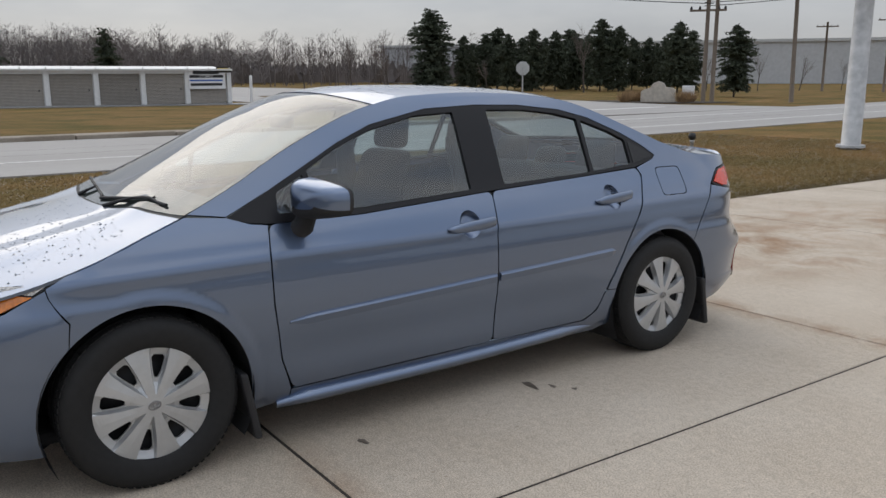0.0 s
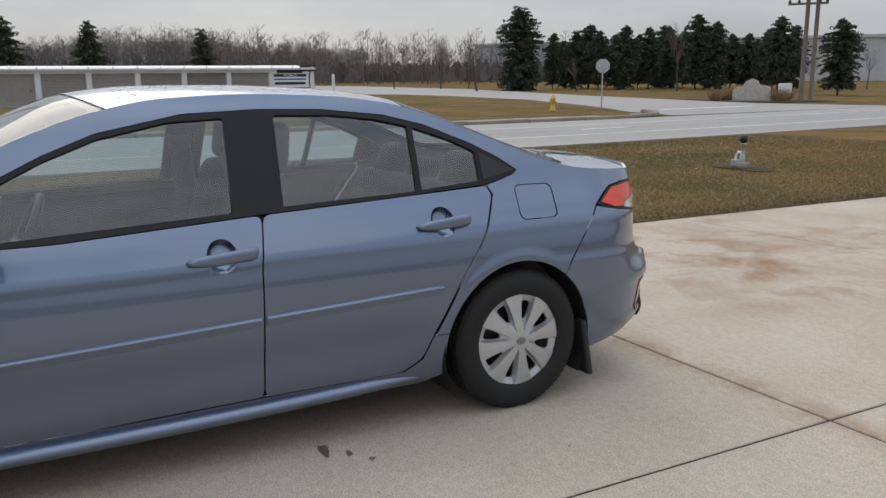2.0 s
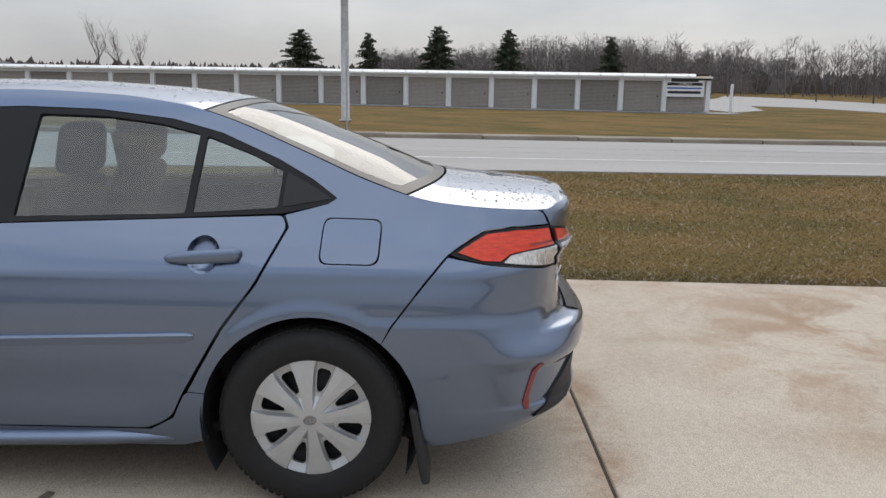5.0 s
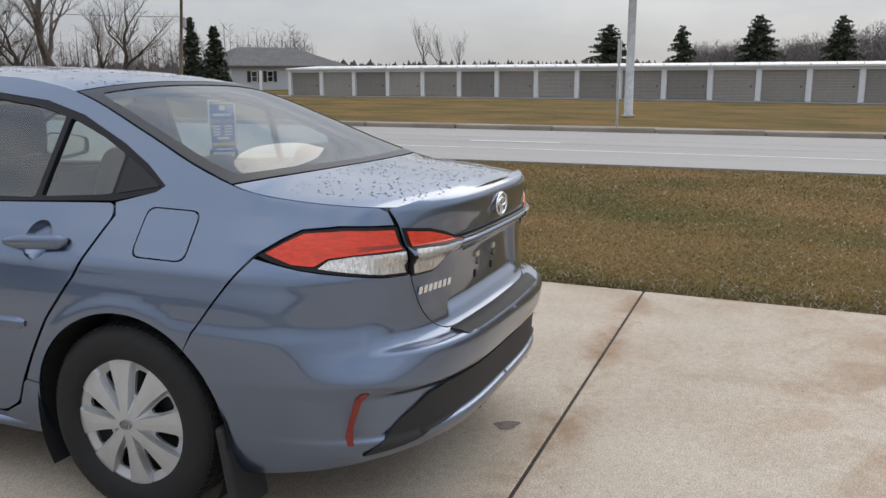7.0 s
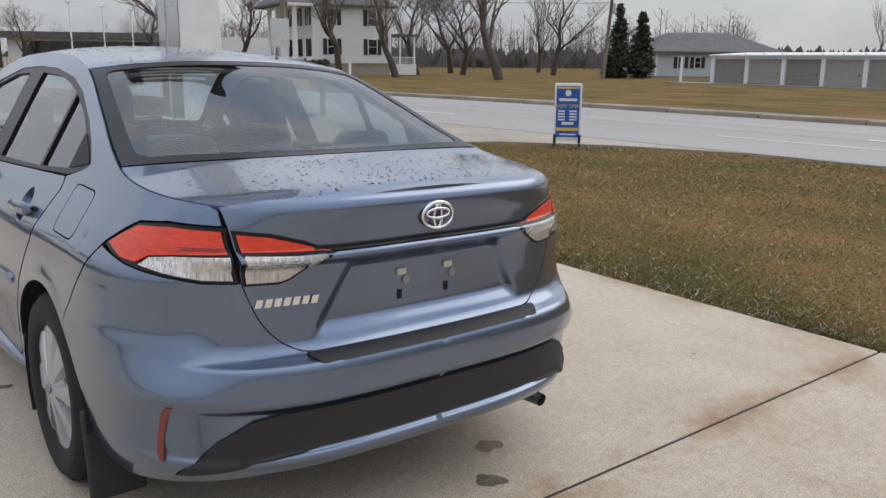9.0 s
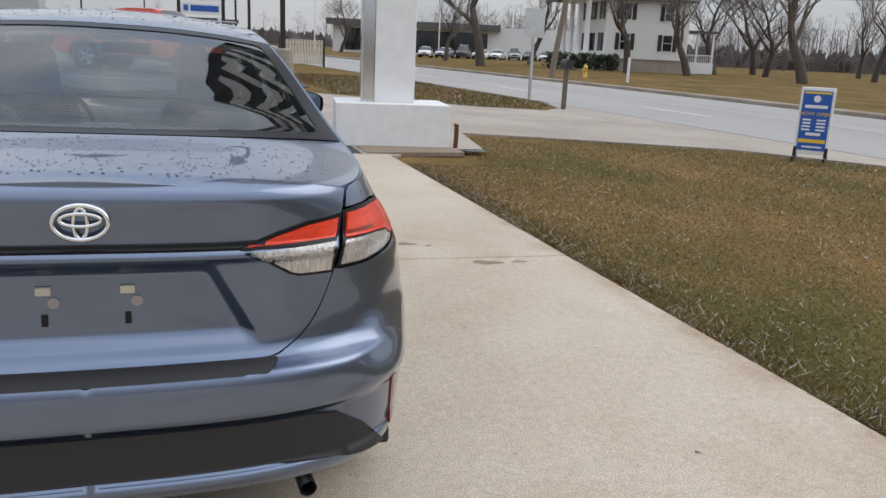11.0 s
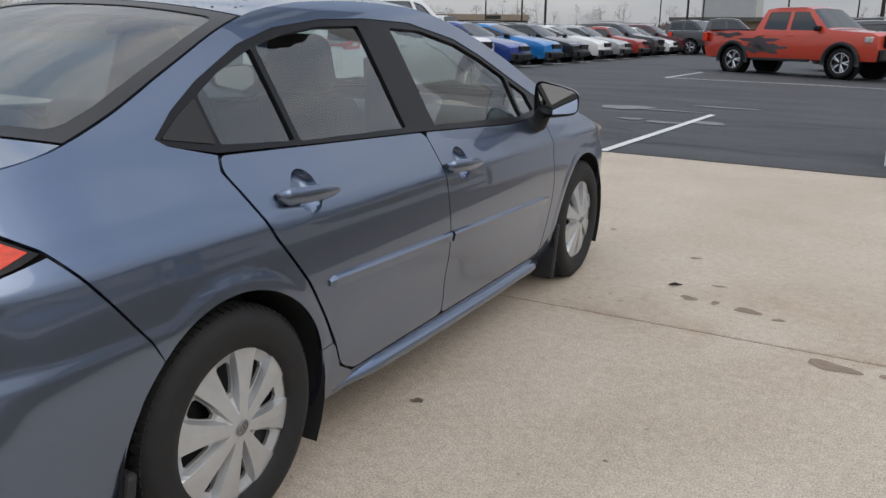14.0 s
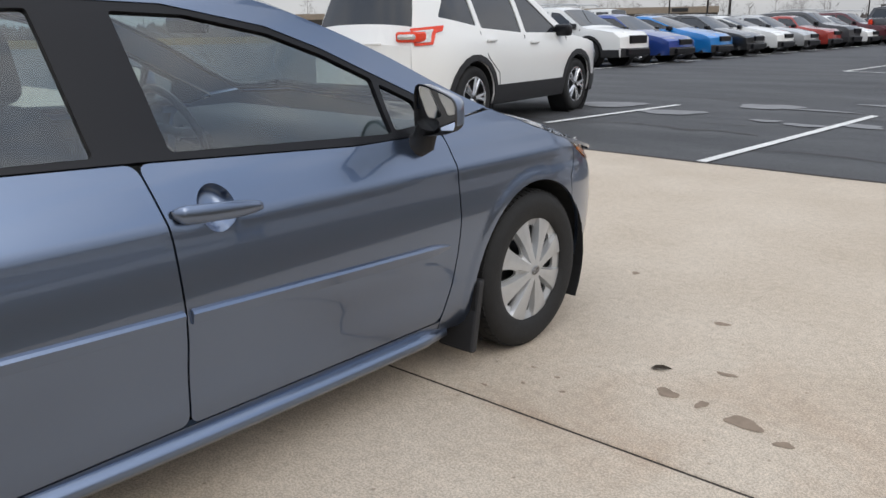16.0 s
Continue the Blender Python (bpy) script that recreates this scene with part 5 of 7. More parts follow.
GREY_ROOF = material("grey_shingle_roof", (0.13, 0.125, 0.125), 0.9, vary=0.25, scale=5, bump=0.4, bump_scale=12)
HOUSE_WHITE = material("white_clapboard", (0.78, 0.78, 0.76), 0.65, vary=0.05, scale=4, stretch=(1, 1, 8))
HOUSE_BLUE = material("pale_blue_grey_siding", (0.50, 0.53, 0.56), 0.65, vary=0.06, scale=4, stretch=(1, 1, 8))
BLACK_SHUTTER = material("black_shutter", (0.02, 0.02, 0.022), 0.6)
DARK_GLASS = material("dark_window_glass", (0.018, 0.020, 0.024), 0.06, spec=0.8)
MILL = material("grey_corrugated_wall", (0.50, 0.51, 0.52), 0.6, vary=0.07, scale=1.5)
TAN_WALL = material("tan_shop_wall", (0.30, 0.25, 0.20), 0.8, vary=0.1, scale=2)
YELLOW = material("yellow_hydrant_paint", (0.62, 0.42, 0.06), 0.5, vary=0.15, scale=30)
BLUE_SIGN = material("blue_sign_print", (0.02, 0.10, 0.42), 0.4, vary=0.04, scale=10)
SIGN_WHITE = material("white_sign_print", (0.80, 0.80, 0.80), 0.5, vary=0.03, scale=10)
SIGN_YELLOW = material("yellow_sign_print", (0.75, 0.52, 0.04), 0.5)
SIGN_BLACK = material("black_sign_print", (0.02, 0.02, 0.022), 0.5)
SIGN_RED = material("red_sign_print", (0.5, 0.02, 0.02), 0.5)
SIGN_GREY = material("grey_sign_back", (0.52, 0.53, 0.53), 0.4, 0.4, vary=0.08, scale=8)
STONE = material("pale_limestone", (0.55, 0.50, 0.43), 0.9, vary=0.15, scale=4, bump=0.4, bump_scale=12)
DRY_GRASS = material("dry_ornamental_grass", (0.36, 0.24, 0.13), 0.9, vary=0.25, scale=6, random_by="island")
RUSTY = material("rusty_steel", (0.14, 0.055, 0.022), 0.85, vary=0.3, scale=30)
WIRE = material("black_cable", (0.015, 0.015, 0.016), 0.7)


def words(text, size, mat, parent, m, name="lettering", extrude=0.002):
    c = bpy.data.curves.new("words", "FONT")
    c.body, c.size, c.extrude, c.align_x = text, size, extrude, "CENTER"
    o = new("words", c)
    me = bpy.data.meshes.new_from_object(o.evaluated_get(bpy.context.evaluated_depsgraph_get()))
    bpy.data.objects.remove(o)
    me.materials.clear()
    me.materials.append(mat)
    w = new(name, me)
    w.parent = parent
    w.matrix_basis = m
    return w


def bar(name, lo, hi, mat, parent, bevel=0.0, label=""):
    return part(name, block(lo, hi, bevel), mat, parent, label)


# white sign pylon on its base
py = root("sign_pylon", stand(3.09, 6.50, -9.0), "white sign pylon on a broad white box base", "sign")
bar("base", (-0.77, 0.0, 0), (0.77, 1.05, 0.57), WHITE_PAINT, py, 0.012)
bar("column", (-0.24, 0.30, 0.57), (0.305, 0.86, 6.4), WHITE_PAINT, py, 0.008)
bar("side_panel", (-0.405, 0.32, 0.57), (-0.245, 0.84, 6.4), SHINY_PANEL, py, 0.004, "polished metal side panel")
bar("edge_rail", (-0.425, 0.28, 0.57), (-0.400, 0.32, 6.4), GALV, py, 0.003, "thin metal edge rail")
board = bar("sign_board", (-1.3, 0.1, 6.4), (1.3, 0.9, 9.2), SIGN_BLACK, py, 0.03, "dark sign board")
for k in range(4):
    bar("sign_bar", (-1.0, 0.08, 6.75 + 0.6 * k), (1.0 - 0.2 * (k % 2), 0.105, 7.05 + 0.6 * k), SIGN_WHITE, board)
    bar("sign_bar", (-1.0, 0.895, 6.75 + 0.6 * k), (1.0 - 0.2 * (k % 2), 0.92, 7.05 + 0.6 * k), SIGN_WHITE, board)
pad = root("brown_slab", stand(3.15, 6.14), "stained concrete edge before the sign base", "slab", kind="structure")
bar("slab_piece", (-0.55, -0.25, -0.05), (0.75, 0.42, 0.015), RUST_STAIN, pad, 0.01)
stake = root("stake", stand(4.02, 6.62), "short rusty steel stake in soil", "stake")
v, f = tube([(0, 0, -0.1), (0.01, 0, 0.15), (0.012, 0.005, 0.30)], [0.035, 0.034, 0.033], 8)
mesh_object("rod", v, f, RUSTY, stake)
v, f = tube([(0, 0, 0.29), (0.013, 0.006, 0.31)], [0.042, 0.038], 8)
mesh_object("cap", v, f, RUSTY, stake)

# pavement board
af = root("pavement_sign", stand(9.6, 6.0, -48), "blue and white pavement board on black feet", "sign")
bar("frame", (-0.24, -0.03, 0.09), (0.24, 0.03, 1.10), SIGN_WHITE, af, 0.012, "white plastic frame")
face = bar("face", (-0.205, -0.038, 0.15), (0.205, -0.03, 1.05), BLUE_SIGN, af, 0.003, "blue printed face")
v, f = lathe([(0.0, 0), (0.05, 0.0), (0.052, -0.006), (0.0, -0.006)], 20, "y")
o = mesh_object("roundel", v, f, SIGN_WHITE, face)
o.location = (0, -0.038, 0.93)
bar("print_bar", (-0.19, -0.041, 1.005), (0.19, -0.038, 1.035), SIGN_YELLOW, face)
bar("print_bar", (-0.16, -0.041, 0.79), (0.16, -0.038, 0.835), SIGN_WHITE, face)
words("NOW OPEN", 0.082, SIGN_YELLOW, face, pose(0, -0.040, 0.675, 90))
for k in range(4):
    bar("print_bar", (-0.17, -0.041, 0.60 - 0.05 * k), (-0.05, -0.038, 0.625 - 0.05 * k), SIGN_WHITE, face)
    bar("print_bar", (0.03, -0.041, 0.60 - 0.05 * k), (0.16, -0.038, 0.625 - 0.05 * k), SIGN_WHITE, face)
bar("print_bar", (-0.10, -0.041, 0.375), (0.11, -0.038, 0.42), SIGN_WHITE, face)
bar("print_bar", (-0.19, -0.041, 0.265), (0.19, -0.038, 0.32), SIGN_YELLOW, face)
bar("print_bar", (-0.13, -0.041, 0.19), (0.15, -0.038, 0.215), SIGN_WHITE, face)
for x in (-0.22, 0.22):
    bar("foot", (x - 0.02, -0.22, 0), (x + 0.02, 0.22, 0.05), SIGN_BLACK, af, 0.01, "black foot")
    bar("bracket", (x - 0.025, -0.04, 0.03), (x + 0.025, 0.04, 0.20), SIGN_BLACK, af, 0.01, "black bracket")

# water valve in the lawn
va = root("water_valve", stand(6.7, -11.2, 10), "small grey pipe valve with a black vent in the lawn", "valve")
bar("plinth", (-0.10, -0.09, -0.02), (0.08, 0.09, 0.08), FOOTING, va, 0.02)
v, f = lathe([(0.05, 0.10), (0.05, 0.20), (0.035, 0.22), (0.035, 0.38), (0.05, 0.39), (0.05, 0.42), (0.03, 0.43)], 14)
mesh_object("stem", v, f, GALV, va, "grey pipe stem", smooth=True)
v, f = lathe([(0.0, 0.43), (0.045, 0.43), (0.07, 0.47), (0.072, 0.51), (0.055, 0.56), (0.0, 0.57)], 16)
mesh_object("vent_cap", v, f, SIGN_BLACK, va, "black mushroom vent", smooth=True)
v, f = tube([(0.0, 0, 0.24), (0.09, 0, 0.26), (0.13, 0, 0.20), (0.13, 0, 0.06)], 0.022, 8)
mesh_object("side_pipe", v, f, WHITE_PAINT, va, "white side pipe", smooth=True)
bar("valve_box", (0.08, -0.06, 0.0), (0.2, 0.06, 0.12), GALV, va, 0.01)
SOILS = root("bare_soil", stand(6.7, -11.2), "bare soil round the valve", "soil", kind="structure")
blot("soil", -0.1, 0, 0.5, 0.32, SOIL, SOILS, 90, -0.015, True)


def mast(name, x, y, h, r0, r1, mat, label, category="pole", lean=0.0, flange=True):
    m = root(name, stand(x, y), label, category)
    v, f = tube([(0, 0, -0.1), (lean * 0.4 * h, 0, h * 0.4), (lean * h, 0, h)], [r0, r0 + (r1 - r0) * 0.4, r1], 16)
    mesh_object("shaft", v, f, mat, m, smooth=True)
    if flange:
        v, f = lathe([(0.0, 0.06), (r0 * 1.45, 0.06), (r0 * 1.5, 0.0)], 16)
        mesh_object("base_plate", v, f, mat, m)
    return m


p1 = mast("sign_pole", 6.82, -17.27, 10.0, 0.22, 0.175, GALV, "scuffed pale steel sign pole on a base plate")
bar("bracket", (-0.26, -0.03, 3.6), (-0.20, 0.03, 3.66), SIGN_BLACK, p1)
mast("lamp_pole", 31.9, 2.4, 11.0, 0.18, 0.13, GALV, "plain grey steel street pole behind the kerb")
sp = root("sign_post", stand(23.0, 1.3), "thin street sign post seen edge on", "sign")
bar("post", (-0.03, -0.03, 0), (0.03, 0.03, 2.7), GALV, sp)
bar("plate", (-0.3, -0.012, 2.0), (0.3, 0.012, 2.7), SIGN_GREY, sp)


def power_pole(x, y, h, label, arms=1, turn=0.0, lean=0.0):
    m = root("power_pole", stand(x, y, turn), label, "pole")
    v, f = tube([(0, 0, -0.3), (lean * h, 0, h)], [0.17, 0.12], 10)
    mesh_object("shaft", v, f, POLE_WOOD, m, smooth=True)
    for k in range(arms):
        bar("crossarm", (-1.2 + lean * h, -0.06, h - 0.6 - 0.9 * k), (1.2 + lean * h, 0.06, h - 0.46 - 0.9 * k), POLE_WOOD, m)
        for dx in (-1.1, -0.4, 0.4, 1.1):
            v, f = lathe([(0.0, 0), (0.05, 0.0), (0.06, 0.08), (0.03, 0.16), (0.0, 0.18)], 8)
            o = mesh_object("insulator", v, f, SIGN_GREY, m)
            o.location = (dx + lean * h, 0, h - 0.46 - 0.9 * k)
    return m


main_pole = power_pole(36.5, -50.3, 12, "weathered timber power pole with crossarms", 1, 35)
bar("crossarm", (-1.3, -0.06, 6.55), (1.3, 0.06, 6.70), POLE_WOOD, main_pole)
for dx in (-1.2, -0.75, 0.6, 1.2):
    v, f = lathe([(0.0, 0), (0.09, 0.0), (0.10, 0.10), (0.05, 0.22), (0.0, 0.24)], 8)
    o = mesh_object("insulator", v, f, SIGN_BLACK, main_pole)
    o.location = (dx, 0, 6.70)
power_pole(36.0, -50.7, 11.5, "second timber pole strapped beside the first", 0, 35)
power_pole(31.4, -53.8, 11.5, "bare timber power pole", 0, 35, 0.02)
power_pole(52.0, -92.8, 8.0, "distant timber power pole with a crossarm", 1, 35)
power_pole(44.0, -91.5, 8.3, "distant timber power pole with a crossarm", 1, 35)
pp = power_pole(57.5, 45.9, 9.0, "leaning timber power pole with a grey transformer", 0, -52, 0.07)
v, f = lathe([(0.0, 5.7), (0.26, 5.75), (0.26, 6.6), (0.0, 6.65)], 12)
o = mesh_object("transformer", v, f, GALV, pp, "grey transformer can")
o.location = (0.62, 0.2, 0)
power_pole(21.3, 39.6, 12, "leaning timber power pole on the far verge", 0, -25, 0.13)


def cable(name, a, b, sag, r=0.018):
    a, b = Vector(a), Vector(b)
    pts = [a.lerp(b, t) - Vector((0, 0, 4 * sag * t * (1 - t))) for t in np.linspace(0, 1, 14)]
    v, f = tube(pts, r, 5, False)
    ob = mesh_object(name, v, f, WIRE)
    return tagged(ob, "sagging black overhead cable", "cable", "overhead cables")


for dz in (0.0, 0.25):
    cable("overhead_cable", (35.6, -49.7, 6.7 - dz), (53, -20, 10.5), 0.9, 0.03)
    cable("overhead_cable", (37.4, -51.0, 6.7 - dz), (28, -80, 11.0), 0.6, 0.03)
cable("overhead_cable", (36.5, -50.3, 9.6), (31.4, -53.8, 9.2), 0.3, 0.025)
cable("overhead_cable", (57.9, 45.5, 6.4), (24.0, 70, 8.5), 0.8, 0.02)
cable("overhead_cable", (22.7, 39.0, 10.4), (14, 140, 11.0), 1.2, 0.03)

# stop sign (its back to us), hydrants, mailbox
def octagon(r, t):
    pts = [(r * math.cos(radians(22.5 + 45 * k)), r * math.sin(radians(22.5 + 45 * k))) for k in range(8)]
    vs = [(x, -t, z) for x, z in pts] + [(x, t, z) for x, z in pts]
    return vs, [tuple(range(8))[::-1], tuple(range(8, 16))] + [(k, (k + 1) % 8, 8 + (k + 1) % 8, 8 + k) for k in range(8)]


st = root("stop_sign", stand(33.46, -29.77, 45), "grey back of an octagonal road sign on a steel post", "road sign")
bar("post", (-0.04, -0.03, 0), (0.04, 0.03, 2.4), GALV, st)
v, f = octagon(0.41, 0.008)
o = mesh_object("plate", v, f, SIGN_GREY, st, "pale grey plate back")
o.location = (0, -0.05, 2.35)


def hydrant(x, y, s=1.0):
    m = root("fire_hydrant", stand(x, y, 20), "yellow cast iron fire hydrant on grass", "hydrant", "fire hydrants")
    v, f = lathe([(0.17 * s, 0), (0.17 * s, 0.05), (0.12 * s, 0.06), (0.12 * s, 0.55 * s), (0.16 * s, 0.57 * s), (0.16 * s, 0.62 * s), (0.13 * s, 0.66 * s), (0.08 * s, 0.78 * s), (0.03 * s, 0.80 * s), (0.03 * s, 0.86 * s), (0, 0.86 * s)], 16)
    mesh_object("barrel", v, f, YELLOW, m, smooth=True)
    for a in (0, 90, 180):
        v, f = lathe([(0.07 * s, 0.08), (0.07 * s, 0.20 * s), (0.05 * s, 0.22 * s), (0.0, 0.22 * s)], 10, "x")
        o = mesh_object("outlet", v, f, YELLOW, m)
        o.matrix_basis = pose(0, 0, 0.45 * s, 0, 0, a)


hydrant(32.7, -25.84)
hydrant(25.7, 43.7)
mb = root("mailbox", stand(9.75, 14.75, 80), "black mailbox on a timber post by the kerb", "mailbox")
bar("post", (-0.05, -0.05, 0), (0.05, 0.05, 1.0), POLE_WOOD, mb)
vs = []
for x in (-0.26, 0.26):
    vs += [(x, 0.10 * c, 1.12 + 0.11 * s) for c, s in [(math.cos(t), math.sin(t)) for t in np.linspace(0, math.pi, 9)]] + [(x, -0.10, 1.0), (x, 0.10, 1.0)]
mesh_object("box", vs, grid_faces(2, 11, loop_v=True) + [tuple(range(11)), tuple(range(21, 10, -1))], SIGN_BLACK, mb, "black metal box")
s2 = root("road_sign", stand(10.15, 17.75, 12), "blank back of a square road sign", "road sign")
bar("post", (-0.035, -0.03, 0), (0.035, 0.03, 2.5), GALV, s2)
bar("plate", (-0.34, -0.045, 1.75), (0.34, -0.032, 2.55), SIGN_GREY, s2, 0.004, "pale grey plate back")
wp = root("marker_post", stand(25.0, 37.3), "thin white marker post on grass", "post")
bar("shaft", (-0.06, -0.06, 0), (0.06, 0.06, 1.3), WHITE_PAINT, wp, 0.01)
bar("tip", (-0.065, -0.065, 1.3), (0.065, 0.065, 1.38), WHITE_PAINT, wp, 0.02)
for x, y in ((55.2, -22.0), (55.6, 36.2)):
    wp = root("guard_post", stand(x, y), "white bollard beside the storage units", "bollard")
    v, f = lathe([(0.11, 0), (0.11, 1.9), (0.08, 1.98), (0.0, 2.0)], 10)
    mesh_object("shaft", v, f, WHITE_PAINT, wp)

# stone entrance sign in its bed
bed = root("planting_bed", stand(37.5, -46.4, 38), "dark mulch bed round the stone sign", "bed", kind="structure")
blot("mulch", 0, 0, 5.2, 2.4, SOIL, bed, 33, 0.02, True)
ss = root("stone_sign", stand(37.5, -46.4, 38), "pale carved stone entrance sign with a stepped top", "sign")
prof = [(0.62 * x, 0.74 * z) for x, z in [(-2.0, 0), (2.0, 0), (2.0, 1.0), (1.6, 1.25), (1.0, 1.35), (0.6, 1.85), (0.0, 2.05), (-0.6, 1.85), (-0.9, 1.45), (-1.6, 1.4), (-2.0, 1.2)]]
vs = [(x, -0.3, z) for x, z in prof] + [(x, 0.3, z) for x, z in prof]
n = len(prof)
mesh_object("slab", vs, [tuple(range(n)), tuple(range(2 * n - 1, n - 1, -1))] + [(k, n + k, n + (k + 1) % n, (k + 1) % n) for k in range(n)], STONE, ss)
for k in range(2):
    bar("carved_line", (-0.7 + 0.2 * k, -0.31, 0.70 - 0.24 * k), (0.7 - 0.2 * k, -0.30, 0.83 - 0.24 * k), TAN_WALL, ss)
rg = random.Random(3)
for dx, dy in ((-2.2, -0.6), (1.9, -0.5), (-1.8, 0.8), (2.3, 0.9), (1.3, -1.2)):
    vs, fs = [], []
    for _ in range(260):
        a, r, h = rg.uniform(0, 6.28), rg.random() * 0.35, rg.uniform(0.4, 0.95)
        x0, y0 = r * math.cos(a), r * math.sin(a)
        k = len(vs)
        vs += [(x0 - 0.02, y0, 0), (x0 + 0.02, y0, 0), (x0 * 2.6 + rg.gauss(0, 0.15), y0 * 2.6 + rg.gauss(0, 0.15), h)]
        fs.append((k, k + 1, k + 2))
    m = stand(37.5, -46.4, 38) @ pose(dx, dy, 0.02)
    o = mesh_object("ornamental_grass", vs, fs, DRY_GRASS)
    o.matrix_basis = m
    tagged(o, "tuft of dry russet ornamental grass", "grass tuft", "grass tufts")
ub = root("utility_box", stand(37.4, -49.7, 35), "white utility cabinet beside the poles", "cabinet")
bar("body", (-0.45, -0.3, 0), (0.45, 0.3, 1.15), WHITE_PAINT, ub, 0.03)
bar("vent", (0.1, -0.31, 0.5), (0.3, -0.30, 0.8), SIGN_GREY, ub)

# ---- storage units ----
su = root("storage_building", pose(55.376, -20.403, level(55.4, -20.4), 0, 0, -2.05), "long white storage building with taupe roller doors", "building")
N_UNIT, UW, SH = 18, 3.052, 2.58
bar("wall", (0.15, 0.0, 0), (9, N_UNIT * UW, SH - 0.15), WHITE_METAL, su)
vs = [(-0.25, -0.2, SH - 0.12), (4.5, -0.2, SH + 0.10), (9.3, -0.2, SH - 0.12), (-0.25, N_UNIT * UW + 0.2, SH - 0.12), (4.5, N_UNIT * UW + 0.2, SH + 0.10), (9.3, N_UNIT * UW + 0.2, SH - 0.12)]
vs += [(x, y, z - 0.12) for x, y, z in vs]
mesh_object("roof", vs, [(0, 3, 4, 1), (1, 4, 5, 2), (0, 6, 9, 3), (2, 5, 11, 8), (0, 1, 7, 6), (1, 2, 8, 7), (3, 9, 10, 4), (4, 10, 11, 5), (6, 7, 10, 9), (7, 8, 11, 10)], WHITE_METAL, su, "low white metal roof")
for k in range(N_UNIT * 2):
    bar("roof_rib", (-0.26, k * UW / 2 - 0.04, SH - 0.12), (-0.20, k * UW / 2 + 0.04, SH - 0.02), WHITE_METAL, su)
bar("fascia", (0.0, 0, SH - 0.45), (0.16, N_UNIT * UW, SH - 0.14), WHITE_METAL, su)
ridges = []
for k in range(24):
    z0 = 0.02 + k * 0.094
    ridges += [(0.0, z0), (-0.022, z0 + 0.03), (-0.022, z0 + 0.062), (0.0, z0 + 0.092)]
vs = [(x, y, z) for y in (0.0, UW - 0.42) for x, z in ridges]
door_me = bpy.data.meshes.new("roller_door")
door_me.from_pydata(vs, [], grid_faces(2, len(ridges)))
door_me.materials.append(ROLLER)
for k in range(N_UNIT):
    d = new("roller_door", door_me)
    d.parent = su
    d.location = (0.13, k * UW + 0.21, 0)
    bar("jamb", (-0.02, k * UW - 0.16, 0), (0.14, k * UW + 0.16, SH - 0.16), WHITE_METAL, su)
    h = bar("latch", (0.07, k * UW + 0.42, 1.0), (0.10, k * UW + 0.50, 1.12), SIGN_BLACK, d)
    h.location = (-0.13, -k * UW - 0.21, 0)
bar("jamb", (-0.02, N_UNIT * UW - 0.16, 0), (0.14, N_UNIT * UW + 0.16, SH - 0.16), WHITE_METAL, su)
sg = root("storage_sign", pose(55.376, -20.403, level(55.4, -20.4), 0, 0, -2.05), "white storage sign board with black lettering", "sign")
bar("board", (-0.08, 0.30, 1.05), (-0.03, 2.95, 2.36), SIGN_WHITE, sg, 0.01)
TURN = pose(0, 0, 0, 0, 0, -90)
bar("name_bar", (-0.095, 0.75, 2.08), (-0.08, 2.65, 2.33), SIGN_BLACK, sg)
bar("black_band", (-0.092, 0.45, 1.83), (-0.08, 2.9, 2.03), SIGN_BLACK, sg)
words("STORAGE", 0.22, SIGN_WHITE, sg, pose(-0.094, 1.68, 1.86) @ TURN @ pose(0, 0, 0, 90), extrude=0.004)
bar("web_bar", (-0.092, 0.5, 1.60), (-0.08, 2.9, 1.70), BLUE_SIGN, sg)
bar("number_bar", (-0.092, 0.55, 1.27), (-0.08, 2.85, 1.45), SIGN_BLACK, sg)
bar("corner_board", (-0.13, -0.15, 2.2), (-0.10, 0.95, 2.62), SIGN_BLACK, sg)
bar("corner_print", (-0.14, -0.02, 2.33), (-0.13, 0.82, 2.50), SIGN_YELLOW, sg)


# ---- buildings ----
def house_window(parent, x, z, w=1.0, h=1.6, y=0.0, shutters=True):
    wd = bar("window", (x - w / 2 - 0.08, y - 0.07, z - 0.08), (x + w / 2 + 0.08, y - 0.02, z + h + 0.08), WHITE_PAINT, parent)
    bar("pane", (x - w / 2, y - 0.09, z), (x + w / 2, y - 0.07, z + h * 0.48), DARK_GLASS, wd)
    bar("pane", (x - w / 2, y - 0.09, z + h * 0.52), (x + w / 2, y - 0.07, z + h), DARK_GLASS, wd)
    if shutters:
        for s in (-1, 1):
            c = x + s * (w / 2 + 0.32)
            bar("shutter", (c - 0.2, y - 0.08, z - 0.05), (c + 0.2, y - 0.02, z + h + 0.05), BLACK_SHUTTER, parent, 0, "black shutter")


def gable_roof(parent, x0, x1, y0, y1, z, rise, mat, over=0.5, hip=0.0):
    ym = (y0 + y1) / 2
    vs = [(x0 - over, y0 - over, z), (x1 + over, y0 - over, z), (x1 + over, y1 + over, z), (x0 - over, y1 + over, z), (x0 - over + hip, ym, z + rise), (x1 + over - hip, ym, z + rise)]
    vs += [(x, y, zz - 0.2) for x, y, zz in vs[:4]]
    return mesh_object("roof", vs, [(0, 1, 5, 4), (2, 3, 4, 5), (3, 0, 4), (1, 2, 5), (0, 6, 7, 1), (1, 7, 8, 2), (2, 8, 9, 3), (3, 9, 6, 0), (6, 9, 8, 7)], mat, parent, "grey shingle roof")


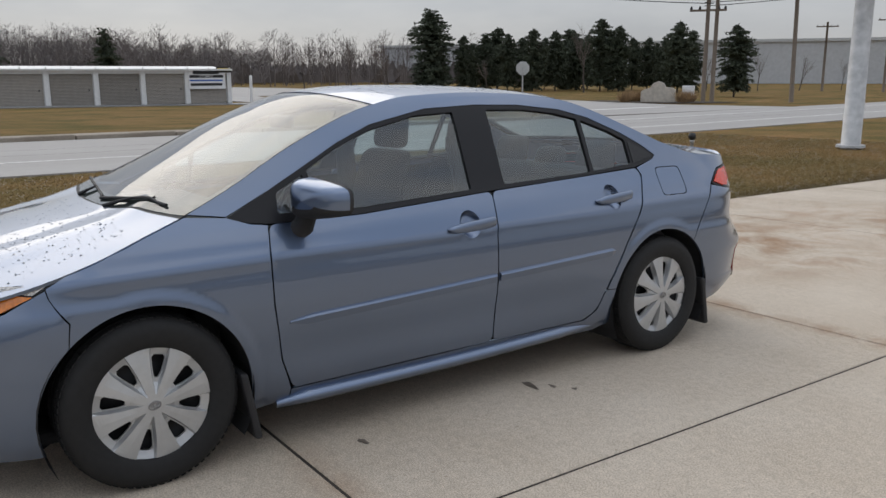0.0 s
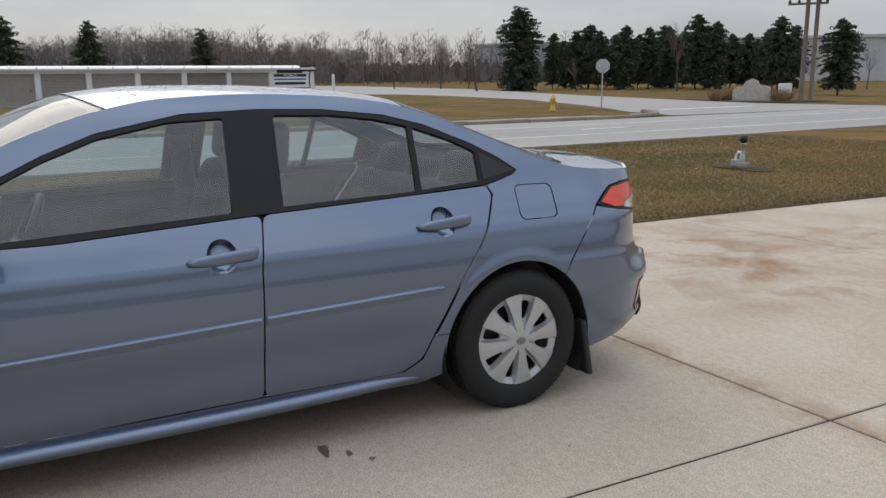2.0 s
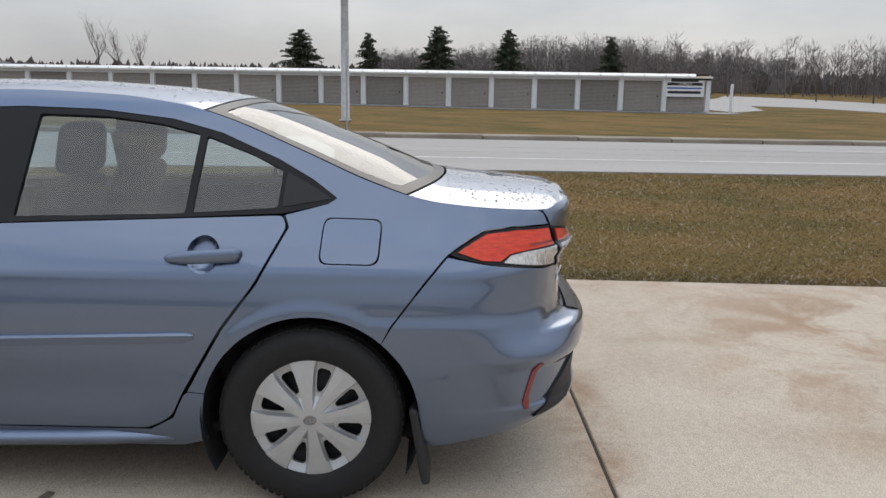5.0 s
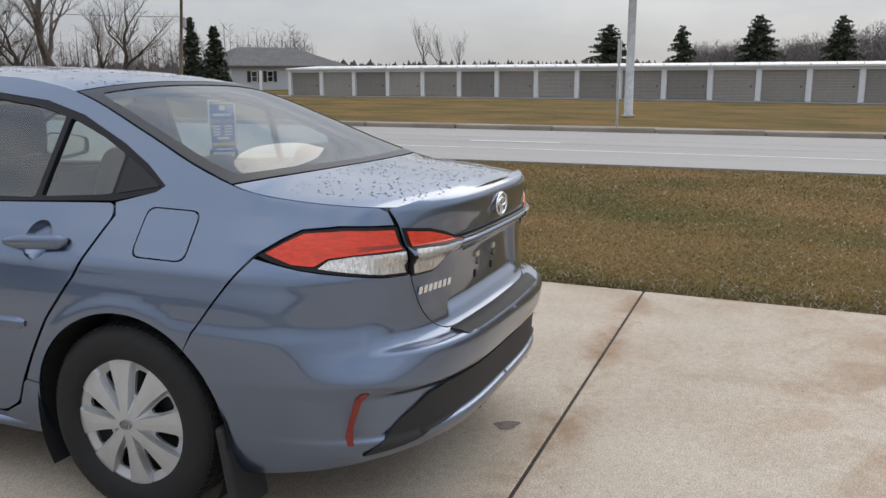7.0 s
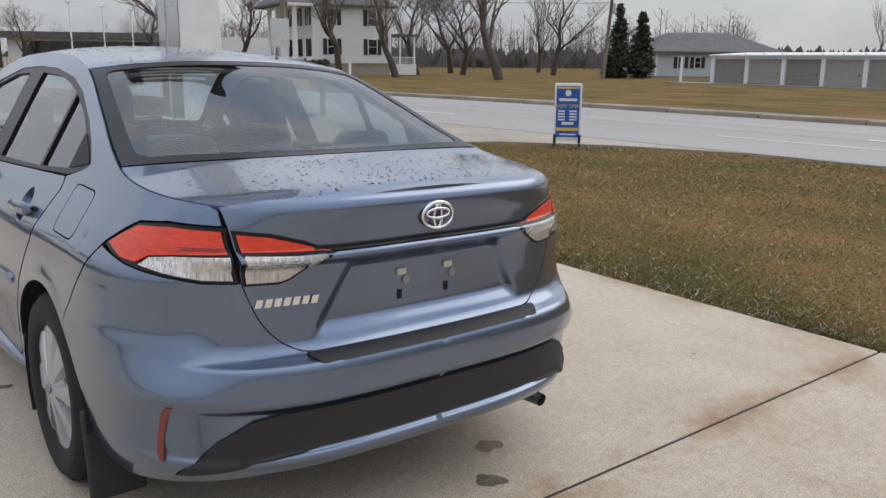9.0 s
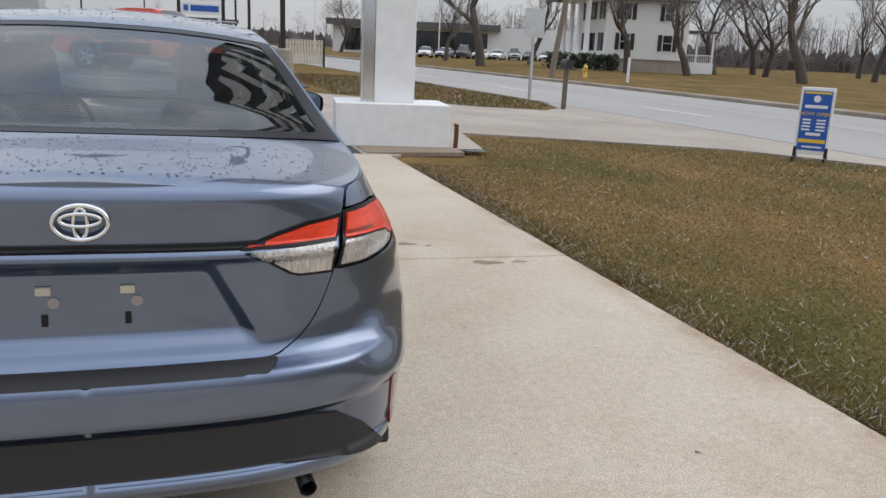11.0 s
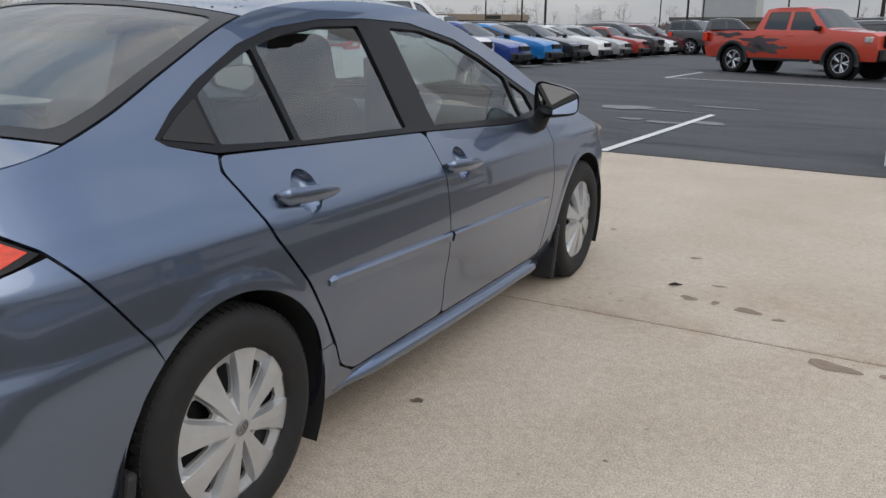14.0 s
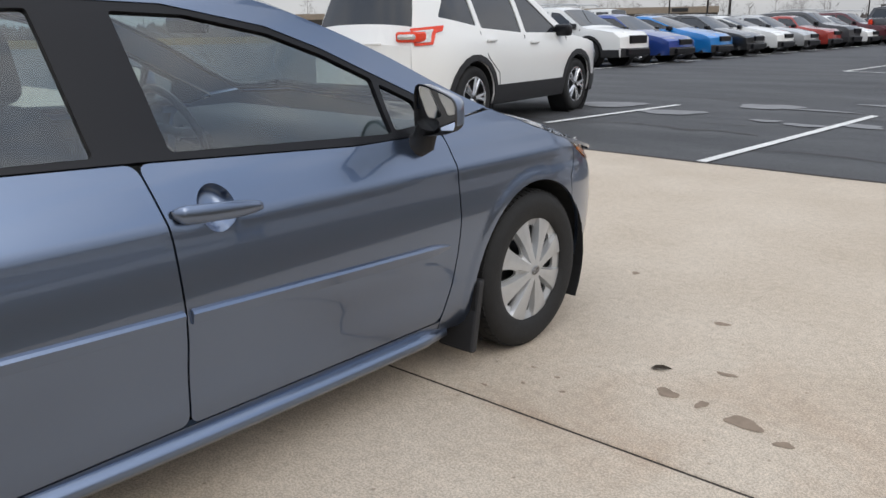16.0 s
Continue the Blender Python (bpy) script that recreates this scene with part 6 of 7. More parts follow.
# white two-storey house with a columned porch
ho = root("white_house", pose(45.12, 69.47, 0.35, 0, 0, -12), "white two-storey house with tall porch columns and black shutters", "house")
bar("wall", (-3.5, 0, 0.6), (5.0, 9, 6.4), HOUSE_WHITE, ho)
for k in range(38):
    bar("clapboard", (-3.5, -0.018, 0.62 + 0.152 * k), (5.0, 0.0, 0.752 + 0.152 * k), HOUSE_WHITE, ho)
bar("corner_board", (4.85, -0.03, 0.6), (5.02, 0.0, 6.4), WHITE_PAINT, ho)
bar("corner_board", (-3.52, -0.03, 0.6), (-3.35, 0.0, 6.4), WHITE_PAINT, ho)
bar("foundation", (-3.4, 0.1, -0.8), (4.9, 8.9, 0.6), FOOTING, ho)
gable_roof(ho, -6.4, 5.0, 0, 9, 6.4, 3.0, GREY_ROOF, 0.6, 3.5)
bar("dormer", (-0.4, 1.0, 7.1), (2.0, 3.8, 8.5), HOUSE_WHITE, ho)
for x in (0.2, 0.8, 1.4):
    bar("dormer_window", (x - 0.22, 0.95, 7.4), (x + 0.22, 1.0, 8.3), DARK_GLASS, ho)
for x in (-1.5, 2.9):
    for z in (1.5, 4.4):
        house_window(ho, x, z, 0.9, 1.5)
for y in (1.4, 4.4, 7.4):
    for z in (1.3, 4.4):
        w = bar("porch_window", (-3.56, y - 0.45, z), (-3.50, y + 0.45, z + 1.7), DARK_GLASS, ho)
        for d in (-0.66, 0.66):
            bar("shutter", (-3.57, y + d - 0.18, z - 0.05), (-3.50, y + d + 0.18, z + 1.75), BLACK_SHUTTER, ho, 0, "black shutter")
for y in (-0.4, 2.6, 5.6, 8.6):
    v, f = lathe([(0.36, 0.5), (0.28, 0.7), (0.24, 5.9), (0.34, 6.2)], 14)
    o = mesh_object("column", v, f, WHITE_PAINT, ho, "white porch column", smooth=True)
    o.location = (-5.5, y, 0)
bar("porch_floor", (-6.1, -0.9, -0.8), (-3.5, 9.2, 0.55), WHITE_PAINT, ho)
bar("porch_beam", (-6.2, -0.8, 6.1), (-3.5, 9.3, 6.38), WHITE_PAINT, ho)
bar("side_porch_roof", (5.0, 1.0, 3.4), (8.6, 5.0, 3.65), GREY_ROOF, ho)
bar("side_porch_floor", (5.0, 1.0, -0.6), (8.4, 4.8, 0.5), WHITE_PAINT, ho)
for x in (6.6, 8.3):
    bar("porch_post", (x - 0.08, 1.2, 0.5), (x + 0.08, 1.36, 3.4), WHITE_PAINT, ho)
bar("porch_rail", (5.1, 1.25, 1.2), (8.4, 1.31, 1.28), WHITE_PAINT, ho)
for k in range(16):
    bar("baluster", (5.25 + 0.2 * k, 1.26, 0.5), (5.29 + 0.2 * k, 1.30, 1.2), WHITE_PAINT, ho)
hd = root("hedge", pose(38.6, 68.6, -0.1, 0, 0, -12), "low clipped dark hedge before the house", "hedge")
bits = []
for _ in range(1500):
    p = Vector((rg.uniform(-3.5, 3.5), rg.uniform(-0.6, 0.6), rg.uniform(0, 1.3)))
    d = [Vector((rg.gauss(0, 0.16), rg.gauss(0, 0.16), rg.gauss(0, 0.16))) for _ in range(3)]
    bits.append(([p + q for q in d], [(0, 1, 2)]))
v, f = joined(bits)
PINE_LEAF = material("dark_pine_needles", (0.058, 0.072, 0.044), 0.85, vary=0.25, scale=1.5, random_by="island")
mesh_object("foliage", v, f, PINE_LEAF, hd)
# pale blue single-storey house
gh = root("blue_house", stand(80.4, 49.1, -33), "pale blue-grey single-storey house with a hipped grey roof", "house")
bar("wall", (-7, 0, 0), (7, 12, 2.7), HOUSE_BLUE, gh)
gable_roof(gh, -7, 7, 0, 12, 2.7, 2.2, GREY_ROOF, 0.6, 4.0)
for x in (-4.2, -2.3):
    house_window(gh, x, 0.95, 0.6, 1.1)
bar("corner_board", (-7.03, -0.03, 0), (-6.85, 0.0, 2.7), WHITE_PAINT, gh)
# long metal works hall
mill = root("works_hall", stand(128, -171, 33), "long grey corrugated metal works hall", "building")
bar("wall", (-75, 0, 0), (75, 30, 8.4), MILL, mill)
bar("plinth", (-75, -0.1, 0), (75, 0.0, 1.6), WHITE_METAL, mill)
bar("roof_edge", (-75.5, -0.4, 8.4), (75.5, 30.4, 9.0), SIGN_GREY, mill)
for k in range(75):
    bar("rib", (-74 + 2 * k, -0.2, 1.6), (-73.6 + 2 * k, 0.0, 8.4), MILL, mill)
bar("roof_unit", (20, 3, 9.0), (26, 9, 11.4), SIGN_GREY, mill)
# strip of shops beyond the car park
sh = root("shop_row", stand(-55, 136.5, 28) @ pose(-34, 0, -0.3), "low tan shop row with a dark canopy", "building")
bar("wall", (-42, 0, 0), (34, 18, 3.6), TAN_WALL, sh)
bar("canopy", (-42, -2.4, 2.5), (34, 0.0, 3.5), material("dark_canopy", (0.05, 0.045, 0.04), 0.7, vary=0.1), sh)
bar("parapet", (-42.2, -2.5, 3.5), (34.2, -2.2, 4.5), TAN_WALL, sh)
for k in range(18):
    wd = bar("shop_window", (-40 + 4.1 * k, -0.06, 0.5), (-37 + 4.1 * k, 0.0, 2.4), DARK_GLASS, sh)
for x, w, m in ((-4, 5.0, SIGN_BLACK), (14, 3.4, SIGN_WHITE), (28, 2.6, SIGN_BLACK), (-22, 4.5, SIGN_WHITE)):
    bar("shop_sign", (x - w / 2, -2.56, 3.7), (x + w / 2, -2.5, 4.3), m, sh)
tw = root("grey_tower", stand(-26, 172, 0), "distant square grey tower", "building")
bar("shaft", (-5, -5, 0), (5, 5, 16), SIGN_GREY, tw)
bar("top", (-5.3, -5.3, 16), (5.3, 5.3, 16.8), SIGN_GREY, tw)
lb = root("low_shed", stand(10, 150, 0), "long low dark building far down the lot", "building")
bar("wall", (-42, 0, 0), (2, 14, 3.6), TAN_WALL, lb)
bar("roof", (-43, -1, 3.6), (3, 15, 4.3), GREY_ROOF, lb)
# dealer building down the road
db = root("showroom", stand(54, 128, -18), "low pale showroom with dark glazing far down the road", "building")
bar("wall", (-28, 0, 0), (30, 16, 5.0), WHITE_METAL, db)
bar("glazing", (-26, -0.1, 0.4), (-2, 0, 4.0), DARK_GLASS, db)
bar("roof_edge", (-29, -1.5, 4.4), (0, 0, 5.4), GREY_ROOF, db)

# ---- car park posts, fence and the board ----
FENCE = material("pale_slat_fence", (0.60, 0.55, 0.46), 0.8, vary=0.12, scale=6)
for x, y in ((3.79, 22.7), (4.67, 42.7), (5.6, 63.0)):
    lp = root("car_park_lamp", stand(x, y), "dark lamp pole on a tall concrete footing", "lamp", "car park lamps")
    v, f = lathe([(0.34, -0.1), (0.33, 0.95), (0.30, 1.0), (0.0, 1.0)], 18)
    mesh_object("footing", v, f, FOOTING, lp, "stained concrete footing")
    bar("mast", (-0.075, -0.075, 1.0), (0.075, 0.075, 9.0), DARK_POLE, lp, 0.01)
    bar("lamp_head", (-0.6, -0.2, 8.9), (-0.07, 0.2, 9.05), DARK_POLE, lp, 0.02)
fc = root("slat_fence", stand(7.0, 39.4, 3), "short pale slatted fence panel on grass", "fence")
for k in range(15):
    bar("slat", (-1.05 + 0.15 * k - 0.055, -0.02, 0.12), (-1.05 + 0.15 * k + 0.055, 0.02, 1.35), FENCE, fc)
for z in (0.3, 1.15):
    bar("rail", (-1.12, 0.02, z), (1.12, 0.06, z + 0.09), FENCE, fc)
for x in (-1.15, 1.15):
    bar("post", (x - 0.05, -0.05, 0), (x + 0.05, 0.05, 1.42), DARK_POLE, fc)
bd = root("roadside_board", stand(3.1, 64.0, 2), "tall roadside board with white panels", "sign")
for x in (-1.65, 1.65):
    bar("post", (x - 0.12, -0.12, 0), (x + 0.12, 0.12, 7.2), DARK_POLE, bd)
for z0, z1 in ((3.85, 5.6), (2.85, 3.7), (1.75, 2.7)):
    bar("board_panel", (-1.5, -0.1, z0), (1.5, 0.1, z1), SIGN_WHITE, bd, 0.02)
words("FOR RENT", 0.52, SIGN_RED, bd, pose(0, -0.11, 4.55, 90))
words("6000 SQ FT", 0.36, SIGN_BLACK, bd, pose(0, -0.11, 4.05, 90))
bar("print_bar", (-0.8, -0.12, 3.05), (1.3, -0.10, 3.5), BLUE_SIGN, bd)
bar("print_mark", (-1.3, -0.12, 3.05), (-0.95, -0.10, 3.5), BLUE_SIGN, bd)
for k in range(3):
    bar("print_bar", (-1.2, -0.12, 1.88 + 0.27 * k), (1.2, -0.10, 2.04 + 0.27 * k), SIGN_BLACK, bd)


def lot_light(x, y, h, mat, label, group):
    lp = root("lot_light", stand(x, y), label, "lamp", group)
    v, f = tube([(0, 0, 0), (0, 0, h)], [0.11, 0.08], 8)
    mesh_object("mast", v, f, mat, lp)
    bar("lamp_head", (-0.5, -0.16, h - 0.05), (0.5, 0.16, h + 0.12), mat, lp, 0.02)


for x, y in ((30, 112), (36, 118), (42, 124), (48, 130), (24, 135), (33, 142), (58, 132)):
    lot_light(x, y, 8.5, WHITE_PAINT, "white double-headed lot light", "white lot lights")
for x, y in ((-22, 60), (-14, 74), (-34, 84), (-8, 96), (-20, 112), (-2, 120), (-44, 96), (-30, 130)):
    lot_light(x, y, 10, DARK_POLE, "dark slender car park light", "dark lot lights")

# ---- other vehicles ----
def paint(name, rgb, metal=0.3):
    return material(name, rgb, 0.3, metal, coat=1.0)


CAR_WHITE = paint("white_car_paint", (0.78, 0.78, 0.76), 0.0)
CAR_BLUE = paint("royal_blue_car_paint", (0.02, 0.06, 0.28))
CAR_BRIGHT = paint("bright_blue_car_paint", (0.01, 0.20, 0.55))
CAR_BLACK = paint("black_car_paint", (0.015, 0.015, 0.017))
CAR_SILVER = paint("silver_car_paint", (0.45, 0.45, 0.45), 0.5)
CAR_RED = paint("red_car_paint", (0.35, 0.03, 0.02))
CAR_GREY = paint("dark_grey_car_paint", (0.05, 0.05, 0.055))
CAR_MAROON = paint("maroon_car_paint", (0.09, 0.012, 0.02))
CAR_ORANGE = paint("orange_red_truck_paint", (0.62, 0.06, 0.025), 0.1)
ALLOY = material("bright_alloy", (0.62, 0.63, 0.65), 0.22, 0.8)


def road_wheel(parent, x, y, r, w, alloy=ALLOY, spokes=5):
    side = 1 if x > 0 else -1
    wh = new("wheel")
    wh.parent = parent
    wh.matrix_basis = pose(x, y, r, 0, 0, 0 if side > 0 else 180)
    v, f = lathe([(r * 0.64, -w), (r * 0.86, -w), (r * 0.97, -w * 0.8), (r, -w * 0.5), (r, -0.05), (r * 0.97, -0.015), (r * 0.86, 0.0), (r * 0.66, -0.01), (r * 0.64, -0.03)], 28, "x")
    mesh_object("tyre", v, f, RUBBER, wh, smooth=True)
    v, f = lathe([(0.0, -0.075), (r * 0.6, -0.075), (r * 0.64, -0.02), (r * 0.665, -0.008)], 28, "x")
    rim = mesh_object("rim", v, f, STEEL, wh)
    bits = []
    for k in range(spokes):
        a = 2 * math.pi * k / spokes
        for da in (-0.16, 0.16):
            p = [(-0.03, r * 0.10 * math.cos(a), r * 0.10 * math.sin(a)), (-0.012, r * 0.64 * math.cos(a + da), r * 0.64 * math.sin(a + da))]
            bits.append(tube(p, [r * 0.07, r * 0.055], 5))
    ring_pts = [(-0.012, r * 0.645 * math.cos(t), r * 0.645 * math.sin(t)) for t in np.linspace(0, 2 * math.pi, 29)]
    bits.append(tube(ring_pts, r * 0.03, 5, False))
    v, f = joined(bits)
    mesh_object("spokes", v, f, alloy, wh)


def vehicle(name, label, category, coat, spec, m, group="", wheels=ALLOY):
    """A road vehicle: its side cut out with arches and windows, a skin carried over the top, wheels, lamps and trim."""
    ob = root(name, m, label, category, group)
    wz = spline(*spec["width"])
    sil, base = spec["profile"], spec["base"]
    ya, yb = sil[0][0], sil[-1][0]
    mid, half = (ya + yb) / 2, abs(ya - yb) / 2

    def w_at(y, z):
        q = abs(y - mid) / half
        return wz(z) * (1 - spec.get("taper", 0.16) * max(0, (q - 0.66) / 0.34) ** 2)
    low = []
    ends = (sil[-1][0], sil[0][0])
    arches = sorted(spec["axles"])
    low.append((ends[0], base))
    R = spec["arch"]
    for ay in arches:
        a0 = math.asin(max(-1, min(1, (base - spec["wheel"]) / R)))
        low += [(ay - R * math.cos(a0 + (math.pi - 2 * a0) * i / 12), spec["wheel"] + R * math.sin(a0 + (math.pi - 2 * a0) * i / 12)) for i in range(13)]
    low.append((ends[1], base))
    outline = low + [(p[0], p[1]) for p in sil]
    out, last = [], None
    for p in outline:
        if last is None or math.hypot(p[0] - last[0], p[1] - last[1]) > 1e-4:
            out.append(p)
            last = p
    for s in (-1, 1):
        surf = lambda u, v, s=s: (s * w_at(u, v), u, v)
        holes = [rounded(h, 0.03, 2) for h in spec["windows"]]
        side_ob = panel("body_side", out, surf, coat, ob, holes=holes, step=0.16, edge_step=0.12, thick=0.02, heart=(0, mid, 0.7))
        for h in holes:
            panel("side_window", h, surf, DARK_GLASS, side_ob, step=0.3, edge_step=0.2, thick=0, lift=-0.012, heart=(0, mid, 0.7))
        if spec.get("cladding"):
            zc = spec["cladding"]
            panel("cladding", [(ends[0] + 0.03, base)] + low[1:-1] + [(ends[1] - 0.03, base), (ends[1] - 0.03, zc)] + [q for ay in arches[::-1] for q in [(ay + (R + 0.07) * math.cos(t), spec["wheel"] + (R + 0.07) * math.sin(t)) for t in np.linspace(math.asin(min(1, (zc - spec["wheel"]) / (R + 0.07))), math.pi - math.asin(min(1, (zc - spec["wheel"]) / (R + 0.07))), 10)]] + [(ends[0] + 0.03, zc)], surf, BLACK_PLASTIC, side_ob, "black lower cladding", step=0.2, edge_step=0.12, thick=0.01, lift=0.012, heart=(0, mid, 0.7))
        for y, z in spec["handles"]:
            bar("door_handle", (s * w_at(y, z) - 0.01, y - 0.1, z - 0.015), (s * w_at(y, z) + 0.03, y + 0.1, z + 0.015), coat, side_ob, 0.008)
        for seam in spec["seams"]:
            v, f = tube([(s * (w_at(y, z) + 0.001), y, z) for y, z in seam], 0.006, 4)
            mesh_object("door_gap", v, f, SIGN_BLACK, side_ob)
        for kind, mat, out_by, shape in spec.get("side_lamps", ()):
            panel(kind, shape, surf, mat, ob, step=0.1, edge_step=0.08, thick=0.01, lift=out_by, heart=(0, mid, 0.7))
        if spec.get("rails"):
            r0, r1, rz = spec["rails"]
            v, f = tube([(s * 0.50, r0, rz - 0.03), (s * 0.51, r0 - 0.12, rz + 0.05), (s * 0.52, (r0 + r1) / 2, rz + 0.075), (s * 0.51, r1 + 0.12, rz + 0.03), (s * 0.50, r1, rz - 0.06)], 0.018, 6)
            mesh_object("roof_rail", v, f, SILVER, ob, "slim roof rail", smooth=True)
        my, mz = spec["mirror"]
        mo = block((0.0, -0.07, -0.075), (0.22, 0.07, 0.075), 0.035, 3)
        for v in mo.verts:
            v.co = Vector((s * (v.co.x + w_at(my, mz) - 0.02), v.co.y + my, v.co.z + mz))
        part("door_mirror", mo, BLACK_TRIM, ob, "dark door mirror", True)
        for ay in spec["axles"]:
            road_wheel(ob, s * (w_at(ay, 0.4) - 0.01), ay, spec["wheel"], 0.22, wheels)
            v, f = lathe([(0.0, -0.26), (R + 0.005, -0.26), (R + 0.005, -0.012)], 24, "x")
            o = mesh_object("wheel_well", v, f, UNDERSIDE, ob)
            o.matrix_basis = pose(s * w_at(ay, 0.4), ay, spec["wheel"], 0, 0, 0 if s > 0 else 180)
    # the skin over the top, piece by piece
    run, runs = [sil[0]], []
    for p in sil[1:]:
        run.append(p)
        if p[2] != run[0][2]:
            runs.append((run[0][2], run))
            run = [p]
    if len(run) > 1:
        runs.append((run[0][2], run))
    for tag, pts in runs:
        vs, k = [], 11
        for y, z, _ in pts:
            w = w_at(y, z)
            for j in range(k):
                s = -1 + 2 * j / (k - 1)
                bulge = 1 - abs(s) ** 2.5
                vs.append((s * w, y + bulge * (0.13 if y > mid + half * 0.6 else -0.09 if y < mid - half * 0.6 else 0) * (1 if z < spec["belt"] else 0.6), z + bulge * (0.035 if z > base + 0.35 else 0)))
        mesh_object({"p": "skin", "g": "screen", "b": "lower_trim"}[tag], vs, grid_faces(len(pts), k), {"p": coat, "g": DARK_GLASS, "b": BLACK_PLASTIC}[tag], ob, smooth=tag == "g")
    part("underbody", block((-wz(0.5) + 0.1, yb + 0.25, base - 0.02), (wz(0.5) - 0.1, ya - 0.25, base + 0.06)), UNDERSIDE, ob)
    for kind, x0, x1, z0, z1, y, mat in spec["lamps"]:
        for s in (-1, 1):
            lo, hi = sorted((s * x0, s * x1))
            b = block((lo, y - 0.09, z0), (hi, y + 0.09, z1), 0.025, 2)
            for v in b.verts:
                v.co.y -= (abs(v.co.x) - min(x0, x1)) * (0.45 if y > mid else -0.35)
            part(kind, b, mat, ob)
    for kind, x0, x1, z0, z1, y, mat in spec["fronts"]:
        part(kind, block((x0, y - 0.05, z0), (x1, y + 0.05, z1), 0.02), mat, ob)
    return ob


def sedan_spec(L=4.7, H=1.42, hood=0.88, nose=0.62, grille=BLACK_TRIM, coupe=False):
    f, b = L / 2, -L / 2
    roof0, roof1 = (-0.15, -0.75) if coupe else (0.05, -0.85)
    tail = b + 0.75
    return dict(width=([0.2, 0.35, 0.6, 0.8, 0.95, 1.1, 1.3, 1.45], [0.84, 0.90, 0.92, 0.90, 0.84, 0.74, 0.63, 0.52]), base=0.22, belt=1.0, wheel=0.33, arch=0.385, axles=(L * 0.295, -L * 0.295),
                profile=[(f, 0.22, "b"), (f + 0.02, 0.42, "b"), (f, 0.45, "p"), (f - 0.02, nose, "p"), (f - 0.25, nose + 0.12, "p"), (f - 0.8, hood - 0.03, "p"), (f - 1.25, hood + 0.06, "g"), (roof0 + 0.25, H - 0.06, "p"), (roof0, H, "p"), ((roof0 + roof1) / 2, H + 0.01, "p"), (roof1, H - 0.04, "g"), (tail, hood + 0.17, "p"), (b + 0.1, hood + 0.14, "p"), (b, hood, "p"), (b, 0.45, "b"), (b + 0.1, 0.22, "b")],
                windows=[[(f - 1.32, 0.97), (roof0 + 0.2, H - 0.10), (-0.32, H - 0.08), (-0.30, 0.98)], [(-0.40, 0.98), (-0.42, H - 0.08), (roof1 + 0.05, H - 0.11), (tail + 0.35, 1.06)]],
                handles=((-0.15, 0.86), (-1.05, 0.88)), seams=(((f - 1.35, 0.95), (f - 1.35, 0.35)), ((-0.35, 0.95), (-0.33, 0.28)), ((-1.28, 0.98), (-1.0, 0.5))), mirror=(f - 1.45, 0.99),
                lamps=(("headlamp", 0.42, 0.80, nose - 0.01, nose + 0.11, f - 0.10, CLEAR_LENS), ("tail_lamp", 0.45, 0.80, 0.72, 0.86, b + 0.06, RED_LENS)),
                fronts=(("grille", -0.36, 0.36, nose - 0.10, nose + 0.06, f + 0.10, grille), ("lower_grille", -0.55, 0.55, 0.26, 0.42, f + 0.12, BLACK_TRIM)))


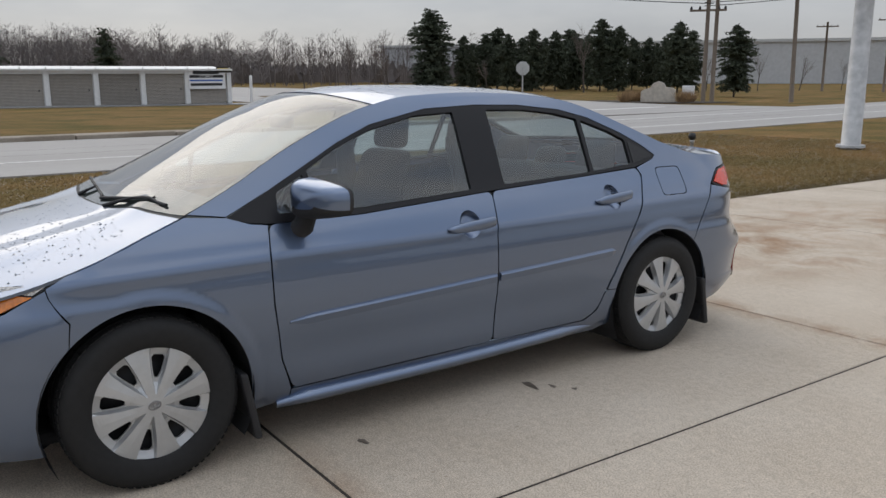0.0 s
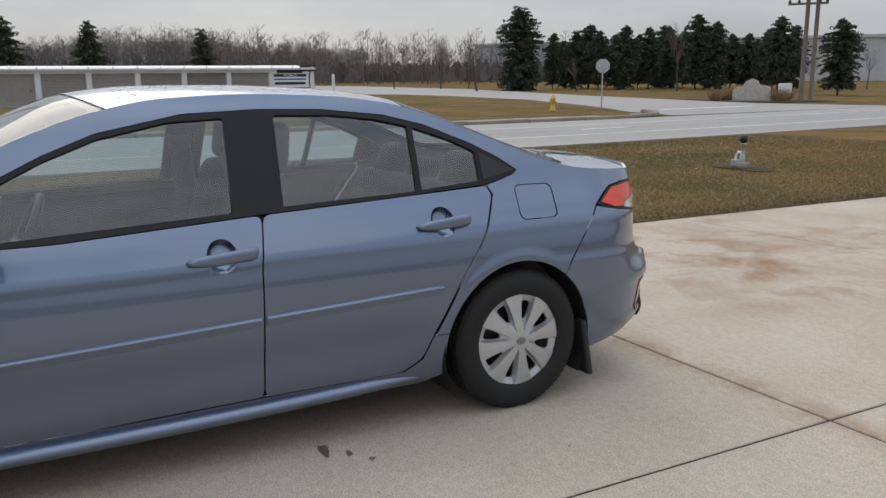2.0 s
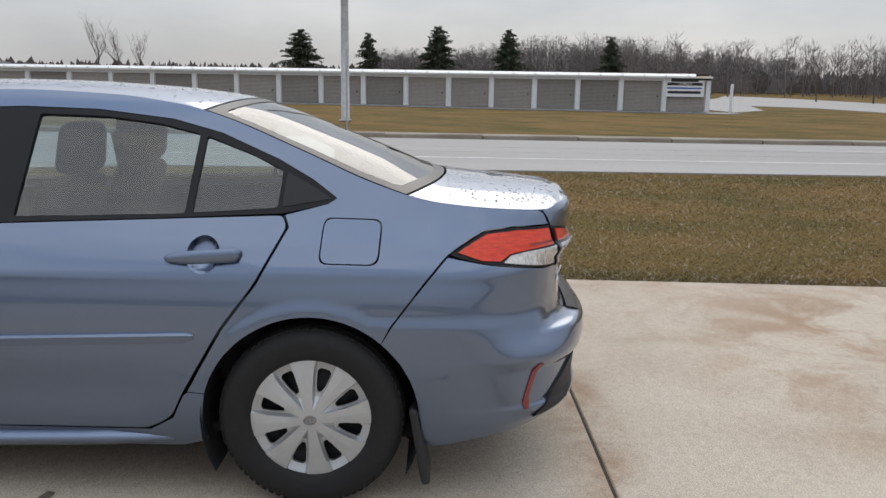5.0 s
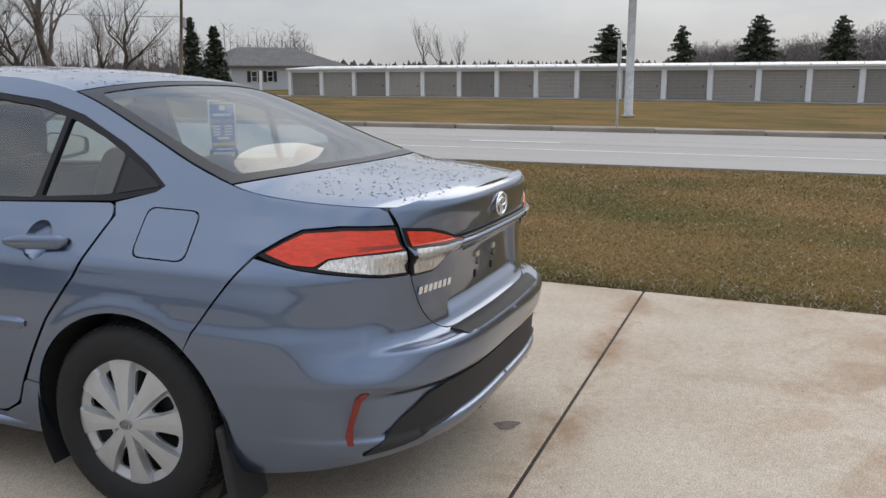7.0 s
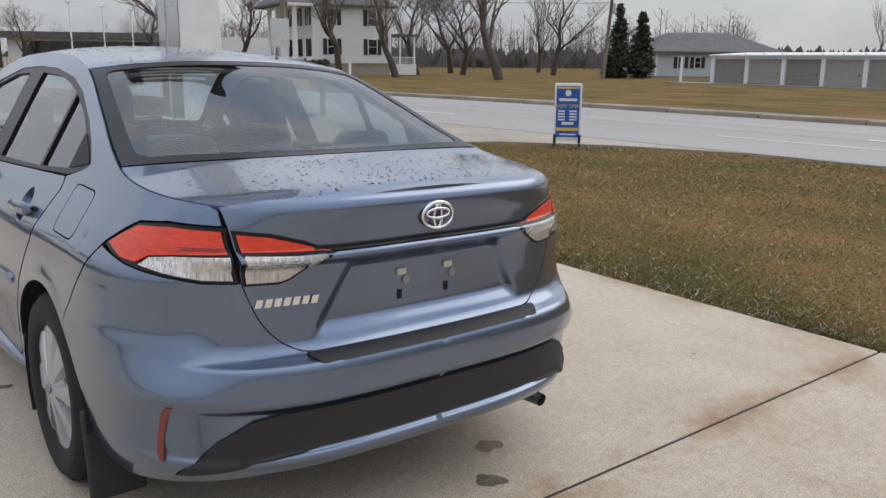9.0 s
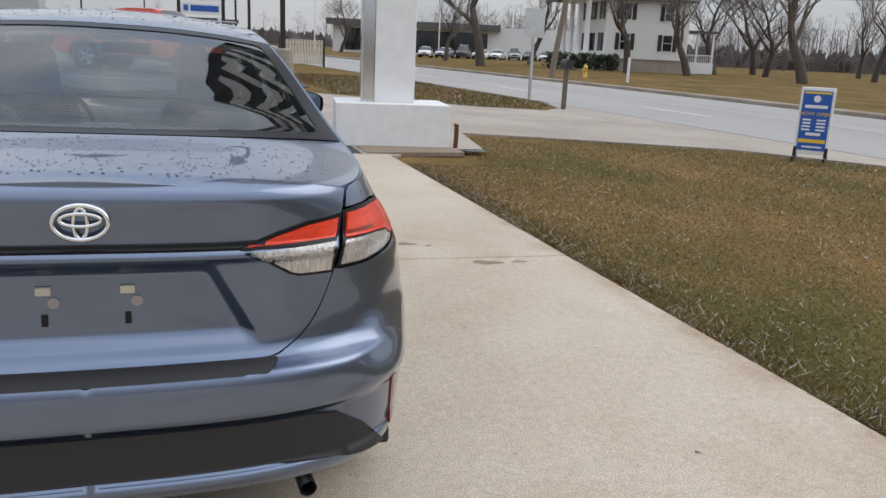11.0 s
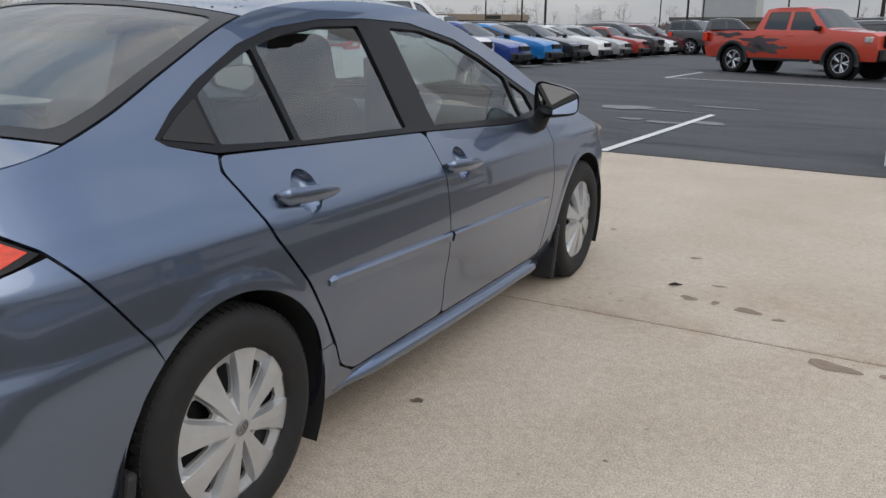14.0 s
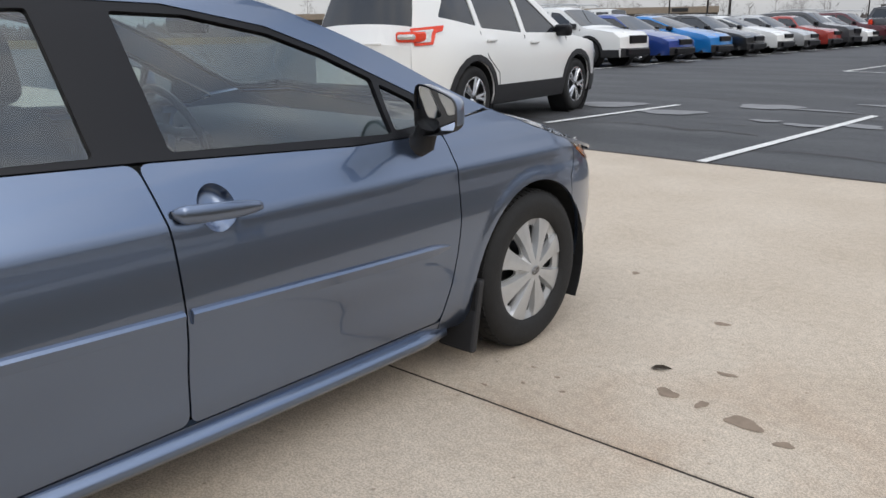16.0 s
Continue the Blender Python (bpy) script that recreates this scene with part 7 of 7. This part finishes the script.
def suv_spec(L=4.55, H=1.70, hood=1.03, clad=0.46):
    f, b = L / 2, -L / 2
    return dict(width=([0.2, 0.4, 0.7, 0.95, 1.1, 1.3, 1.55, 1.72], [0.86, 0.91, 0.925, 0.90, 0.85, 0.77, 0.66, 0.55]), base=0.26, belt=1.08, taper=0.20, wheel=0.36, arch=0.42, axles=(L * 0.295, -L * 0.295), cladding=clad,
                profile=[(f, 0.26, "b"), (f + 0.02, 0.48, "b"), (f, 0.5, "p"), (f - 0.02, 0.78, "p"), (f - 0.2, 0.92, "p"), (f - 1.0, hood, "p"), (f - 1.22, hood + 0.06, "g"), (f - 2.0, H - 0.08, "p"), (f - 2.3, H - 0.01, "p"), (-0.55, H, "p"), (b + 0.55, H - 0.05, "p"), (b + 0.22, H - 0.10, "g"), (b + 0.06, 1.16, "p"), (b, 0.95, "p"), (b - 0.02, 0.55, "b"), (b + 0.08, 0.26, "b")],
                windows=[[(f - 1.40, 1.07), (f - 2.08, H - 0.15), (-0.10, H - 0.11), (-0.08, 1.08)], [(-0.18, 1.08), (-0.20, H - 0.11), (-1.12, H - 0.14), (-1.10, 1.14)], [(-1.19, 1.16), (-1.20, H - 0.15), (b + 0.60, H - 0.20), (b + 0.42, 1.26)]],
                handles=((0.08, 0.96), (-0.95, 1.0)), seams=(((f - 1.25, 1.02), (f - 1.28, 0.5)), ((-0.13, 1.05), (-0.12, 0.45)), ((-1.15, 1.10), (-1.05, 0.8), (-0.82, 0.62), (-0.8, 0.46))), mirror=(f - 1.45, 1.10),
                lamps=(("headlamp", 0.45, 0.82, 0.80, 0.93, f - 0.14, CLEAR_LENS), ("tail_lamp", 0.52, 0.76, 1.00, 1.11, b + 0.02, RED_LENS), ("reversing_lamp", 0.55, 0.74, 1.025, 1.085, b + 0.002, CLEAR_LENS)),
                side_lamps=(("tail_lamp_side", RED_LENS, 0.012, [(b + 0.04, 0.96), (b + 0.03, 1.14), (b + 0.46, 1.17), (b + 0.42, 1.11), (b + 0.32, 1.09), (b + 0.25, 0.97)]), ("side_lens", CLEAR_LENS, 0.020, [(b + 0.06, 0.99), (b + 0.05, 1.11), (b + 0.30, 1.13), (b + 0.26, 1.08), (b + 0.22, 0.995)])), rails=(0.75, b + 0.75, H + 0.03),
                fronts=(("grille", -0.42, 0.42, 0.62, 0.84, f + 0.09, BLACK_TRIM), ("lower_grille", -0.55, 0.55, 0.3, 0.48, f + 0.12, BLACK_TRIM), ("plate_mount", -0.17, 0.17, 0.84, 0.96, b - 0.045, SIGN_BLACK), ("hatch_trim", -0.34, 0.34, 0.97, 1.00, b - 0.045, CAR_WHITE)))


def pickup_spec(L=5.85, H=1.96):
    f, b = L / 2, -L / 2
    return dict(width=([0.3, 0.55, 0.9, 1.15, 1.3, 1.6, 1.95], [0.92, 0.98, 1.0, 0.98, 0.93, 0.82, 0.68]), base=0.48, belt=1.3, wheel=0.42, arch=0.50, axles=(f - 0.98, f - 0.98 - 3.67),
                profile=[(f, 0.48, "b"), (f + 0.04, 0.78, "b"), (f, 0.8, "p"), (f - 0.02, 1.15, "p"), (f - 0.2, 1.24, "p"), (f - 1.35, 1.32, "p"), (f - 1.5, 1.36, "g"), (f - 2.15, H - 0.06, "p"), (f - 2.4, H, "p"), (f - 3.3, H, "p"), (f - 3.68, H - 0.05, "g"), (f - 3.88, 1.34, "p"), (f - 3.9, 1.30, "p"), (b + 0.02, 1.30, "p"), (b, 1.25, "p"), (b - 0.02, 0.75, "b"), (b + 0.1, 0.48, "b")],
                windows=[[(f - 1.72, 1.30), (f - 2.25, H - 0.13), (f - 2.72, H - 0.12), (f - 2.70, 1.31)], [(f - 2.82, 1.31), (f - 2.84, H - 0.12), (f - 3.55, H - 0.13), (f - 3.62, 1.33)]],
                handles=((f - 2.62, 1.16), (f - 3.6, 1.16)), seams=(((f - 1.62, 1.25), (f - 1.62, 0.6)), ((f - 2.76, 1.25), (f - 2.76, 0.55)), ((f - 3.80, 1.30), (f - 3.80, 0.62))), mirror=(f - 1.75, 1.36),
                lamps=(("headlamp", 0.55, 0.94, 0.98, 1.14, f - 0.08, CLEAR_LENS), ("tail_lamp", 0.82, 0.99, 0.95, 1.24, b + 0.05, RED_LENS)),
                fronts=(("grille", -0.66, 0.66, 0.84, 1.20, f + 0.10, BLACK_TRIM), ("bumper", -0.85, 0.85, 0.52, 0.80, f + 0.14, BLACK_PLASTIC), ("skid_plate", -0.5, 0.5, 0.42, 0.54, f + 0.16, SILVER)))


suv = vehicle("white_suv", "white sport utility car with black lower cladding", "car", CAR_WHITE, suv_spec(4.52, 1.69, 1.03, 0.48), stand(-4.356, 7.511, 6.0))
truck = vehicle("orange_pickup", "orange-red pickup truck with dark splash graphics", "pickup truck", CAR_ORANGE, pickup_spec(5.9), stand(-0.2, 25.0, -120))
GRAPHIC = material("dark_splash_graphic", (0.06, 0.045, 0.05), 0.4, coat=0.6)
for i, (y, z, ry, rz) in enumerate(((-0.75, 0.98, 0.55, 0.14), (-0.35, 0.78, 0.5, 0.13), (-0.95, 0.75, 0.4, 0.10), (-1.9, 1.17, 0.5, 0.07))):
    vs = []
    for k in range(18):
        a = 2 * math.pi * k / 18
        q = 1 + 0.35 * math.sin(5 * a + i) + 0.2 * math.sin(3 * a)
        vs.append((1.006 if z > 0.85 else 1.0, y + ry * q * math.cos(a), z + rz * q * math.sin(a)))
    mesh_object("splash_graphic", vs, [tuple(range(18))], GRAPHIC, truck, "dark splash graphic")
bar("bed_rail", (-0.95, -2.8, 1.30), (0.95, -0.98, 1.335), BLACK_PLASTIC, truck, 0.01)
for s in (-1, 1):
    bar("side_step", (s * 0.98 - 0.08, -0.95, 0.42), (s * 0.98 + 0.08, 1.0, 0.50), BLACK_PLASTIC, truck, 0.02)

def flare(ob, x, y, z, r, thick):
    for s in (-1, 1):
        v, f = tube([(s * x, y + r * math.cos(t), z + r * math.sin(t)) for t in np.linspace(-0.15, math.pi + 0.15, 20)], thick, 8)
        mesh_object("arch_flare", v, f, BLACK_PLASTIC, ob, "black wheel arch flare", smooth=True)


for y in (2.95 - 0.98, 2.95 - 4.65):
    flare(truck, 0.97, y, 0.42, 0.53, 0.065)
ROW = [("white", CAR_WHITE, "suv"), ("royal blue", CAR_BLUE, "sedan"), ("bright blue", CAR_BRIGHT, "coupe"), ("black", CAR_BLACK, "sedan"), ("white", CAR_WHITE, "coupe"), ("silver", CAR_SILVER, "sedan"), ("red", CAR_RED, "small"), ("dark grey", CAR_GREY, "suv"), ("white", CAR_WHITE, "sedan"), ("maroon", CAR_MAROON, "suv"), ("dark grey", CAR_GREY, "pickup"), ("black", CAR_BLACK, "pickup")]
KIND = {"suv": (lambda: suv_spec(4.6, 1.62), 2.3, "crossover"), "sedan": (lambda: sedan_spec(4.65, 1.42), 2.32, "sedan"), "coupe": (lambda: sedan_spec(4.85, 1.39, 0.92, 0.66, BLACK_TRIM, True), 2.42, "coupe"), "small": (lambda: sedan_spec(3.9, 1.40, 0.92, 0.70), 1.95, "hatchback"), "pickup": (lambda: pickup_spec(5.7, 1.92), 2.85, "pickup")}
for i, (tone, coat, kind) in enumerate(ROW):
    make, half, word = KIND[kind]
    y = 20.3 + 2.9 * i + (1.0 if i > 9 else 0)
    x = -8.6 + 0.02 * (y - 20) - half + (2.0 if i > 9 else 0)
    vehicle("parked_car", f"{tone} {word} parked in a row on asphalt", "car", coat, make(), stand(x, y, -90 - (14 if i > 9 else 4)), "parked row")
for i, (tone, coat, kind) in enumerate([("black", CAR_BLACK, "pickup"), ("dark grey", CAR_GREY, "pickup"), ("white", CAR_WHITE, "pickup"), ("dark grey", CAR_GREY, "suv"), ("silver", CAR_SILVER, "suv"), ("black", CAR_BLACK, "suv")]):
    make, half, word = KIND[kind]
    y = 27 + 5.2 * i
    vehicle("parked_car", f"{tone} {word} parked in the row behind", "car", coat, make(), stand(-19.5, y, 90), "back row")
vehicle("parked_car", "dark crossover parked behind the orange pickup", "car", CAR_GREY, suv_spec(4.6, 1.7), stand(2.2, 29.5, -86), "cars by the pickup")
vehicle("parked_car", "dark pickup parked beyond the orange pickup", "car", CAR_GREY, pickup_spec(), stand(-6.2, 47, -84), "cars by the pickup")
rr = random.Random(8)
for i in range(9):
    x, y = 32 + 3.4 * i, 108 + 1.6 * i
    coat, tone = ((CAR_WHITE, "white"), (CAR_WHITE, "white"), (CAR_SILVER, "silver"), (CAR_GREY, "dark grey"))[i % 4]
    vehicle("parked_car", f"{tone} car in a distant dealer row", "car", coat, suv_spec(4.7, 1.9) if i % 3 == 0 else sedan_spec(), stand(x, y, 150 + rr.uniform(-8, 8)), "distant dealer row")

# ---- trees ----
BARK = material("grey_brown_bark", (0.095, 0.078, 0.065), 0.95, vary=0.25, scale=6, bump=0.4, bump_scale=20, stretch=(4, 4, 0.6))
HAZE_TWIG = material("grey_distant_twigs", (0.155, 0.135, 0.130), 0.95, vary=0.2, scale=0.3)
TWIG = material("bare_twigs", (0.17, 0.14, 0.125), 0.95, vary=0.2, scale=1.0)


def bare_tree(seed, h, spread=0.5, trunk_r=0.22, depth=5, upright=0.35):
    """Trunk and limbs, then the finer branches, as two meshes' data for a tree h high."""
    r = random.Random(seed)
    trunk, twigs = [], []

    def grow(p, d, length, rad, lev):
        n = 3
        pts, radii = [p], [rad]
        for k in range(n):
            d = (d + Vector((r.gauss(0, 0.13), r.gauss(0, 0.13), r.gauss(0.02, 0.08)))).normalized()
            p = p + d * length / n
            pts.append(p)
            radii.append(rad * (1 - 0.38 * (k + 1) / n))
        (trunk if lev < 2 else twigs).append(tube(pts, radii, 7 if lev == 0 else 4 if lev < 3 else 3, False))
        if lev >= depth:
            return
        for _ in range(r.choice((2, 3, 3)) if lev < 3 else r.choice((3, 4))):
            k = r.choice((1, 2, 3, 3)) if lev else r.choice((2, 3, 3))
            a = r.uniform(0, 6.283)
            out = Vector((math.cos(a), math.sin(a), 0))
            nd = (d * upright + out * spread * r.uniform(0.7, 1.2) + Vector((0, 0, 0.35))).normalized()
            grow(pts[k], nd, length * r.uniform(0.58, 0.78), radii[k] * 0.62, lev + 1)
        if lev < 3:
            grow(pts[-1], (d + Vector((r.gauss(0, 0.12), r.gauss(0, 0.12), 0.15))).normalized(), length * 0.75, radii[-1] * 0.9, lev + 1)
    grow(Vector((0, 0, -0.1)), Vector((0, 0, 1)), h * 0.30, trunk_r, 0)
    top = max(v.z for vs, _ in trunk + twigs for v in vs)
    k = h / top
    a, b = joined(trunk), joined(twigs)
    return ([v * k for v in a[0]], a[1]), ([v * k for v in b[0]], b[1])


def tree_thing(data, m, label, group):
    t = root("bare_tree", m, label, "tree", group)
    mesh_object("trunk", *data[0], BARK, t, smooth=True)
    mesh_object("crown", *data[1], TWIG, t)
    return t


def conifer(seed, h, width, ragged=0.35, base=0.08, point=1.0, whorls=26):
    """A trunk, and boughs of many small needle clumps."""
    r = random.Random(seed)
    trunk = tube([(0, 0, -0.1), (0.02, 0, h * 0.5), (0, 0, h * 0.97)], [0.018 * h, 0.012 * h, 0.002 * h], 7)
    vs, fs = [], []
    for i in range(whorls):
        t = (i + r.random()) / whorls
        z = h * (base + (1 - base) * t)
        reach = width * (1 - t) ** (0.75 * point) * (0.55 + 0.45 * min(1, t * 6)) + 0.12
        if point < 0.6:
            reach = width * 0.92 * math.sin(math.pi * (0.16 + 0.80 * t)) ** 0.6 * (1 + 0.16 * math.sin(9 * t + seed))
        for j in range(int(7 + 5 * (1 - t))):
            a = r.uniform(0, 6.283)
            zj = z + r.gauss(0, 0.03 * h)
            long = reach * r.uniform(1 - ragged * 0.7, 1.04)
            n = max(3, int(long / 0.22))
            for k in range(n):
                s = (k + 0.6) / n
                droop = -0.18 * long * s * s + 0.20 * long * s * (t > 0.5)
                c = Vector((math.cos(a) * long * s, math.sin(a) * long * s, zj + droop))
                size = (0.30 + 0.05 * h / 10) * r.uniform(0.7, 1.25) * (1.1 - 0.45 * s)
                for _ in range(6):
                    q = len(vs)
                    for _ in range(3):
                        vs.append(c + Vector((r.gauss(0, 0.55), r.gauss(0, 0.55), r.gauss(0, 0.42))) * size)
                    fs.append((q, q + 1, q + 2))
    return trunk, (vs, fs)


def conifer_thing(data, m, label, group):
    t = root("pine_tree", m, label, "tree", group)
    mesh_object("trunk", *data[0], BARK, t)
    mesh_object("crown", *data[1], PINE_LEAF, t)
    return t


PINES = [conifer_thing(conifer(1, 9.2, 3.2, 0.3, 0.02, 0.58, 36), stand(80.0, -55.2), "tall dense dark pine on the far lawn", "far pines"),
         conifer_thing(conifer(2, 8.0, 3.3, 0.45, 0.10, 0.42, 24), stand(85.9, -70.2, 30), "ragged dark pine in a row on the far lawn", "far pines"),
         conifer_thing(conifer(3, 8.0, 3.5, 0.5, 0.08, 0.36, 22), stand(82.3, -80.1, 80), "ragged dark pine in a row on the far lawn", "far pines"),
         conifer_thing(conifer(4, 7.65, 2.9, 0.45, 0.06, 0.55, 24), stand(99.3, -1.0, 10), "broad dark pine behind the storage units", "far pines")]


def scaled(ob, x, y, turn, k, wide=1.0):
    c = copy_thing(ob, stand(x, y, turn))
    c.scale = (k * wide, k * wide, k)
    return c


for i, (x, y, k, w) in enumerate(((83.1, -62.3, 0.84, 0.62), (83.0, -65.7, 0.89, 0.65), (78.0, -65.5, 0.85, 0.65), (75.2, -67.2, 0.92, 0.70), (75.5, -71.3, 0.90, 0.70), (76.6, -76.0, 0.89, 0.70), (69.5, -73.2, 1.05, 0.75), (67.2, -74.0, 0.94, 0.70), (68.6, -80.8, 0.80, 0.70), (64.5, -79.0, 0.80, 0.60), (56.3, -71.6, 0.92, 0.75), (58.3, -76.4, 0.84, 0.60), (42.9, -63.0, 0.77, 0.85), (88.6, -68.1, 0.77, 0.70), (85.9, -70.1, 0.79, 0.70), (84.4, -73.4, 0.85, 0.70), (83.1, -76.3, 0.85, 0.70), (80.3, -77.9, 0.82, 0.70), (78.4, -79.9, 0.89, 0.70), (75.4, -81.4, 0.86, 0.70), (72.7, -82.5, 0.82, 0.70), (71.7, -86.1, 0.75, 0.60), (67.7, -84.3, 0.84, 0.60))):
    scaled(PINES[1 + i % 2], x, y, 47 * i, k, w)
for i, (x, y, k, w) in enumerate(((94.5, -9.2, 0.94, 0.85), (92.8, -20.8, 0.87, 0.78), (110.1, 8.5, 0.95, 0.80), (94.7, 15.0, 0.88, 1.2))):
    scaled(PINES[3], x, y, 63 * i, k, w)
SPRUCE = conifer_thing(conifer(6, 6.7, 1.45, 0.25, 0.02, 0.9, 28), stand(64.4, 49.9), "narrow dark spruce beside the blue house", "spruces")
scaled(SPRUCE, 66.3, 48.6, 70, 0.90, 1.25)
scaled(SPRUCE, 62.5, 49.5, 130, 0.32, 2.0)

BARES = [tree_thing(bare_tree(21, 7.2, 0.55, 0.13, 5, 0.5), stand(78.7, -48.5), "bare vase-shaped young tree on the far lawn", "bare trees"),
         tree_thing(bare_tree(22, 8.0, 0.45, 0.11, 5, 0.7), stand(65.8, -66.8), "slender bare tree on the far lawn", "bare trees"),
         tree_thing(bare_tree(25, 15.0, 0.75, 0.42, 6, 0.45), stand(47.9, 49.3), "large bare tree with spreading limbs", "large bare trees"),
         tree_thing(bare_tree(29, 13.0, 0.7, 0.34, 6, 0.5), stand(39.7, 62.1), "large bare tree before the white house", "large bare trees")]
for i, (x, y, k) in enumerate(((71.5, -57.2, 0.55), (94.5, -52.3, 0.95), (56.0, -94.5, 0.62), (52.9, -98.7, 0.5), (53.0, -103.7, 0.55), (116.9, 48.0, 1.35), (118.1, 45.0, 1.2), (119.1, 42.4, 1.05), (62, -84, 0.6), (57.5, -88, 0.65), (47, -100, 0.55), (100, -48, 0.8), (97, -58, 0.75), (70, -76, 0.6))):
    scaled(BARES[i % 2], x, y, 71 * i, k)
for i, (x, y, k) in enumerate(((45.2, 60.9, 0.85), (69.0, 63.0, 0.95), (59.9, 68.4, 0.8), (31.2, 88.3, 0.75), (41.1, 86.5, 0.85), (27.1, 66.1, 1.25), (55.0, 70.5, 0.9), (83.0, 79.2, 0.9), (66, 78, 0.9), (52, 92, 0.85), (27, 128, 0.7))):
    scaled(BARES[2 + i % 2], x, y, 53 * i + 20, k)

# far bare woods all round, as one mass
rw = random.Random(77)
bits = []


def wood_tree(x, y, h):
    z = level(x, y)
    w = 0.06 + 0.007 * h
    top = Vector((x + rw.gauss(0, 0.4), y + rw.gauss(0, 0.4), z + h))
    foot = Vector((x, y, z))
    bits.append(tube([foot, foot.lerp(top, 0.5) + Vector((rw.gauss(0, 0.2), rw.gauss(0, 0.2), 0)), top], [w, w * 0.6, 0.02], 3, False))
    # limbs, then a haze of fine twigs round a rounded crown
    for _ in range(6):
        p = foot.lerp(top, rw.uniform(0.25, 0.8))
        a, l = rw.uniform(0, 6.283), h * rw.uniform(0.15, 0.26)
        bits.append(tube([p, p + Vector((math.cos(a) * l * 0.7, math.sin(a) * l * 0.7, l * rw.uniform(0.5, 1.0)))], [w * 0.4, 0.02], 3, False))
    for _ in range(95):
        a, t = rw.uniform(0, 6.283), rw.uniform(0.22, 1.02)
        reach = h * 0.27 * math.sin(math.pi * min(max((t - 0.1) / 0.98, 0.03), 0.97)) ** 0.7 * rw.random() ** 0.4
        c = foot.lerp(top, t) + Vector((math.cos(a) * reach, math.sin(a) * reach, 0))
        d = Vector((math.cos(a) * 0.5 + rw.gauss(0, 0.4), math.sin(a) * 0.5 + rw.gauss(0, 0.4), 0.7 + rw.gauss(0, 0.3))) * rw.uniform(0.35, 0.8)
        side = d.orthogonal().normalized() * rw.uniform(0.02, 0.045)
        bits.append(([c - d - side, c - d + side, c + d], [(0, 1, 2)]))


# thick wood behind the storage units, thin rows by the side street, woods behind the houses, a low line round the rest
for _ in range(760):
    y = rw.uniform(-84, 16)
    wood_tree(rw.uniform(185, 240), y, rw.uniform(0.7, 1.0) * (8.5 + 4.5 * math.exp(-((y + 34) / 26) ** 2)))
for _ in range(190):
    y = rw.uniform(-125, -30)
    wood_tree(rw.uniform(125, 190), y, rw.uniform(6.5, 10.5))
for _ in range(380):
    a = rw.uniform(radians(30), radians(72))
    d = rw.uniform(150, 230)
    wood_tree(d * math.sin(radians(90) - a), d * math.sin(a), rw.uniform(6.5, 11))
for _ in range(300):
    a = rw.uniform(radians(72), radians(330))
    d = rw.uniform(240, 330)
    wood_tree(d * math.cos(a), d * math.sin(a), rw.uniform(7, 12))
v, f = joined(bits)
tagged(mesh_object("far_woods", v, f, HAZE_TWIG), "bare grey-brown woods along the horizon", "woods", kind="stuff")
# brush below the woods, so that the line is closed
vs, fs = [], []
for _ in range(9000):
    a = rw.uniform(0, 6.283)
    d = rw.uniform(250, 330) if not (radians(-55) < (a if a < 3.2 else a - 6.283) < radians(65)) else rw.uniform(185, 250)
    x, y = d * math.cos(a), d * math.sin(a)
    h, w = rw.uniform(1.5, 5.0), rw.uniform(1.0, 3.5)
    k = len(vs)
    vs += [(x - w * math.sin(a), y + w * math.cos(a), -0.3), (x + w * math.sin(a), y - w * math.cos(a), -0.3), (x + rw.gauss(0, 1), y + rw.gauss(0, 1), h)]
    fs.append((k, k + 1, k + 2))
tagged(mesh_object("far_brush", vs, fs, HAZE_TWIG), "grey-brown brush below the far woods", "brush", kind="stuff")
